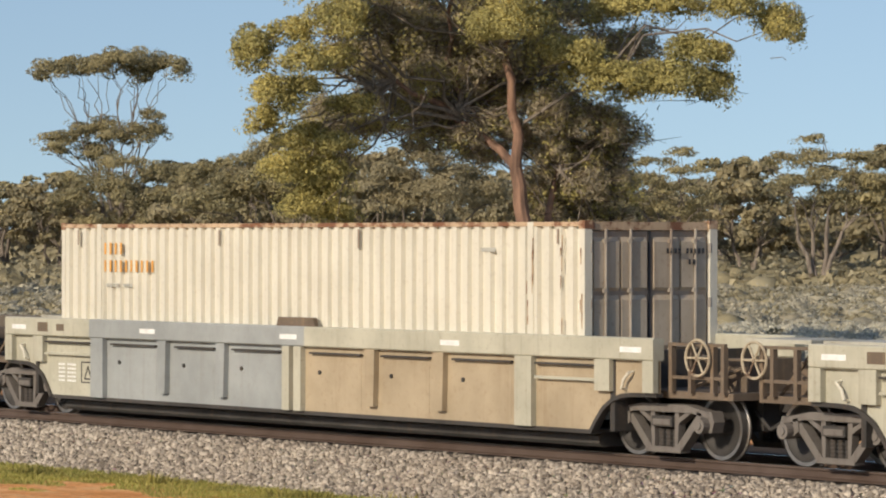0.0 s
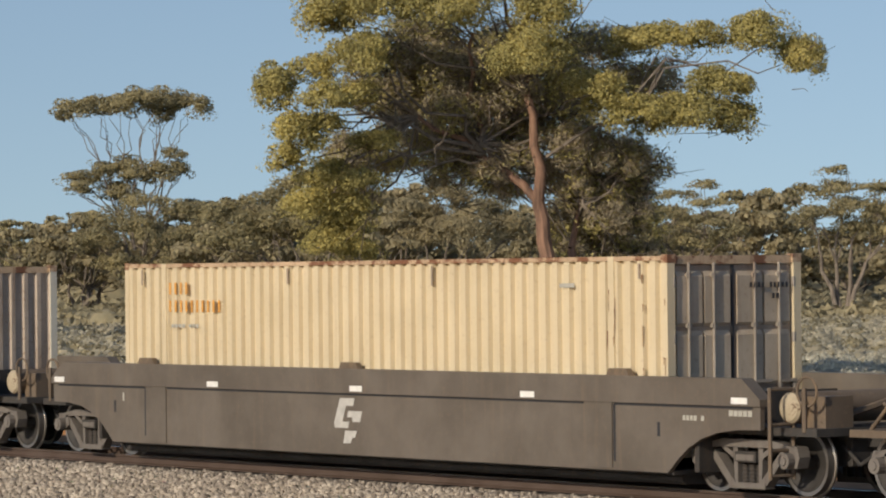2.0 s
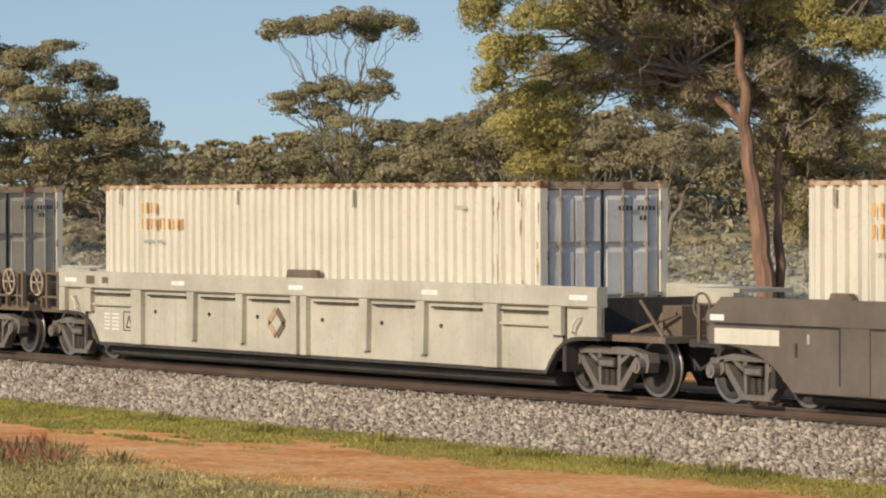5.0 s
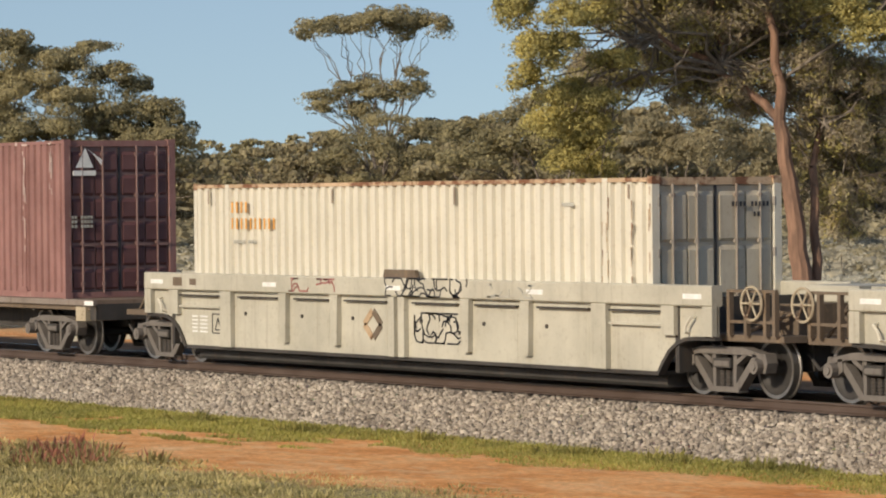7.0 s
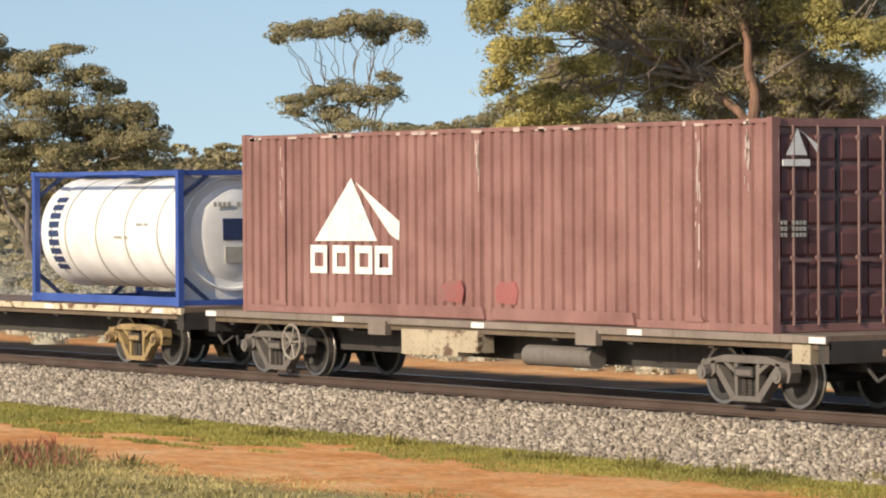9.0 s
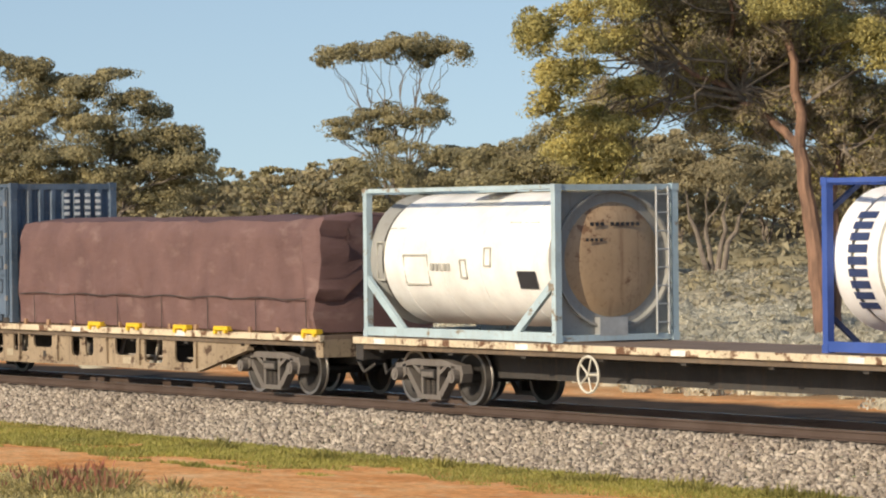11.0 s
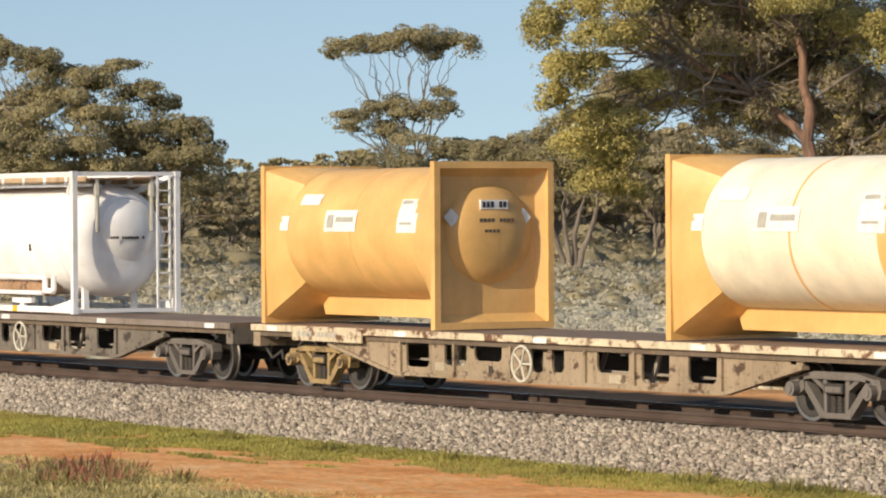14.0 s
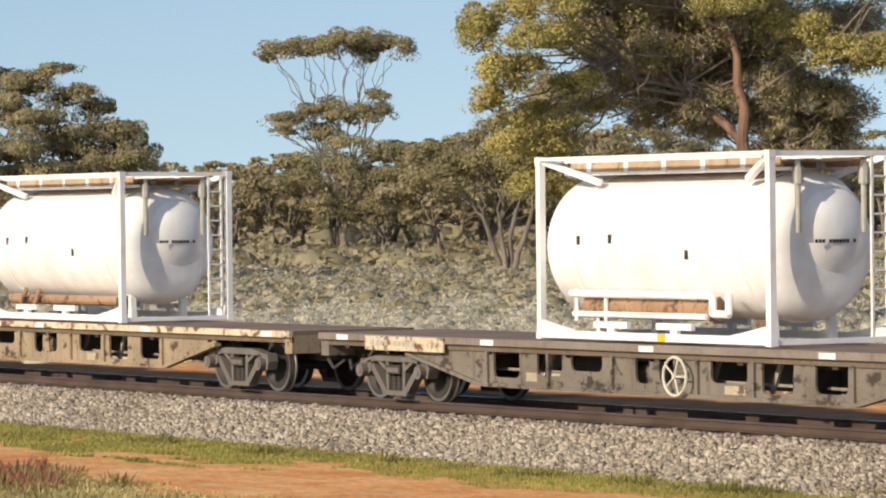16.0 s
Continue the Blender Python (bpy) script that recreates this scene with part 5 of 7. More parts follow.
def white_tank(label, piping=True):
    """Pressure tank in an open white frame, pipework below."""
    H, r, zc = 2.88, 1.12, 1.46
    t = thing("tank_container", label, "tank container", "containers on the train")
    frame_20ft(t, H, "white", 0.11, 0.08)
    prof = [(-3.02, 0.001), (-3.02, 0.99), (-3.0, 1.02), (-2.86, r), (2.45, r), (2.58, 1.05), (2.75, 0.9), (2.80, 0.72), (2.84, 0.4), (2.85, 0.001)]
    body = part("tank", Geo().lathe_x(prof, 56, 0, zc), M["white"], t, "", True)
    part("end_dome", Geo().lathe_x([(2.60, 0.70), (2.80, 0.66), (2.91, 0.48), (2.97, 0.25), (2.985, 0.001)], 36, 0.15, zc + 0.2), M["white"], body, "bulging white end dome", True)
    for sx in (-1, 1):
        for sy in (-1, 1):
            g = Geo().bar((sx * 2.95, sy * 1.14, H - 0.06), (sx * 1.9, sy * 0.75, H - 0.42), 0.09, 0.1)
            part("brace", g, M["white"], t, "white diagonal brace")
            g = Geo().prism([(sx * 2.92, 0.06), (sx * 2.0, 0.06), (sx * 2.0, 0.14), (sx * 2.92, 0.30)], min(sy * 1.2, sy * 1.12), max(sy * 1.2, sy * 1.12))
            part("gusset", g, M["white"], t)
        part("collar", Geo().lathe_x([(sx * 2.1, r + 0.005), (sx * 2.12, r + 0.03), (sx * 2.2, r + 0.03), (sx * 2.22, r - 0.02)], 48, 0, zc), M["white"], t, "", True)
        for y in (-0.55, 0.55):
            part("leg", Geo().prism([(sx * 2.15, 0.06), (sx * 2.30, 0.06), (sx * 2.25, zc - 0.9), (sx * 2.18, zc - 0.9)], y - 0.06, y + 0.06), M["white"], t)
    g = Geo()
    for y in (-0.72, 0.72):
        g.box(-2.9, 2.9, y - 0.03, y + 0.03, H - 0.30, H - 0.25)
        g.box(-2.9, 2.9, y - 0.03, y + 0.03, H - 0.10, H - 0.06)
        for x in (-2.2, -1.2, -0.2, 0.8, 1.8):
            g.box(x - 0.06, x + 0.06, y - 0.045, y + 0.045, H - 0.3, H - 0.06)
    part("walkway_rail", g, M["white"], t, "white walkway rails over the tank")
    for y in (-0.75, 0.75):
        part("walkway_board", Geo().box(-2.7, 2.7, y - 0.012, y + 0.012, H - 0.24, H - 0.10), M["tan_board"], t, "weathered tan edge board")
    part("walkway", Geo().box(-2.8, 2.8, -0.7, 0.7, H - 0.16, H - 0.13), M["insulation"], t, "rusty tan walkway boards")
    for sy in (-1, 1):
        for x in (-1.05, 0.6):
            part("fork_pocket", Geo().prism([(x - 0.45, 0.30), (x - 0.45, 0.20), (x - 0.08, 0.20), (x - 0.08, 0.06), (x + 0.08, 0.06), (x + 0.08, 0.20), (x + 0.45, 0.20), (x + 0.45, 0.30)], sy * 1.16 - 0.04, sy * 1.16 + 0.04), M["white"], t)
    if piping:
        g = Geo().tube((-2.3, -1.05, 0.72), (1.4, -1.05, 0.72), 0.06, n=10)
        g.tube((-2.3, -1.0, 0.40), (1.2, -1.0, 0.40), 0.05, n=10)
        g.tube((1.4, -1.05, 0.72), (1.4, -1.05, 0.45), 0.06, n=10)
        g.tube((1.4, -1.05, 0.45), (1.8, -1.05, 0.45), 0.06, n=10)
        g.tube((1.8, -1.05, 0.45), (1.8, -1.05, 0.75), 0.06, n=10)
        for x in (-2.2, -1.4):
            g.tube((x, -1.02, 0.3), (x, -1.02, 0.8), 0.035, n=8)
        part("pipework", g, M["white"], t, "white pipework below the tank", True)
        g = Geo().tube((-2.1, -0.8, 0.52), (1.3, -0.8, 0.52), 0.19, n=14)
        for x in (-1.8, -0.9, -0.3, 0.5, 0.9, 1.2):
            g.ring((x, -0.98, 0.5), 0.08, 0.02)
            g.tube((x, -0.98, 0.35), (x, -0.98, 0.75), 0.025, n=6)
        part("lagged_pipe", g, M["insulation"], t, "rust-brown lagged pipe and valves", True)
        part("label", Geo().box(0.22, 0.42, -1.232, -1.222, 0.02, 0.14), M["label_yellow"], t, "small yellow marker")
    else:
        g = Geo()
        for x in (-1.8, -1.2):
            g.tube((x, -1.0, 0.12), (x + 0.3, -0.95, 0.6), 0.05, n=8)
        g.tube((-2.4, -0.8, 0.40), (2.2, -0.8, 0.40), 0.1, n=10)
        part("pipework", g, M["insulation"], t, "rusty pipework below the tank", True)
    g = Geo()
    for y in (0.72, 1.0):
        g.box(2.97, 3.01, y - 0.02, y + 0.02, 0.1, H - 0.1)
    for z in np.arange(0.25, H - 0.15, 0.28):
        g.box(2.97, 3.01, 0.72, 1.0, z - 0.015, z + 0.015)
    part("ladder", g, M["white"], t, "white end ladder")
    for x, z in ((-2.0, 0.1), (-1.15, 0.12), (0.84, -0.12)):
        part("fitting", Geo().box(x - 0.035, x + 0.035, -r - 0.012, -r + 0.03, zc + z - 0.07, zc + z + 0.07), M["label_black"], body, "small dark fitting")
    part("label", letters(Geo(), -0.35, 2.99, zc + 0.05, (3, 6, 1), 0.05, 0.05, 0.015, "y"), M["label_black"], body, "dark bars of lettering")
    for y in (-0.62, 0.62):
        part("valve", Geo().tube((2.93, y, zc + 0.2), (2.93, y, H - 0.15), 0.045, n=8).tube((2.93, y, H - 0.5), (2.93, y, H - 0.25), 0.08, n=8), M["label_grey"], body, "grey end valve pipe")
    return t


def yellow_tank(label, paint):
    """Tank with solid flared ends."""
    H, r, zc = 2.88, 1.17, 1.64
    t = thing("tank_container", label, "tank container", "containers on the train")
    hl, hw = 3.029, 1.219
    body = part("tank", Geo().lathe_x([(-2.5, r * 0.9), (-2.4, r), (2.4, r), (2.5, r * 0.9)], 56, 0, zc), M[paint], t, "", True)
    n = 48
    for e in (-1, 1):
        def loft(x_out, inset, x_in, r_in):
            v = []
            for x, square in ((x_out, True), (x_in, False)):
                for k in range(n):
                    a = (k + 0.5) / n * 2 * math.pi
                    cy, cz = math.cos(a), math.sin(a)
                    if square:
                        m = max(abs(cy) / (hw - inset), abs(cz) / (H / 2 - inset))
                        v.append((x, cy / m, H / 2 + cz / m))
                    else:
                        v.append((x, r_in * cy, zc + r_in * cz))
            return Geo().add(v, [(i, (i + 1) % n, n + (i + 1) % n, n + i) for i in range(n)])
        part("end_flare", loft(e * 2.96, 0.02, e * 2.15, r + 0.005), M["yellow"], t, "flared outer skin of the end", True)
        outer = [(sy * (hw - 0.08), H / 2 + sz * (H / 2 - 0.08)) for sy, sz in ((-1, -1), (1, -1), (1, 1), (-1, 1))]
        inner = [(sy * (hw - 0.26), H / 2 + sz * (H / 2 - 0.26)) for sy, sz in ((-1, -1), (1, -1), (1, 1), (-1, 1))]
        for k in range(4):
            m = (k + 1) % 4
            part("end_slope", Geo().add([(e * 2.98, *outer[k]), (e * 2.98, *outer[m]), (e * 2.82, *inner[m]), (e * 2.82, *inner[k])], [(0, 1, 2, 3)]), M["yellow"], t, "sloping golden rim of the end recess")
        part("end_panel", Geo().box(min(e * 2.80, e * 2.82), max(e * 2.80, e * 2.82), -hw + 0.26, hw - 0.26, 0.26, H - 0.26), M["yellow"], t, "flat golden end panel")
        part("end_dome", Geo().lathe_x([(e * 2.80, 0.88), (e * 2.88, 0.82), (e * 2.98, 0.60), (e * 3.02, 0.32), (e * 3.03, 0.001)], 40, 0, zc), M["yellow"], t, "bulging golden tank end", True)
        x0, x1 = sorted((e * hl, e * 2.9))
        for sy in (-1, 1):
            part("corner_post", Geo().box(x0, x1, min(sy * hw, sy * (hw - 0.12)), max(sy * hw, sy * (hw - 0.12)), 0, H), M["yellow"], t)
        part("end_beam", Geo().box(x0, x1, -hw + 0.12, hw - 0.12, 0.0, 0.12), M["yellow"], t)
        part("end_beam", Geo().box(x0, x1, -hw + 0.12, hw - 0.12, H - 0.12, H), M["yellow"], t)
    part("under_beam", Geo().prism([(-2.5, 0.60), (-2.3, 0.16), (2.3, 0.16), (2.5, 0.60)], -0.28, 0.28), M["yellow"], t, "shaded skid beam below the tank")
    part("seam", Geo().lathe_x([(0.05, r), (0.05, r + 0.006), (0.10, r + 0.006), (0.10, r)], 56, 0, zc), M["yellow"], body)
    part("top_hatch", Geo().tube((1.3, 0, zc + r - 0.02), (1.3, 0, zc + r + 0.1), 0.14, n=12), M["under_brown"], body, "rusty top hatch")
    zb = -1.2
    def patch(x0, x1, z0, z1):
        g = Geo()
        k = 12
        v = []
        for i in range(k + 1):
            z = z0 + (z1 - z0) * i / k
            y = -math.sqrt(max(0, (r + 0.014) ** 2 - (z - zc) ** 2))
            v += [(x0, y, z), (x1, y, z)]
        return g.add(v, [(2 * i, 2 * i + 1, 2 * i + 3, 2 * i + 2) for i in range(k)])
    part("label", patch(-0.8, 0.3, 2.88 + zb, 3.26 + zb), M["label_white"], body, "white name label")
    part("label", patch(1.7, 2.35, 2.86 + zb, 3.44 + zb), M["label_white"], body, "white data label")
    part("label", patch(-1.85, -1.15, 3.36 + zb, 3.55 + zb), M["label_white"], body, "small white label")
    part("hazard_sign", patch(-2.4, -2.1, 2.9 + zb, 3.16 + zb), M["label_white"], body, "small white hazard sign")
    g = Geo()
    for v in patch(-0.7, -0.5, 2.95 + zb, 3.18 + zb), patch(-0.4, 0.2, 3.05 + zb, 3.14 + zb), patch(1.75, 2.1, 3.36 + zb, 3.42 + zb), patch(1.8, 2.2, 3.0 + zb, 3.04 + zb):
        v.v = [(a, b - 0.01, c_) for a, b, c_ in v.v]
        g.add(v.v, v.f)
    part("label_print", g, M["label_grey"], body)
    part("label", Geo().box(2.96, 3.018, -0.28, 0.28, zc + 0.42, zc + 0.58), M["label_white"], t, "white plate with code bars")
    part("label", letters(Geo(), -0.24, 3.02, zc + 0.45, (3, 2), 0.1, 0.06, 0.025, "y"), M["label_black"], t)
    for y in (-0.80, 0.66):
        part("hazard_sign", Geo().add([(2.92, y, zc + 0.12), (2.92, y + 0.16, zc + 0.28), (2.92, y, zc + 0.44), (2.92, y - 0.16, zc + 0.28)], [(0, 1, 2, 3)])
             .add([(2.90, y, zc + 0.12), (2.90, y - 0.16, zc + 0.28), (2.90, y, zc + 0.44), (2.90, y + 0.16, zc + 0.28)], [(0, 1, 2, 3)]), M["label_white"], t, "white diamond hazard sign")
    part("label", letters(letters(Geo(), -0.3, 3.025, zc + 0.2, (4, 4), 0.06, 0.06, 0.02, "y"), -0.2, 3.03, zc + 0.02, (4,), 0.05, 0.06, 0.02, "y"), M["under_brown"], t)
    return t


def tarped_load():
    """Long load under a brown canvas, lashed along its foot."""
    t = thing("tarpaulin_load", "long load under creased brown canvas tarpaulin lashed to the wagon", "covered load")
    nx, x0, x1 = 170, -6.12, 6.12
    v, cols = [], []
    sect = [(-1.24, 0.02), (-1.27, 0.35), (-1.25, 0.56), (-1.27, 0.60), (-1.265, 0.8), (-1.26, 1.0), (-1.255, 1.25), (-1.25, 1.5), (-1.24, 1.7), (-1.22, 1.85), (-1.12, 2.02), (-0.5, 2.10), (0.5, 2.10), (1.12, 2.02), (1.22, 1.85), (1.25, 1.0), (1.24, 0.02)]
    m = len(sect)
    for i in range(nx + 1):
        x = x0 + (x1 - x0) * i / nx
        for j, (y, z) in enumerate(sect):
            p = Vector((x * 0.9, y * 1.2, z * 1.1))
            f = noise.noise(p) * 0.05 + (0.5 - abs(noise.noise(Vector((x * 1.6 + z * 1.3, y, z * 2.2 - x * 0.5))))) * 0.07 + noise.noise(p * 4.1) * 0.02
            if x > 4.6:    # bunched canvas
                f += 0.035 * (x - 4.6) * math.sin(x * 9 + z * 2.5)
            sag = 0.018 * math.sin(x * 2 * math.pi / 1.85) if j in (2, 3) else 0.0
            lump = 0.05 * noise.noise(Vector((x * 0.35, 3, 0))) if z > 1.6 else 0
            v.append((x + f * 0.6, y + (f if abs(y) > 1 else 0), z + (f * 0.7 if z > 1.2 else 0) + sag + lump))
    g = Geo().add(v, [(i * m + j, i * m + j + 1, (i + 1) * m + j + 1, (i + 1) * m + j) for i in range(nx) for j in range(m - 1)])
    # gathered ends
    for i, e in ((0, -1), (nx, 1)):
        base = i * m
        k = len(g.v)
        for j in range(m):
            a = g.v[base + j]
            fold = 0.10 * math.sin(j * 2.1) if 0 < j < m - 1 else 0
            g.v.append((a[0] + e * (0.05 + fold), a[1] * 0.55, a[2] * 0.99))
        for j in range(m - 1):
            g.f.append((base + j, base + j + 1, k + j + 1, k + j))
        g.f.append(tuple(range(k, k + m)))
    part("canvas", g, M["tarp"], t, "", True)
    g = Geo()
    for k in range(7):
        x = -5.3 + k * 1.85
        g.tube((x, -1.30, 0.6), (x, -1.29, 0.0), 0.008, n=5)
    g.path([(x, -1.30, 0.62 + 0.018 * math.sin(x * 2 * math.pi / 1.85)) for x in np.linspace(-6, 6, 50)], [0.01] * 50, 5)
    part("lashing_rope", g, M["underframe"], t, "dark lashing rope")
    base = Geo().box(-6.0, 6.0, -1.15, 1.15, -0.02, 0.1)
    for k in range(12):
        x = -5.8 + k * 1.05
        base.box(x - 0.05, x + 0.05, -1.27, -1.1, -0.02, 0.09)
    part("load_frame", base, M["insulation"], t, "rust-red load frame")
    for x in (-2.55, -0.9, 1.05, 2.65, 5.95):
        part("strap_winch", Geo().box(x - 0.27, x + 0.27, -1.33, -1.2, 0.0, 0.08, 0.01).box(x - 0.25, x - 0.17, -1.35, -1.2, -0.07, 0.02).box(x + 0.14, x + 0.22, -1.35, -1.2, -0.05, 0.02), M["label_yellow"], t, "yellow strap winch")
    return t


# ---------------------------------------------------------------- the train
def build_train():
    """Returns (thing, place along the train, height) for all that rolls by."""
    train = []

    def put(ob, s, z=0.0):
        ob.matrix_basis = pose(s, TRACK_Y, z)
        train.append((ob, s, z))

    two_tone = ("wagon_cream", "wagon_blue", "wagon_brown")
    pale = ("wagon_pale", "wagon_pale", "wagon_pale")
    put(ribbed_wagon("ribbed cream well wagon", two_tone), -28.85)
    put(ribbed_wagon("ribbed well wagon in faded cream, blue-grey and dusty brown", two_tone, wheels=(9.85,)), -50.3)
    put(smooth_wagon("flat-sided dark grey well wagon with white emblem"), -71.75)
    put(smooth_wagon("flat-sided dark grey well wagon with white emblem and cream plate", True), -93.15)
    put(ribbed_wagon("ribbed pale cream well wagon with chevron badge", pale, False, True, (-10.4,)), -114.68)
    put(ribbed_wagon("ribbed pale cream well wagon with spray-paint scrawls", pale, True, True, (9.85,)), -136.17)
    z = 0.46
    put(lettered_container("long cream corrugated container with grey-brown doors", "cream", "end_silver", "door_grey"), -50.33, z)
    put(lettered_container("long warm cream corrugated container with dark grey doors", "cream_warm", "end_silver", "door_grey"), -71.75, z - 0.02)
    put(lettered_container("long cream corrugated container with folded dusty end wall", "cream", "end_silver", None), -93.15, z - 0.02)
    put(lettered_container("long cream corrugated container with pale grey doors", "cream", "end_silver", "door_pale"), -114.75, z)
    put(lettered_container("long cream corrugated container with grey doors", "cream", "end_silver", "door_sage"), -136.2, z)
    # flat wagons
    w6 = flat_wagon("low flat wagon with grey edge and side-hung equipment boxes", "deck_grey", "underframe", 9.1, 6.92, False)
    g = Geo().box(-2.34, -0.6, -1.30, -1.0, 0.52, 0.94)
    part("equipment_box", g, M["box_worn"], w6, "pale worn equipment box")
    part("equipment_box", Geo().box(-0.6, 0.03, -1.32, -1.0, 0.60, 0.96), M["box_worn"], w6, "cream equipment box")
    part("reservoir", Geo().tube((1.08, -1.0, 0.60), (2.99, -1.0, 0.60), 0.17, n=14), M["bogie"], w6, "grey air reservoir", True)
    for x in (-3.07, 3.14):
        part("stake_pocket", Geo().box(x - 0.28, x + 0.28, -1.34, -1.22, 0.82, 1.06), M["deck_grey"], w6)
    handwheel(w6, M["rod"], "grey spoked brake handwheel", pose(-5.9, -1.36, 0.62), 0.3, 5)
    part("end_box", Geo().box(8.3, 8.72, -1.28, -0.6, 0.70, 0.98), M["box_worn"], w6, "pale end box")
    put(w6, -156.75)
    put(maroon_container(), -156.75, 1.11)
    put(flat_wagon("low flat wagon with flaking cream edge", "deck_cream", "underframe", 9.8, 7.62, False, ("bogie", "bogie_yellow"), -2.37), -176.6)
    put(frame_tank("white tank container in bright blue frame", 2.56, "blue", "white", "white", 1.06, 1.36, "blue"), -170.05, 1.14)
    put(frame_tank("cream-white tank container in pale blue frame with stained end", 2.58, "pale_blue", "white_cream", "tank_end", 1.13, 1.34, "pale"), -183.12, 1.13)
    put(flat_wagon("fishbelly flat wagon with flaking cream and brown paint", "deck_cream", "girder_brown", 9.7, 7.52, True), -197.25)
    put(blue_container(), -203.38, 1.14)
    put(tarped_load(), -193.85, 1.14)
    put(flat_wagon("fishbelly flat wagon with rusty cream edge and white handwheel", "deck_cream", "girder_brown", 9.7, 7.52, True, ("bogie_yellow", "bogie"), -0.46), -217.45)
    put(yellow_tank("golden yellow tank container with flared ends", "yellow"), -223.85, 1.14)
    put(yellow_tank("bleached yellow tank container with flared ends", "pale_yellow"), -210.98, 1.14)
    put(flat_wagon("dark grey fishbelly flat wagon with white handwheel", "deck_grey", "girder_grey", 9.7, 7.56, True, ("bogie", "bogie"), 0.81), -237.65)
    put(white_tank("white pressure tank container with pipework in open frame"), -237.68, 1.15)
    put(flat_wagon("fishbelly flat wagon with weathered cream edge", "deck_cream", "girder_brown", 9.7, 7.52, True), -258.05)
    put(white_tank("white pressure tank container with rusty pipes in open frame", False), -257.78, 1.15)
    return train


def rolled(t):
    """How far the train has come after t seconds; it gathers speed slowly."""
    return 11.3 * t + 0.0385 * t * t


# ---------------------------------------------------------------- plants
def leaf_quads(points, size, rng, loose=0.55, aspect=0.45):
    """One small leaf or sprig at every point. points: place and the way its clump faces there."""
    centres, face = points[:, :3], points[:, 3:]
    n = len(centres)
    nrm = face + rng.normal(0, loose, (n, 3))
    nrm /= np.linalg.norm(nrm, axis=1, keepdims=True) + 1e-9
    d = np.cross(nrm, rng.normal(0, 1, (n, 3)))
    d /= np.linalg.norm(d, axis=1, keepdims=True) + 1e-9
    s = np.cross(nrm, d)
    ln = (size * rng.uniform(0.6, 1.3, n))[:, None]
    wd = ln * aspect
    v = np.stack([centres - d * ln / 2, centres + s * wd / 2, centres + d * ln / 2, centres - s * wd / 2], 1).reshape(-1, 3)
    f = np.arange(4 * n).reshape(n, 4)
    return v, f


def clump_points(c, r, rng, count, lobes=10):
    """Points gathered in lobes over an ellipsoid clump, denser towards its upper shell, and the way out of it."""
    u = rng.normal(0, 1, (lobes, 3))
    u /= np.linalg.norm(u, axis=1, keepdims=True)
    u[:, 2] = np.where(u[:, 2] < -0.45, -u[:, 2], u[:, 2])
    lob = u * rng.uniform(0.45, 0.85, (lobes, 1))
    k = rng.integers(0, lobes, count)
    off = rng.normal(0, 1, (count, 3))
    off /= np.linalg.norm(off, axis=1, keepdims=True)
    off *= rng.uniform(0.5, 1.0, (count, 1)) ** 0.5
    p = lob[k] + off * 0.34
    out = off * 0.9 + u[k] * 0.6 + (0, 0, 0.25)
    out /= np.linalg.norm(out, axis=1, keepdims=True)
    return np.concatenate([np.asarray(c) + p * np.asarray(r), out], 1)


def limb(g, a, b, r0, r1, rng, bends=4, wander=0.08):
    a, b = np.asarray(a, float), np.asarray(b, float)
    ln = np.linalg.norm(b - a)
    pts = [a + (b - a) * k / bends + (rng.normal(0, wander * ln, 3) * (0 < k < bends)) for k in range(bends + 1)]
    for k, p in enumerate(pts):
        p[2] += 0.05 * ln * math.sin(math.pi * k / bends)
    g.path([tuple(p) for p in pts], [r0 + (r1 - r0) * k / bends for k in range(bends + 1)], 10 if r0 > 0.14 else 6)
    return pts


def away(az, d):
    """Ground position at an azimuth (degrees left of +y) and a distance from the eye."""
    return -math.sin(radians(az)) * d, math.cos(radians(az)) * d


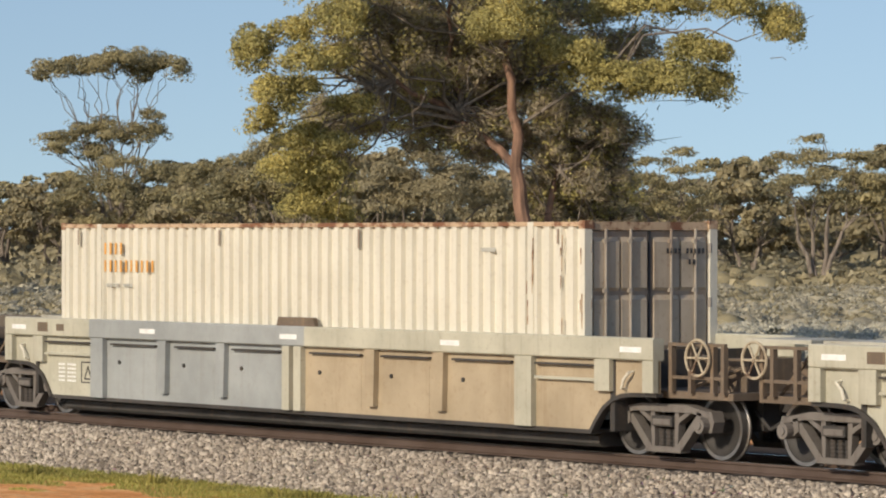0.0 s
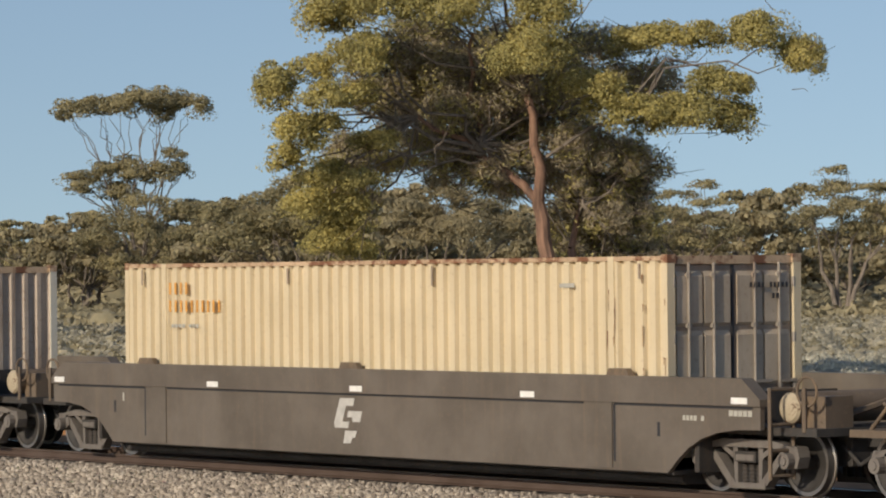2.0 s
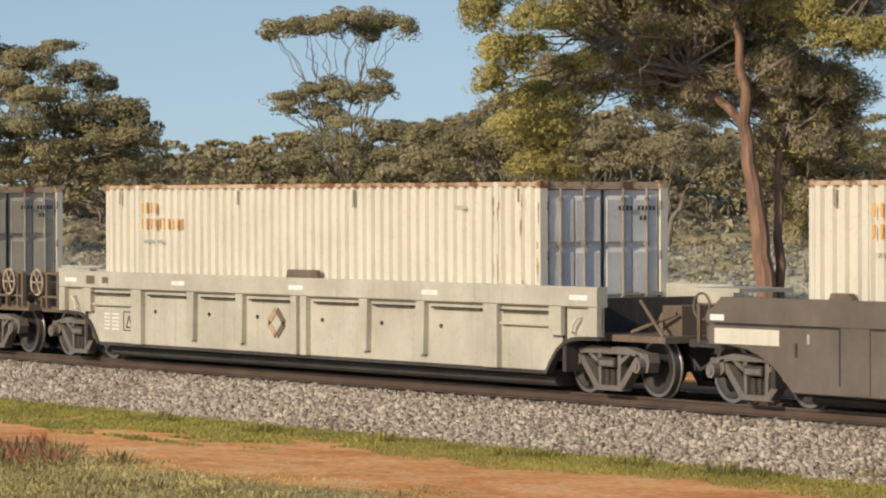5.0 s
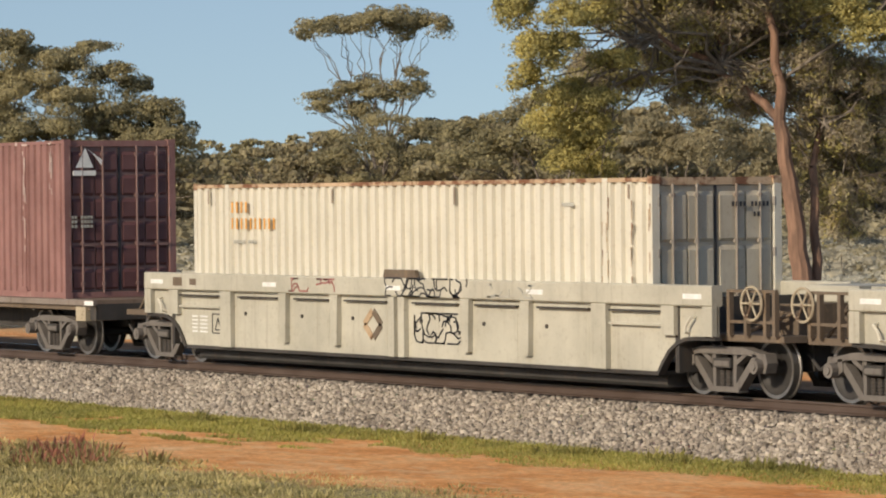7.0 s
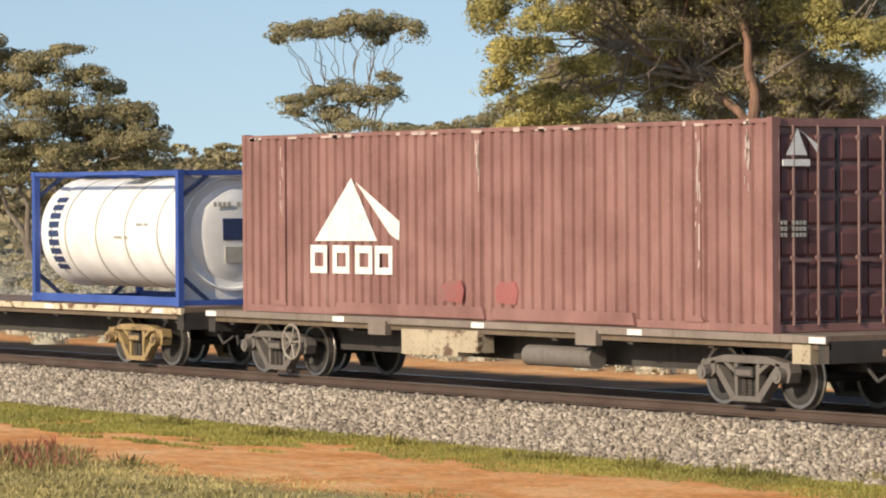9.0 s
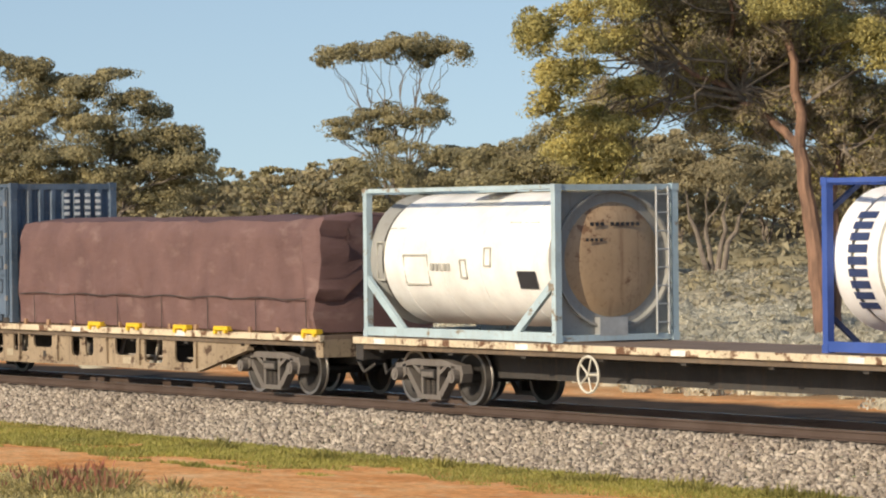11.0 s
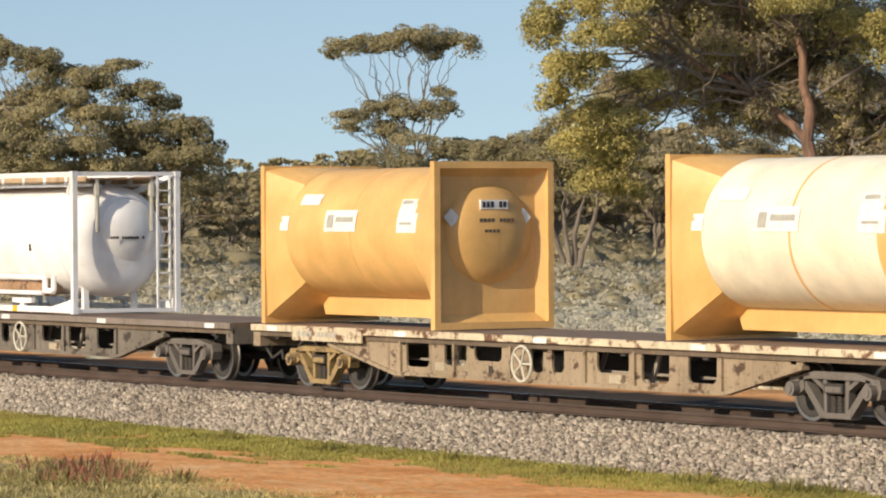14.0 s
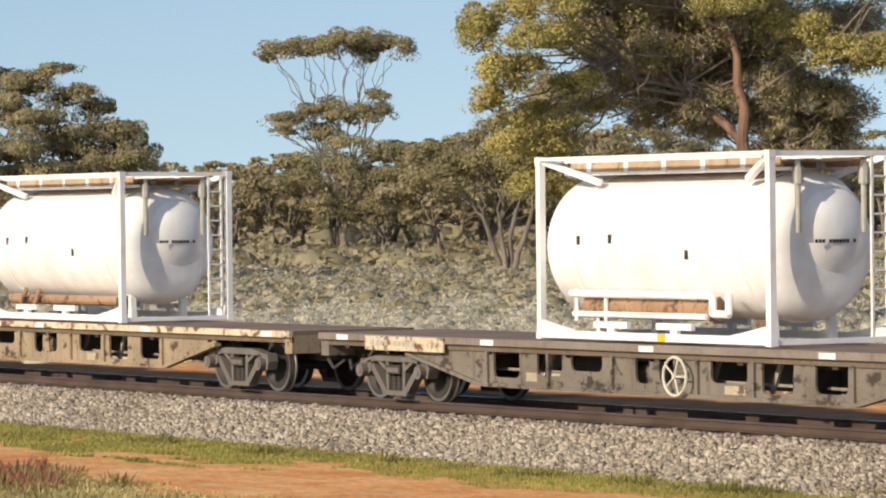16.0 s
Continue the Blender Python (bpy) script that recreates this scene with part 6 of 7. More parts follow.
def big_gum():
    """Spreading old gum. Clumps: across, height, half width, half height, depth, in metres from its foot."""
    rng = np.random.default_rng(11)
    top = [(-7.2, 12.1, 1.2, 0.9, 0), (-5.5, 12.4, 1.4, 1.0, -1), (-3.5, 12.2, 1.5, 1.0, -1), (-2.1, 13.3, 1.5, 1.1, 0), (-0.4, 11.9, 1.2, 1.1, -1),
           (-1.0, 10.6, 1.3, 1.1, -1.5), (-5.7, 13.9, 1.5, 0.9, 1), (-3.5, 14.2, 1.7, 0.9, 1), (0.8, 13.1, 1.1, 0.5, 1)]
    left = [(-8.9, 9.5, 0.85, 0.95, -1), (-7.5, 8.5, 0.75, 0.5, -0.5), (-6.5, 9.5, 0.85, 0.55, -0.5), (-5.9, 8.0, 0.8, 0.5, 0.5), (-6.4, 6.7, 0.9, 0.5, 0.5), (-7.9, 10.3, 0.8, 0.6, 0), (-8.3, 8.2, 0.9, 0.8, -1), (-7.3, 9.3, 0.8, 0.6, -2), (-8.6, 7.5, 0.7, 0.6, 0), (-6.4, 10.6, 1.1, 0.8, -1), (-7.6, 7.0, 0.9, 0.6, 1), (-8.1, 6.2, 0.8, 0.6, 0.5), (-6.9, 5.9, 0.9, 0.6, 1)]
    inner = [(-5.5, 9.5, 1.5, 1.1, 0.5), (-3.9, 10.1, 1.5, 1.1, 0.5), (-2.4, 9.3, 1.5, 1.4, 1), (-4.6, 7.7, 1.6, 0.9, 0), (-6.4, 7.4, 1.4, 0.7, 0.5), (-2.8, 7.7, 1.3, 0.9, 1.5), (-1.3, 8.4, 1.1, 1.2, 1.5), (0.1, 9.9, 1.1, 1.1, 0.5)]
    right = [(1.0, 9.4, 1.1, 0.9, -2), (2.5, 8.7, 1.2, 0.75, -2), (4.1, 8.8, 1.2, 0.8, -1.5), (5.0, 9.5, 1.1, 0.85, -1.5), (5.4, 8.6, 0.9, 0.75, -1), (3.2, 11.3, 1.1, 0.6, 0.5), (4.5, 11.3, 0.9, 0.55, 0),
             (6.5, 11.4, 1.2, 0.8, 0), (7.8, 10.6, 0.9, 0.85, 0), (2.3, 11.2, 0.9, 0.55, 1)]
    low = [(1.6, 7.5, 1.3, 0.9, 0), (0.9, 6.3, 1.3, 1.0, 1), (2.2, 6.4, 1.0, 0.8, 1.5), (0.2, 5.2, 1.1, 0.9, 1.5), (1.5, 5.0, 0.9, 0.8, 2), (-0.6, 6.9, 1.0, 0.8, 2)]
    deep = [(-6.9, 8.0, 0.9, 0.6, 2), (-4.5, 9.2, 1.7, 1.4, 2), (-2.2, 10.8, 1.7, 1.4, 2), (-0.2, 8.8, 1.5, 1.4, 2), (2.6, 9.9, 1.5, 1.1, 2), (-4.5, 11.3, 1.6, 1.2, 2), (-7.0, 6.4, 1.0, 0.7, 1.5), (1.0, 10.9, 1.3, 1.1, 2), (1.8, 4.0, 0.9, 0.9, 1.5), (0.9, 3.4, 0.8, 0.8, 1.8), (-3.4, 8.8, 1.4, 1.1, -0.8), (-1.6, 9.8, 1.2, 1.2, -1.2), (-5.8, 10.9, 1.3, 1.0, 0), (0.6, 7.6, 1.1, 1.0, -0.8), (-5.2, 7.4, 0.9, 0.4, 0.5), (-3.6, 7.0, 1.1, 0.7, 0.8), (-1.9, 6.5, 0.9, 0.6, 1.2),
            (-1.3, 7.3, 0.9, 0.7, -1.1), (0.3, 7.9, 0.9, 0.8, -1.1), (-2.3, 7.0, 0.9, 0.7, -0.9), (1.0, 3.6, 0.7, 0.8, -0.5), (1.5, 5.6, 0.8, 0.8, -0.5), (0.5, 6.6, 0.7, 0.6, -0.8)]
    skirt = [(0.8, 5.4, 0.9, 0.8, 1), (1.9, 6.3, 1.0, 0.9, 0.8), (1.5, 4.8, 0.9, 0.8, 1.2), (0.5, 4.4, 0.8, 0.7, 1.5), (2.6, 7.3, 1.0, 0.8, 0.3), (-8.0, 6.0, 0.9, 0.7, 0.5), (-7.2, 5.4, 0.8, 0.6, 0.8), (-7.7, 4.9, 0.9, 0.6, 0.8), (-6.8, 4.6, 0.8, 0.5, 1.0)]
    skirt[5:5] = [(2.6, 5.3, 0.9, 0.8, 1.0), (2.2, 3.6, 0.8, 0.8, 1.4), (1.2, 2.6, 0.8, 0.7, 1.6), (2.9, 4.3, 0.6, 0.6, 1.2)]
    t = thing("gum_tree", "large spreading gum tree with salmon-brown trunk and olive foliage", "tree", "trees beyond the track")
    g = Geo()
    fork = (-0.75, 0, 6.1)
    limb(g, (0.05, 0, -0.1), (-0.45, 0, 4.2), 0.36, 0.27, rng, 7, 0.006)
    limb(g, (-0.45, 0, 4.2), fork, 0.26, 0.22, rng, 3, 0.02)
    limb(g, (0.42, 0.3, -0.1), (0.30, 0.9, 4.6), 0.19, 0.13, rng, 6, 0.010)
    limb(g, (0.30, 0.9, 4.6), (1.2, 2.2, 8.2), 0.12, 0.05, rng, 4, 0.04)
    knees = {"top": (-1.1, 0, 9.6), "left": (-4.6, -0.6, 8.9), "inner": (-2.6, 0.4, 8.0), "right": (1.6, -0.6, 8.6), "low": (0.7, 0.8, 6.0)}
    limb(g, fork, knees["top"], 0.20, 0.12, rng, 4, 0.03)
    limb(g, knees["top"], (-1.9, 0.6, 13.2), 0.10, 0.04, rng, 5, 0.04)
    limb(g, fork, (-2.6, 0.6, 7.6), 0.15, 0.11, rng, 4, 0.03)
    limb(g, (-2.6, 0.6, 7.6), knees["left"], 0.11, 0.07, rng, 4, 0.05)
    g2, g3 = Geo(), Geo()
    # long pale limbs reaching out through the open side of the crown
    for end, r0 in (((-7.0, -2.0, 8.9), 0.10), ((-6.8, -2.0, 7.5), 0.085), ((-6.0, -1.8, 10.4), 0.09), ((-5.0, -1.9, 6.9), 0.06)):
        spine = limb(g2, (-2.6 + r0, 0.5, 7.0 + 8 * r0), end, r0 * 0.85, 0.025, rng, 6, 0.035)
        for k in (2, 3, 4, 5):
            tip = spine[k] + rng.normal(0, 0.5, 3) + (-0.6, -0.3, 0.35)
            limb(g2, spine[k], tip, 0.035, 0.012, rng, 3, 0.08)
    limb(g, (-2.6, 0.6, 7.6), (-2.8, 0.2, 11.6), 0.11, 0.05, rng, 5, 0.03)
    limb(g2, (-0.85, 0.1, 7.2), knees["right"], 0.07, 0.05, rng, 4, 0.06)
    leaves, brush = [], []
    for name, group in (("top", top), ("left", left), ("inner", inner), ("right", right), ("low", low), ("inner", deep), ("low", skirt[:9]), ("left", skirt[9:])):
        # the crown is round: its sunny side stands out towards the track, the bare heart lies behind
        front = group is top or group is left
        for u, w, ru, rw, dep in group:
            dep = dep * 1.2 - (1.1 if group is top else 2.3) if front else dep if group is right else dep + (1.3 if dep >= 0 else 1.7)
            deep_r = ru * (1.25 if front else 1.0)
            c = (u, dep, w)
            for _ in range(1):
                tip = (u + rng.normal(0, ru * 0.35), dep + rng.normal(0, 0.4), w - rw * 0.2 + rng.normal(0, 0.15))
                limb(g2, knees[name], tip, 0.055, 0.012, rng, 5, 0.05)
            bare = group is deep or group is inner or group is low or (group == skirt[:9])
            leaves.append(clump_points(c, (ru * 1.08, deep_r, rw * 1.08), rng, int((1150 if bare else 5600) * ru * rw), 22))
            # browner copy of the foliage, giving twigs and leaves the inner crown's shade
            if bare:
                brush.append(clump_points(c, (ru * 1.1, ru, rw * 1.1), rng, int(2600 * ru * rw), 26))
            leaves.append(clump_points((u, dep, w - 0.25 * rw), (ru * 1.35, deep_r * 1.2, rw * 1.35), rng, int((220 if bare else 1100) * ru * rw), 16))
            # the inner crown is mostly bare twigs, its shade put into their dark bark
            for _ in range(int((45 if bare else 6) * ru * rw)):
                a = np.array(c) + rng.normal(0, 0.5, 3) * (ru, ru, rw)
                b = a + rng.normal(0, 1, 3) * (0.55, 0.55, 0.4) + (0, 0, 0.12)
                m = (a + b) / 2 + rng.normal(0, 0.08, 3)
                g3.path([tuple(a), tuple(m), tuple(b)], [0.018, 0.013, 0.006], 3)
    part("trunk", g, M["bark"], t, "salmon-brown trunk and limbs", True)
    part("branch_wood", g2, M["bark_grey"], t, "thin pale grey branches", True)
    tagged(part("twig_wood", g3, M["twigs"], t, "tangled bare twigs inside the crown, browned dark for its shade"), "tangled bare twigs inside the crown, browned dark for its shade", kind="stuff")
    v, f = leaf_quads(np.concatenate(leaves), 0.125, rng, 0.55, 0.42)
    ob = new("crown", raw_mesh("crown", v, f, M["gum_leaf"], 4))
    ob.parent = t
    tagged(ob, "hanging olive-green gum leaves")
    v, f = leaf_quads(np.concatenate(brush), 0.24, rng, 0.8, 0.16)
    ob = new("twig_brush", raw_mesh("twig_brush", v, f, M["brush"], 4))
    ob.parent = t
    tagged(ob, "dense brown-grey twigs and leaves with the inner crown's shade in their colour", kind="stuff")
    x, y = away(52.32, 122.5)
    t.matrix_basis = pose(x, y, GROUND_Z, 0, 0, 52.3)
    return t


def mallee(seed, label, trunk_h, height, spread, tiers, leaf="mallee_leaf", stems=3, leaf_size=0.34, density=1.0, bark="bark_grey", full=0.0):
    """Many-stemmed gum with leaves in flat-bottomed tiers at the ends of its limbs.
    tiers: (height share, spread share, clumps, clump half width, clump half height)."""
    rng = np.random.default_rng(seed)
    t = thing("mallee_tree", label, "tree", "trees beyond the track")
    g = Geo()
    feet = []
    for k in range(stems):
        a = rng.uniform(0, 6.28)
        foot = (0.25 * math.cos(a), 0.25 * math.sin(a), -0.1)
        knee = (spread * 0.22 * math.cos(a), spread * 0.22 * math.sin(a), trunk_h * rng.uniform(0.85, 1.1))
        limb(g, foot, knee, 0.035 * height ** 0.8, 0.02 * height ** 0.8, rng, 4, 0.04)
        feet.append(np.array(knee))
    leaves = []
    for hs, ss, n, rw, rh in tiers:
        for k in range(n):
            a = 2 * math.pi * (k + rng.uniform(-0.25, 0.25)) / n
            d = spread * ss * math.sqrt(rng.uniform(0.25, 1.0)) if n > 1 else 0.0
            c = np.array((d * math.cos(a), d * math.sin(a), height * (hs + rng.normal(0, 0.025))))
            q = min(feet, key=lambda p: np.linalg.norm(p[:2] - c[:2] * 0.4))
            for _ in range(1):
                limb(g, q, c - (rng.normal(0, rw * 0.4), rng.normal(0, rw * 0.4), rh * 0.5), 0.011 * height ** 0.8, 0.018, rng, 3, 0.05)
            w = rw * rng.uniform(0.8, 1.2)
            leaves.append(clump_points(c, (w, w, rh * rng.uniform(0.8, 1.2)), rng, int(140 * density * w * max(rh, 0.5)), 8))
    part("trunk", g, M[bark], t, "slender grey-brown stems", True)
    v, f = leaf_quads(np.concatenate(leaves), leaf_size, rng, 0.5, 0.5)
    ob = new("crown", raw_mesh("crown", v, f, M[leaf], 4))
    ob.parent = t
    tagged(ob, "olive-grey leaf clumps")
    return t


def stand(t, az, d, turn=0.0, s=1.0):
    x, y = away(az, d)
    t.matrix_basis = pose(x, y, GROUND_Z, 0, 0, turn) @ Matrix.Diagonal((s, s, s, 1))


def shaped_tree(name, label, az, d, clumps, stems, knee, leaf, leaf_size, seed, density=1.0, bark="bark_grey", girth=0.22):
    """A tree with its crown laid out clump by clump: across, height, half width, half height, depth."""
    rng = np.random.default_rng(seed)
    t = thing(name, label, "tree", "trees beyond the track")
    g = Geo()
    knees = []
    for k in range(stems):
        o = (k - (stems - 1) / 2) * 0.5
        kn = (knee[0] + o * 2.2, rng.normal(0, 0.4), knee[1] * rng.uniform(0.85, 1.1))
        limb(g, (o * 0.5, 0, -0.1), kn, girth, girth * 0.6, rng, 4, 0.03)
        knees.append(np.array(kn))
    leaves = []
    for u, w, ru, rw, dep in clumps:
        c = np.array((u, dep, w))
        q = min(knees, key=lambda p: abs(p[0] - u * 0.6))
        mid = q + (c - q) * 0.55 + (rng.normal(0, 0.3), rng.normal(0, 0.3), 0.2)
        limb(g, q, mid, girth * 0.36, girth * 0.22, rng, 4, 0.05)
        for _ in range(3):
            limb(g, mid, c + (rng.normal(0, ru * 0.4), rng.normal(0, ru * 0.4), -rw * 0.4), girth * 0.2, 0.02, rng, 4, 0.06)
        k = density / leaf_size ** 2
        leaves.append(clump_points(c, (ru, ru, rw), rng, int(30 * k * ru * max(rw, 0.45)), 12))
        leaves.append(clump_points(c - (0, 0, 0.2 * rw), (ru * 1.2, ru * 1.15, rw * 1.25), rng, int(7 * k * ru * max(rw, 0.45)), 9))
    part("trunk", g, M[bark], t, "slender grey-brown stems and limbs", True)
    v, f = leaf_quads(np.concatenate(leaves), leaf_size, rng, 0.5, 0.5)
    ob = new("crown", raw_mesh("crown", v, f, M[leaf], 4))
    ob.parent = t
    tagged(ob, "olive-grey leaf clumps")
    x, y = away(az, d)
    t.matrix_basis = pose(x, y, GROUND_Z, 0, 0, az)
    return t


def build_trees():
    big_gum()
    shaped_tree("mallee_tree", "tall slender mallee with flat umbrella crown over a lower tier", 58.75, 345, [(-5.4, 18.75, 2.3, 1.3, -1.1), (-3.3, 19.35, 2.3, 1.3, 2.1), (-1.2, 19.45, 2.07, 1.3, 1.7), (0.8, 19.65, 2.64, 1.52, -1.5), (3, 19.65, 2.3, 1.52, 0), (5.4, 19.15, 2.3, 1.3, -0.2), (2.6, 18.45, 1.61, 1.19, 0), (-4.7, 12.5, 2.2, 1.05, 0), (-2.6, 13.4, 2.2, 1.14, 0.9), (-0.5, 14, 2.2, 1.05, 1.8), (0.5, 12.9, 2.2, 1.14, 0), (2.3, 13.1, 1.87, 1.14, -1.2), (3.6, 14.9, 1.32, 0.77, 0), (4.1, 13.5, 1.32, 1.05, 0), (-1.2, 11.6, 2.64, 1.14, 1.5), (-5.1, 11.6, 1.54, 0.57, 0)], 3, (0.0, 8.6), "mallee_leaf", 0.26, 21, 1.5, girth=0.24)
    shaped_tree("mallee_tree", "broad olive mallee tree with layered rounded crown", 63.4, 235, [(-6.6, 14.1, 2.04, 1.08, 1.0), (-5.4, 13.6, 1.92, 1.2, 0.0), (-3.3, 12.7, 2.04, 1.56, 0.0), (1.6, 13.1, 1.8, 0.6, 0.0), (-0.3, 11.7, 2.52, 1.56, -1.0), (3.0, 11.4, 1.8, 0.96, 0.0), (4.3, 10.5, 1.56, 0.96, 1.0), (-2.4, 10.5, 2.88, 1.56, 0.0), (1.0, 9.7, 2.88, 1.32, -1.0), (4.8, 9.0, 1.92, 1.2, 0.0), (6.6, 8.4, 1.56, 1.56, 0.0), (-4.9, 8.8, 2.88, 1.2, 0.0), (-1.4, 8.0, 3.36, 1.32, -1.0), (3.1, 7.8, 2.88, 1.08, 0.0), (6.0, 7.3, 2.16, 1.08, -1.0), (-6.3, 7.5, 2.52, 1.2, 1.0), (-3.5, 6.5, 3.36, 1.2, 0.0), (1.4, 6.5, 3.36, 1.2, 0.0), (-1.5, 12.6, 1.7, 0.8, 1.5), (2.2, 8.8, 2.2, 1.0, 2.0), (-3.8, 11.2, 1.8, 1.0, 1.5), (-7.6, 9.6, 1.8, 1.0, 1.0), (-7.2, 6.4, 2.2, 1.0, 0.5), (5.6, 6.2, 2.2, 1.0, 1.0), (-1.0, 5.4, 3.0, 0.9, 0.5), (4.2, 5.2, 2.4, 0.9, 0.0)], 5, (0.0, 4.6), "mallee_leaf", 0.20, 33, 1.9)
    shaped_tree("mallee_tree", "open mallee tree with stacked flat tiers", 50.45, 285, [(1.1, 10.3, 1.4, 0.5, 0.0), (-0.7, 9.5, 1.9, 0.6, 1.0), (2.1, 8.8, 1.9, 0.6, -1.0), (-1.5, 8.1, 2.3, 0.8, 0.0), (1.1, 7.4, 2.5, 0.8, 0.0), (-2.2, 6.3, 2.5, 1.1, 0.0), (0.6, 5.9, 2.5, 1.1, 1.0), (3.4, 6.7, 1.7, 0.8, 0.0)], 3, (0.0, 5.0), "mallee_leaf", 0.22, 34, 1.1)
    shaped_tree("mallee_tree", "spreading mallee tree with a high topknot", 48.1, 285, [(-0.6, 11.2, 1.5, 0.5, 0.0), (-2.7, 9.6, 1.9, 0.8, 0.0), (0.0, 9.9, 2.5, 0.8, 1.0), (3.4, 9.8, 2.1, 0.8, 0.0), (1.1, 8.4, 3.0, 1.2, 0.0), (-1.8, 7.8, 2.8, 1.2, -1.0), (4.2, 8.0, 2.5, 1.2, 0.0), (0.4, 6.7, 3.8, 1.1, 1.0), (5.1, 6.3, 2.5, 1.2, 0.0)], 4, (0.0, 5.0), "mallee_leaf", 0.22, 35, 1.1)
    shaped_tree("mallee_tree", "dense bushy mallee tree beside the large gum", 56.2, 255, [(-2.7, 9.0, 1.7, 0.8, 0.0), (0.0, 9.8, 2.0, 1.1, 0.0), (2.3, 8.9, 2.3, 1.3, -1.0), (-0.8, 7.8, 2.7, 1.5, -1.0), (3.8, 7.9, 1.5, 1.4, 0.0), (-2.7, 6.9, 2.3, 1.5, 0.0), (1.5, 6.7, 3.0, 1.5, -1.0), (-5.7, 8.0, 2.3, 1.0, 1.0), (-4.9, 6.3, 2.7, 1.4, 0.0)], 4, (0.0, 4.0), "mallee_leaf", 0.21, 36, 1.6)
    shaped_tree("mallee_tree", "low dense mallee tree behind the large gum", 53.95, 250, [(-0.8, 8.9, 2.3, 0.9, 0.0), (-2.3, 7.8, 2.3, 1.1, 0.0), (1.5, 7.8, 2.7, 1.3, 0.0), (0.0, 6.5, 3.4, 1.5, -1.0), (3.4, 6.7, 2.3, 1.3, 0.0)], 4, (0.0, 4.0), "far_leaf", 0.21, 37, 1.6)
    shaped_tree("mallee_tree", "single-stemmed mallee tree in front of the tree belt", 58.65, 318, [(-2.6, 8.8, 2.5, 1.1, 0.0), (0.4, 10.0, 2.5, 1.1, 0.0), (3.4, 9.1, 2.5, 1.3, 0.0), (-3.6, 6.9, 2.2, 1.5, -1.0), (-0.1, 7.6, 3.0, 1.7, -1.0), (3.9, 6.6, 2.8, 1.7, 0.0), (-1.6, 4.6, 2.8, 1.4, 0.0), (2.4, 4.4, 2.8, 1.4, -1.0), (5.4, 3.9, 2.0, 1.2, 0.0)], 1, (-0.2, 4.4), "mallee_leaf", 0.24, 38, 1.1, girth=0.34)
    kinds = [
        mallee(51, "olive-grey mallee tree with rounded crown", 3.2, 9.0, 5.0, [(0.92, 0.4, 4, 1.5, 0.8), (0.76, 0.8, 8, 1.6, 0.9), (0.58, 1.0, 9, 1.5, 0.9), (0.42, 0.8, 6, 1.3, 0.8)], "far_leaf", 4, 0.54, 1.1),
        mallee(52, "tall grey-green mallee tree with open tiers", 4.5, 10.5, 5.2, [(0.95, 0.5, 5, 1.4, 0.55), (0.80, 0.85, 7, 1.3, 0.6), (0.62, 0.9, 7, 1.4, 0.7)], "mallee_leaf", 4, 0.54, 1.1),
        mallee(53, "low wide mallee with dense dull crown", 2.2, 7.2, 5.6, [(0.90, 0.5, 5, 1.6, 0.8), (0.70, 0.9, 9, 1.7, 0.9), (0.48, 1.0, 10, 1.6, 0.9)], "far_leaf", 5, 0.54, 1.1),
        mallee(54, "slender mallee with bare pale stems", 4.2, 8.6, 3.8, [(0.92, 0.6, 5, 1.2, 0.6), (0.76, 0.9, 6, 1.2, 0.6)], "far_leaf", 5, 0.54, 1.1),
    ]
    rng = np.random.default_rng(77)
    stand(kinds[0], 54.9, 300, 20, 1.15)
    stand(kinds[1], 46.4, 285, 80, 1.0)
    stand(kinds[2], 57.5, 350, 5, 1.45)
    stand(kinds[3], 60.4, 345, 50, 1.0)
    # trees that stand out, then the rest of the belt
    for az, d, k, s in ((57.1, 300, 0, 1.05), (55.2, 330, 2, 1.5), (49.2, 330, 0, 1.15), (51.3, 340, 2, 1.35), (52.3, 330, 0, 1.1), (59.6, 340, 0, 1.0), (60.7, 420, 2, 1.1), (61.3, 400, 0, 0.9),
                        (64.9, 260, 0, 1.25), (66.2, 250, 1, 1.1), (46.9, 310, 0, 1.2), (56.6, 320, 2, 1.4), (58.0, 360, 0, 1.15), (62.3, 330, 2, 1.3)):
        stand(copy_thing(kinds[k], pose(0, 0, 0)), az, d, rng.uniform(0, 360), s)
    for row, (d0, s0) in enumerate(((350, 0.95), (395, 1.08), (450, 1.2))):
        for az in np.arange(41 + row * 0.4, 73, 1.2):
            low = 0.82 if az > 60 else 1.0
            stand(copy_thing(kinds[int(rng.integers(0, 4))], pose(0, 0, 0)), az + rng.normal(0, 0.3), d0 + rng.uniform(-18, 18), rng.uniform(0, 360), low * s0 * rng.uniform(0.8, 1.1))


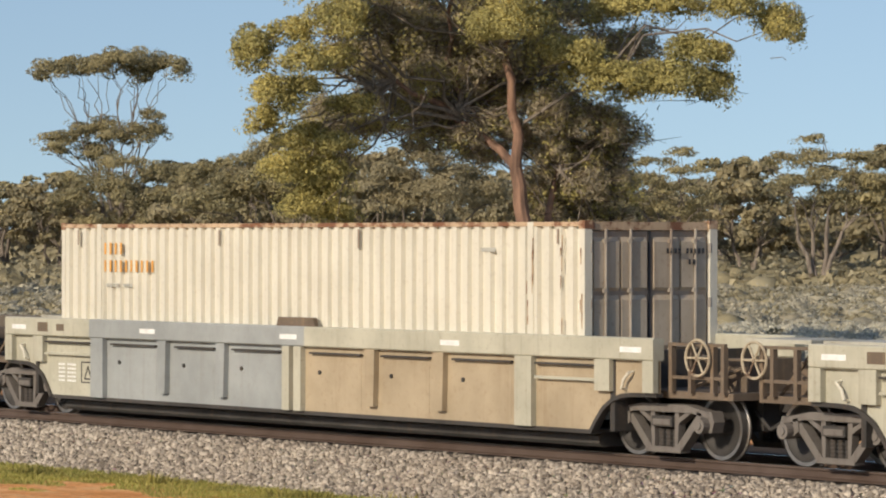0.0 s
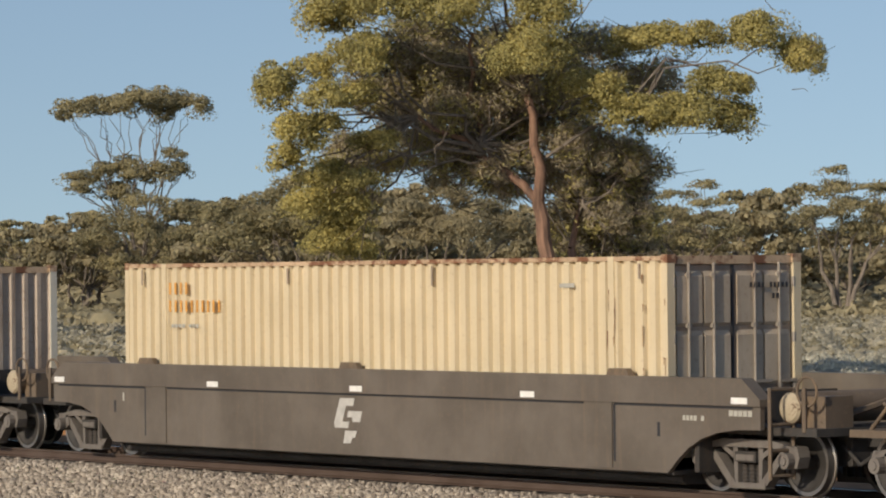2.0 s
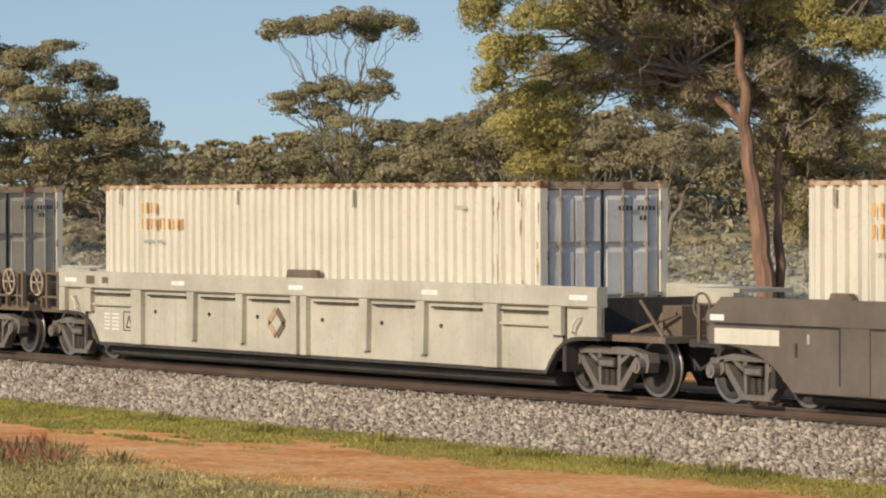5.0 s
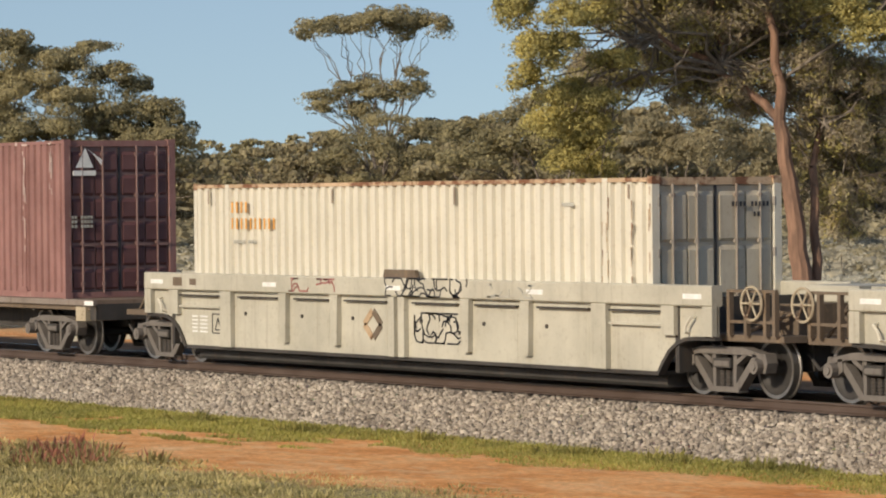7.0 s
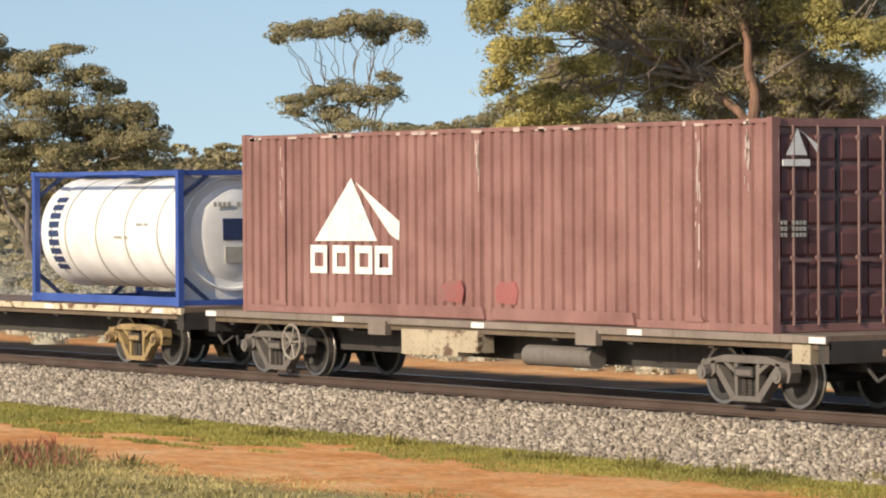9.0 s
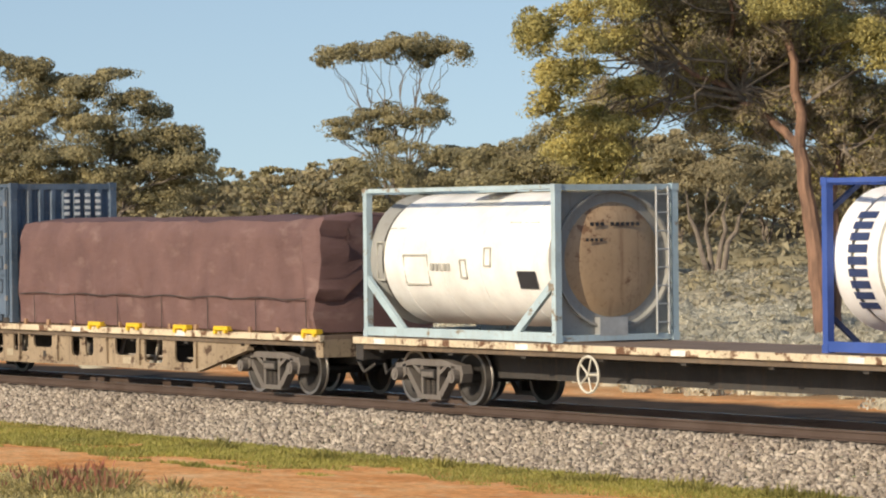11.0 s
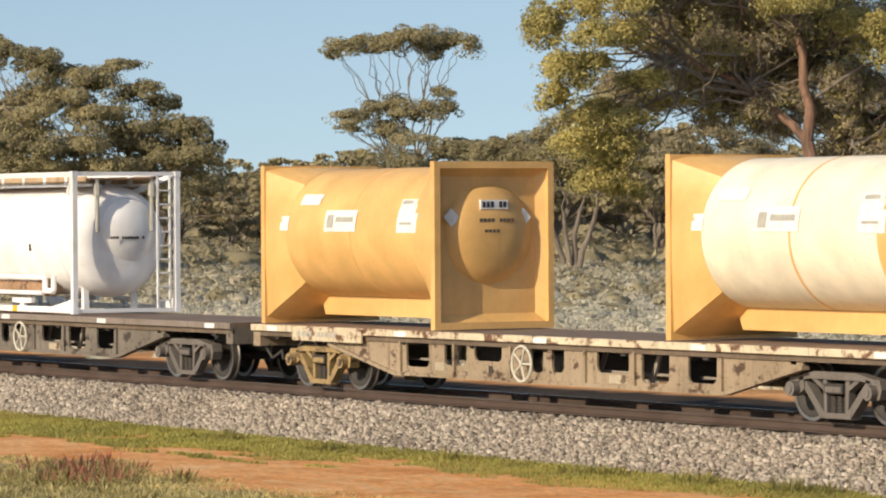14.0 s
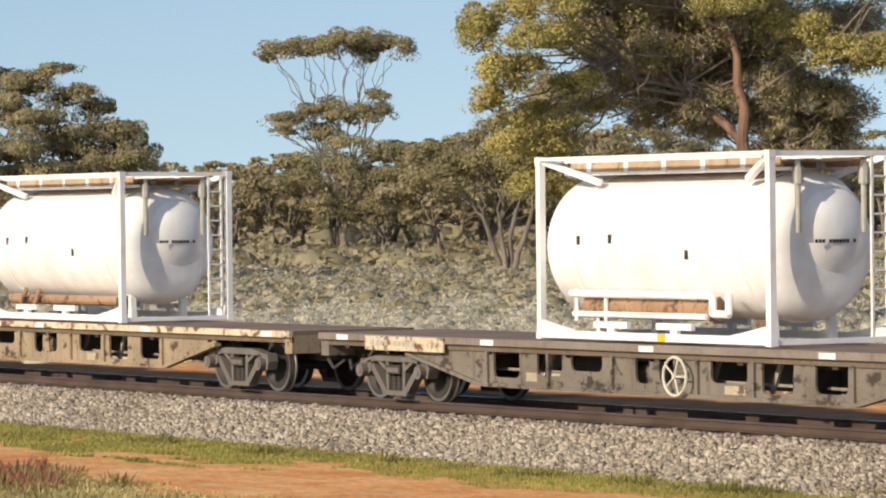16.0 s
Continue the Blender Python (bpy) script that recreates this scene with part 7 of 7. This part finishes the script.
def shrubs(name, label, n, d0, d1, az0, az1, size, leaves, leaf, mat, seed, squat=0.85):
    """Ground-covering bushes, one mesh: each a low lumpy heart with small leaves over five lobes."""
    rng = np.random.default_rng(seed)
    d = np.sqrt(rng.uniform(d0 ** 2, d1 ** 2, n))
    az = np.radians(rng.uniform(az0, az1, n))
    x, y = -np.sin(az) * d, np.cos(az) * d
    ok = y > TRACK_Y + 14.5 + rng.normal(0, 1.5, n)
    x, y = x[ok], y[ok]
    n = len(x)
    r = size * rng.uniform(0.5, 1.4, n)
    foot = np.stack([x, y, np.full(n, GROUND_Z)], -1)
    # heart of the bush
    a = np.arange(8) * np.pi / 4
    unit = np.concatenate([np.stack([0.56 * np.cos(a), 0.56 * np.sin(a), 0 * a - 0.05], -1),
                           np.stack([0.46 * np.cos(a + 0.4), 0.46 * np.sin(a + 0.4), 0 * a + 0.36], -1), [[0, 0, 0.52]]])
    heart = unit[None] * (1 + rng.uniform(-0.3, 0.25, (n, 17, 1))) * r[:, None, None] * (1, 1, squat)
    heart = (heart + foot[:, None]).reshape(-1, 3)
    k = np.arange(8)
    tri = np.concatenate([np.stack([k, (k + 1) % 8, k + 8], -1), np.stack([(k + 1) % 8, (k + 1) % 8 + 8, k + 8], -1),
                          np.stack([k + 8, (k + 1) % 8 + 8, 0 * k + 16], -1)])
    hf = (np.arange(n)[:, None, None] * 17 + tri[None]).reshape(-1, 3)
    # leaves over the lobes
    lob = rng.normal(0, 1, (n, 5, 3))
    lob /= np.linalg.norm(lob, axis=2, keepdims=True)
    lob[..., 2] = np.abs(lob[..., 2]) * 0.8
    lob *= rng.uniform(0.35, 0.7, (n, 5, 1))
    pick = rng.integers(0, 5, (n, leaves))
    u = rng.normal(0, 1, (n, leaves, 3))
    u /= np.linalg.norm(u, axis=2, keepdims=True)
    p = np.take_along_axis(lob, pick[..., None].repeat(3, 2), 1) + u * 0.42 * rng.uniform(0.75, 1.05, (n, leaves, 1))
    p[..., 2] = np.abs(p[..., 2]) * squat
    p = (p * r[:, None, None] + foot[:, None]).reshape(-1, 3)
    u = u.reshape(-1, 3) + (0, 0, 0.3) + rng.normal(0, 0.35, (n * leaves, 3))
    u /= np.linalg.norm(u, axis=1, keepdims=True)
    e = np.cross(u, rng.normal(0, 1, u.shape))
    e /= np.linalg.norm(e, axis=1, keepdims=True)
    w = np.cross(u, e)
    ln = (leaf * rng.uniform(0.6, 1.4, len(p)))[:, None]
    lv = np.stack([p - e * ln * 0.5 - w * ln * 0.3, p - e * ln * 0.5 + w * ln * 0.3, p + e * ln * 0.6], 1).reshape(-1, 3)
    lf = np.arange(len(lv)).reshape(-1, 3) + len(heart)
    me = raw_mesh(name, np.concatenate([heart, lv]), np.concatenate([hf, lf]), M[mat], 3)
    tagged(new(name, me), label, "shrubs", kind="stuff")


def blades(name, label, pts, height, width, mat, seed, category="grass"):
    rng = np.random.default_rng(seed)
    n = len(pts)
    a = rng.uniform(0, 2 * np.pi, n)
    h = height * rng.uniform(0.4, 1.3, n)
    lean = rng.normal(0, 0.35, (n, 2)) * h[:, None]
    side = np.stack([np.cos(a), np.sin(a), 0 * a], -1) * (width * rng.uniform(0.6, 1.4, n))[:, None] / 2
    tip = pts + np.stack([lean[:, 0], lean[:, 1], h], -1)
    v = np.stack([pts - side, pts + side, tip], 1).reshape(-1, 3)
    f = np.arange(3 * n).reshape(n, 3)
    tagged(new(name, raw_mesh(name, v, f, M[mat], 3)), label, category, kind="stuff")


def patchy(n, x0, x1, y0, y1, seed, edge, bare):
    """Ground points gathered in ragged patches that thin out away from the line y = edge."""
    rng = np.random.default_rng(seed)
    p = np.stack([rng.uniform(x0, x1, n), rng.uniform(y0, y1, n), np.full(n, GROUND_Z - 0.01)], -1)

    def keep(q):
        f = noise.noise(Vector((q[0] * 0.33, q[1] * 0.8, seed))) + 0.6 * noise.noise(Vector((q[0] * 1.3, q[1] * 2.2, seed + 9)))
        return f > bare(q[0], q[1] - edge)

    return p[np.array([keep(q) for q in p])]


def tufts(centres, count, radius, height, rng):
    """Blade feet crowded round each centre, and the height of each tuft."""
    n = len(centres)
    h = np.repeat(height * rng.uniform(0.5, 1.6, n), count)
    off = rng.normal(0, 1, (n, count, 2)) * (radius * rng.uniform(0.5, 1.5, n))[:, None, None]
    p = np.repeat(centres, count, 0)
    p[:, :2] += off.reshape(-1, 2)
    return p, h, off.reshape(-1, 2)


def tuft_grass(name, label, centres, count, radius, height, width, mat, seed, category="grass"):
    """Low mounds of blades that lean outwards from their tuft."""
    rng = np.random.default_rng(seed)
    p, h, off = tufts(centres, count, radius, height, rng)
    n = len(p)
    h = h * rng.uniform(0.5, 1.2, n) * np.exp(-(off ** 2).sum(1) / (3.2 * radius ** 2))
    a = rng.uniform(0, 2 * np.pi, n)
    side = np.stack([np.cos(a), np.sin(a), 0 * a], -1) * (width * rng.uniform(0.6, 1.4, n))[:, None] / 2
    lean = off * 0.5 + rng.normal(0, 0.3, (n, 2)) * h[:, None]
    tip = p + np.stack([lean[:, 0], lean[:, 1], h], -1)
    v = np.stack([p - side, p + side, tip], 1).reshape(-1, 3)
    tagged(new(name, raw_mesh(name, v, np.arange(3 * n).reshape(n, 3), M[mat], 3)), label, category, kind="stuff")


def build_cover():
    shrubs("saltbush", "silver-grey saltbush covering the plain", 3700, 62, 160, 45, 67, 0.62, 210, 0.115, "saltbush", 3)
    shrubs("saltbush_far", "pale saltbush and scrub far across the plain", 3600, 160, 345, 44, 68, 0.85, 78, 0.23, "pale_scrub", 4)
    shrubs("scrub", "olive scrub bushes among the saltbush", 1000, 135, 345, 44, 68, 1.0, 100, 0.24, "olive_bush", 6)
    shrubs("undergrowth", "dull olive undergrowth below the trees", 2900, 275, 450, 41, 72, 2.5, 70, 0.66, "olive_bush", 8)
    shrubs("thicket", "tall dull thicket behind the tree belt", 800, 400, 475, 41, 72, 6.6, 110, 1.4, "olive_bush", 18)
    # low green mat along the ballast foot, ragged towards the vehicle track
    a = patchy(190000, -80, -30, 28.4, 32.4, 12, 31.2, lambda x, e: -0.8 + (0.34 if x < -56 else 0.34 + (x + 56) * 0.016) * max(0.0, -e) + 0.9 * max(0.0, e - 0.3))
    blades("verge_grass", "green grass along the ballast foot", a, 0.06, 0.035, "grass", 1)
    b = patchy(3400, -78, -30, 30.2, 32.6, 13, 31.5, lambda x, e: -0.15 + 0.7 * abs(e))
    tuft_grass("verge_tufts", "dark green weed tufts at the ballast foot", b, 34, 0.17, 0.06, 0.035, "weed", 4, "weeds")
    # foreground meadow
    c = patchy(90000, -66, -24, 16.0, 26.6, 14, 25.2, lambda x, e: -0.75 + 0.55 * max(0.0, e))
    blades("meadow_grass", "dry and green grass beside the vehicle track", c, 0.055, 0.035, "dry_grass", 2)
    d = patchy(4200, -66, -24, 16.0, 26.6, 15, 25.0, lambda x, e: -0.2 + 0.5 * max(0.0, e))
    tuft_grass("meadow_tufts", "olive grass tufts beside the vehicle track", d, 30, 0.15, 0.08, 0.04, "olive_tuft", 3)
    e = patchy(4200, -66, -24, 16.0, 26.3, 19, 25.0, lambda x, e: -0.05 + 0.4 * max(0.0, e))
    tuft_grass("dry_tufts", "straw-coloured dry tufts in the grass", e, 26, 0.14, 0.10, 0.04, "dry_grass", 7)
    rng = np.random.default_rng(9)
    clump = []
    for x, y in ((-50.2, 31.5), (-41.5, 31.6), (-53.5, 31.0), (-39.3, 32.3), (-46.0, 31.3), (-44.0, 31.4), (-57.5, 31.3), (-37.8, 31.9), (-36.4, 31.6)):
        clump.append(np.stack([rng.normal(x, 0.28, 9), rng.normal(y, 0.16, 9), np.full(9, GROUND_Z)], -1))
    tuft_grass("weed_tufts", "taller green weeds at the ballast foot", np.concatenate(clump), 46, 0.14, 0.15, 0.04, "weed", 5, "weeds")
    red = np.concatenate([np.stack([rng.normal(x, 0.55, 16), rng.normal(y, 0.35, 16), np.full(16, GROUND_Z)], -1)
                          for x, y in ((-49.6, 25.1), (-51.2, 25.6), (-48.6, 24.4), (-52.4, 26.0), (-50.2, 24.6))])
    tuft_grass("dock_bushes", "olive-green dock bushes in the grass", red, 44, 0.18, 0.15, 0.05, "olive_tuft", 8, "weeds")
    stalk = np.repeat(red[::2], 7, 0) + np.concatenate([rng.normal(0, 0.14, (len(red[::2]) * 7, 2)), np.full((len(red[::2]) * 7, 1), 0.08)], 1)
    blades("dock_seed", "rusty red dock seed stalks above the grass", stalk, 0.15, 0.04, "red_weed", 6, "weeds")


build_ground()
build_track()
TRAIN = build_train()
build_trees()
build_cover()
build_sleepers()


# ---------------------------------------------------------------- what moves
def motions():
    times = [k * 0.5 for k in range(33)]
    for ob, s, z in TRAIN:
        walk(ob, [(t, pose(s + rolled(t), TRACK_Y, z)) for t in times])
    steps = [k / FPS for k in range(16 * FPS + 1)]
    spin = {e: [(t, pose(e * BOGIE_BASE, 0, 0.46, 0, math.degrees(rolled(t) / 0.46), 0)) for t in steps] for e in (-1, 1)}
    for wheel, e in WHEELSETS:
        walk(wheel, spin[e])


motions()
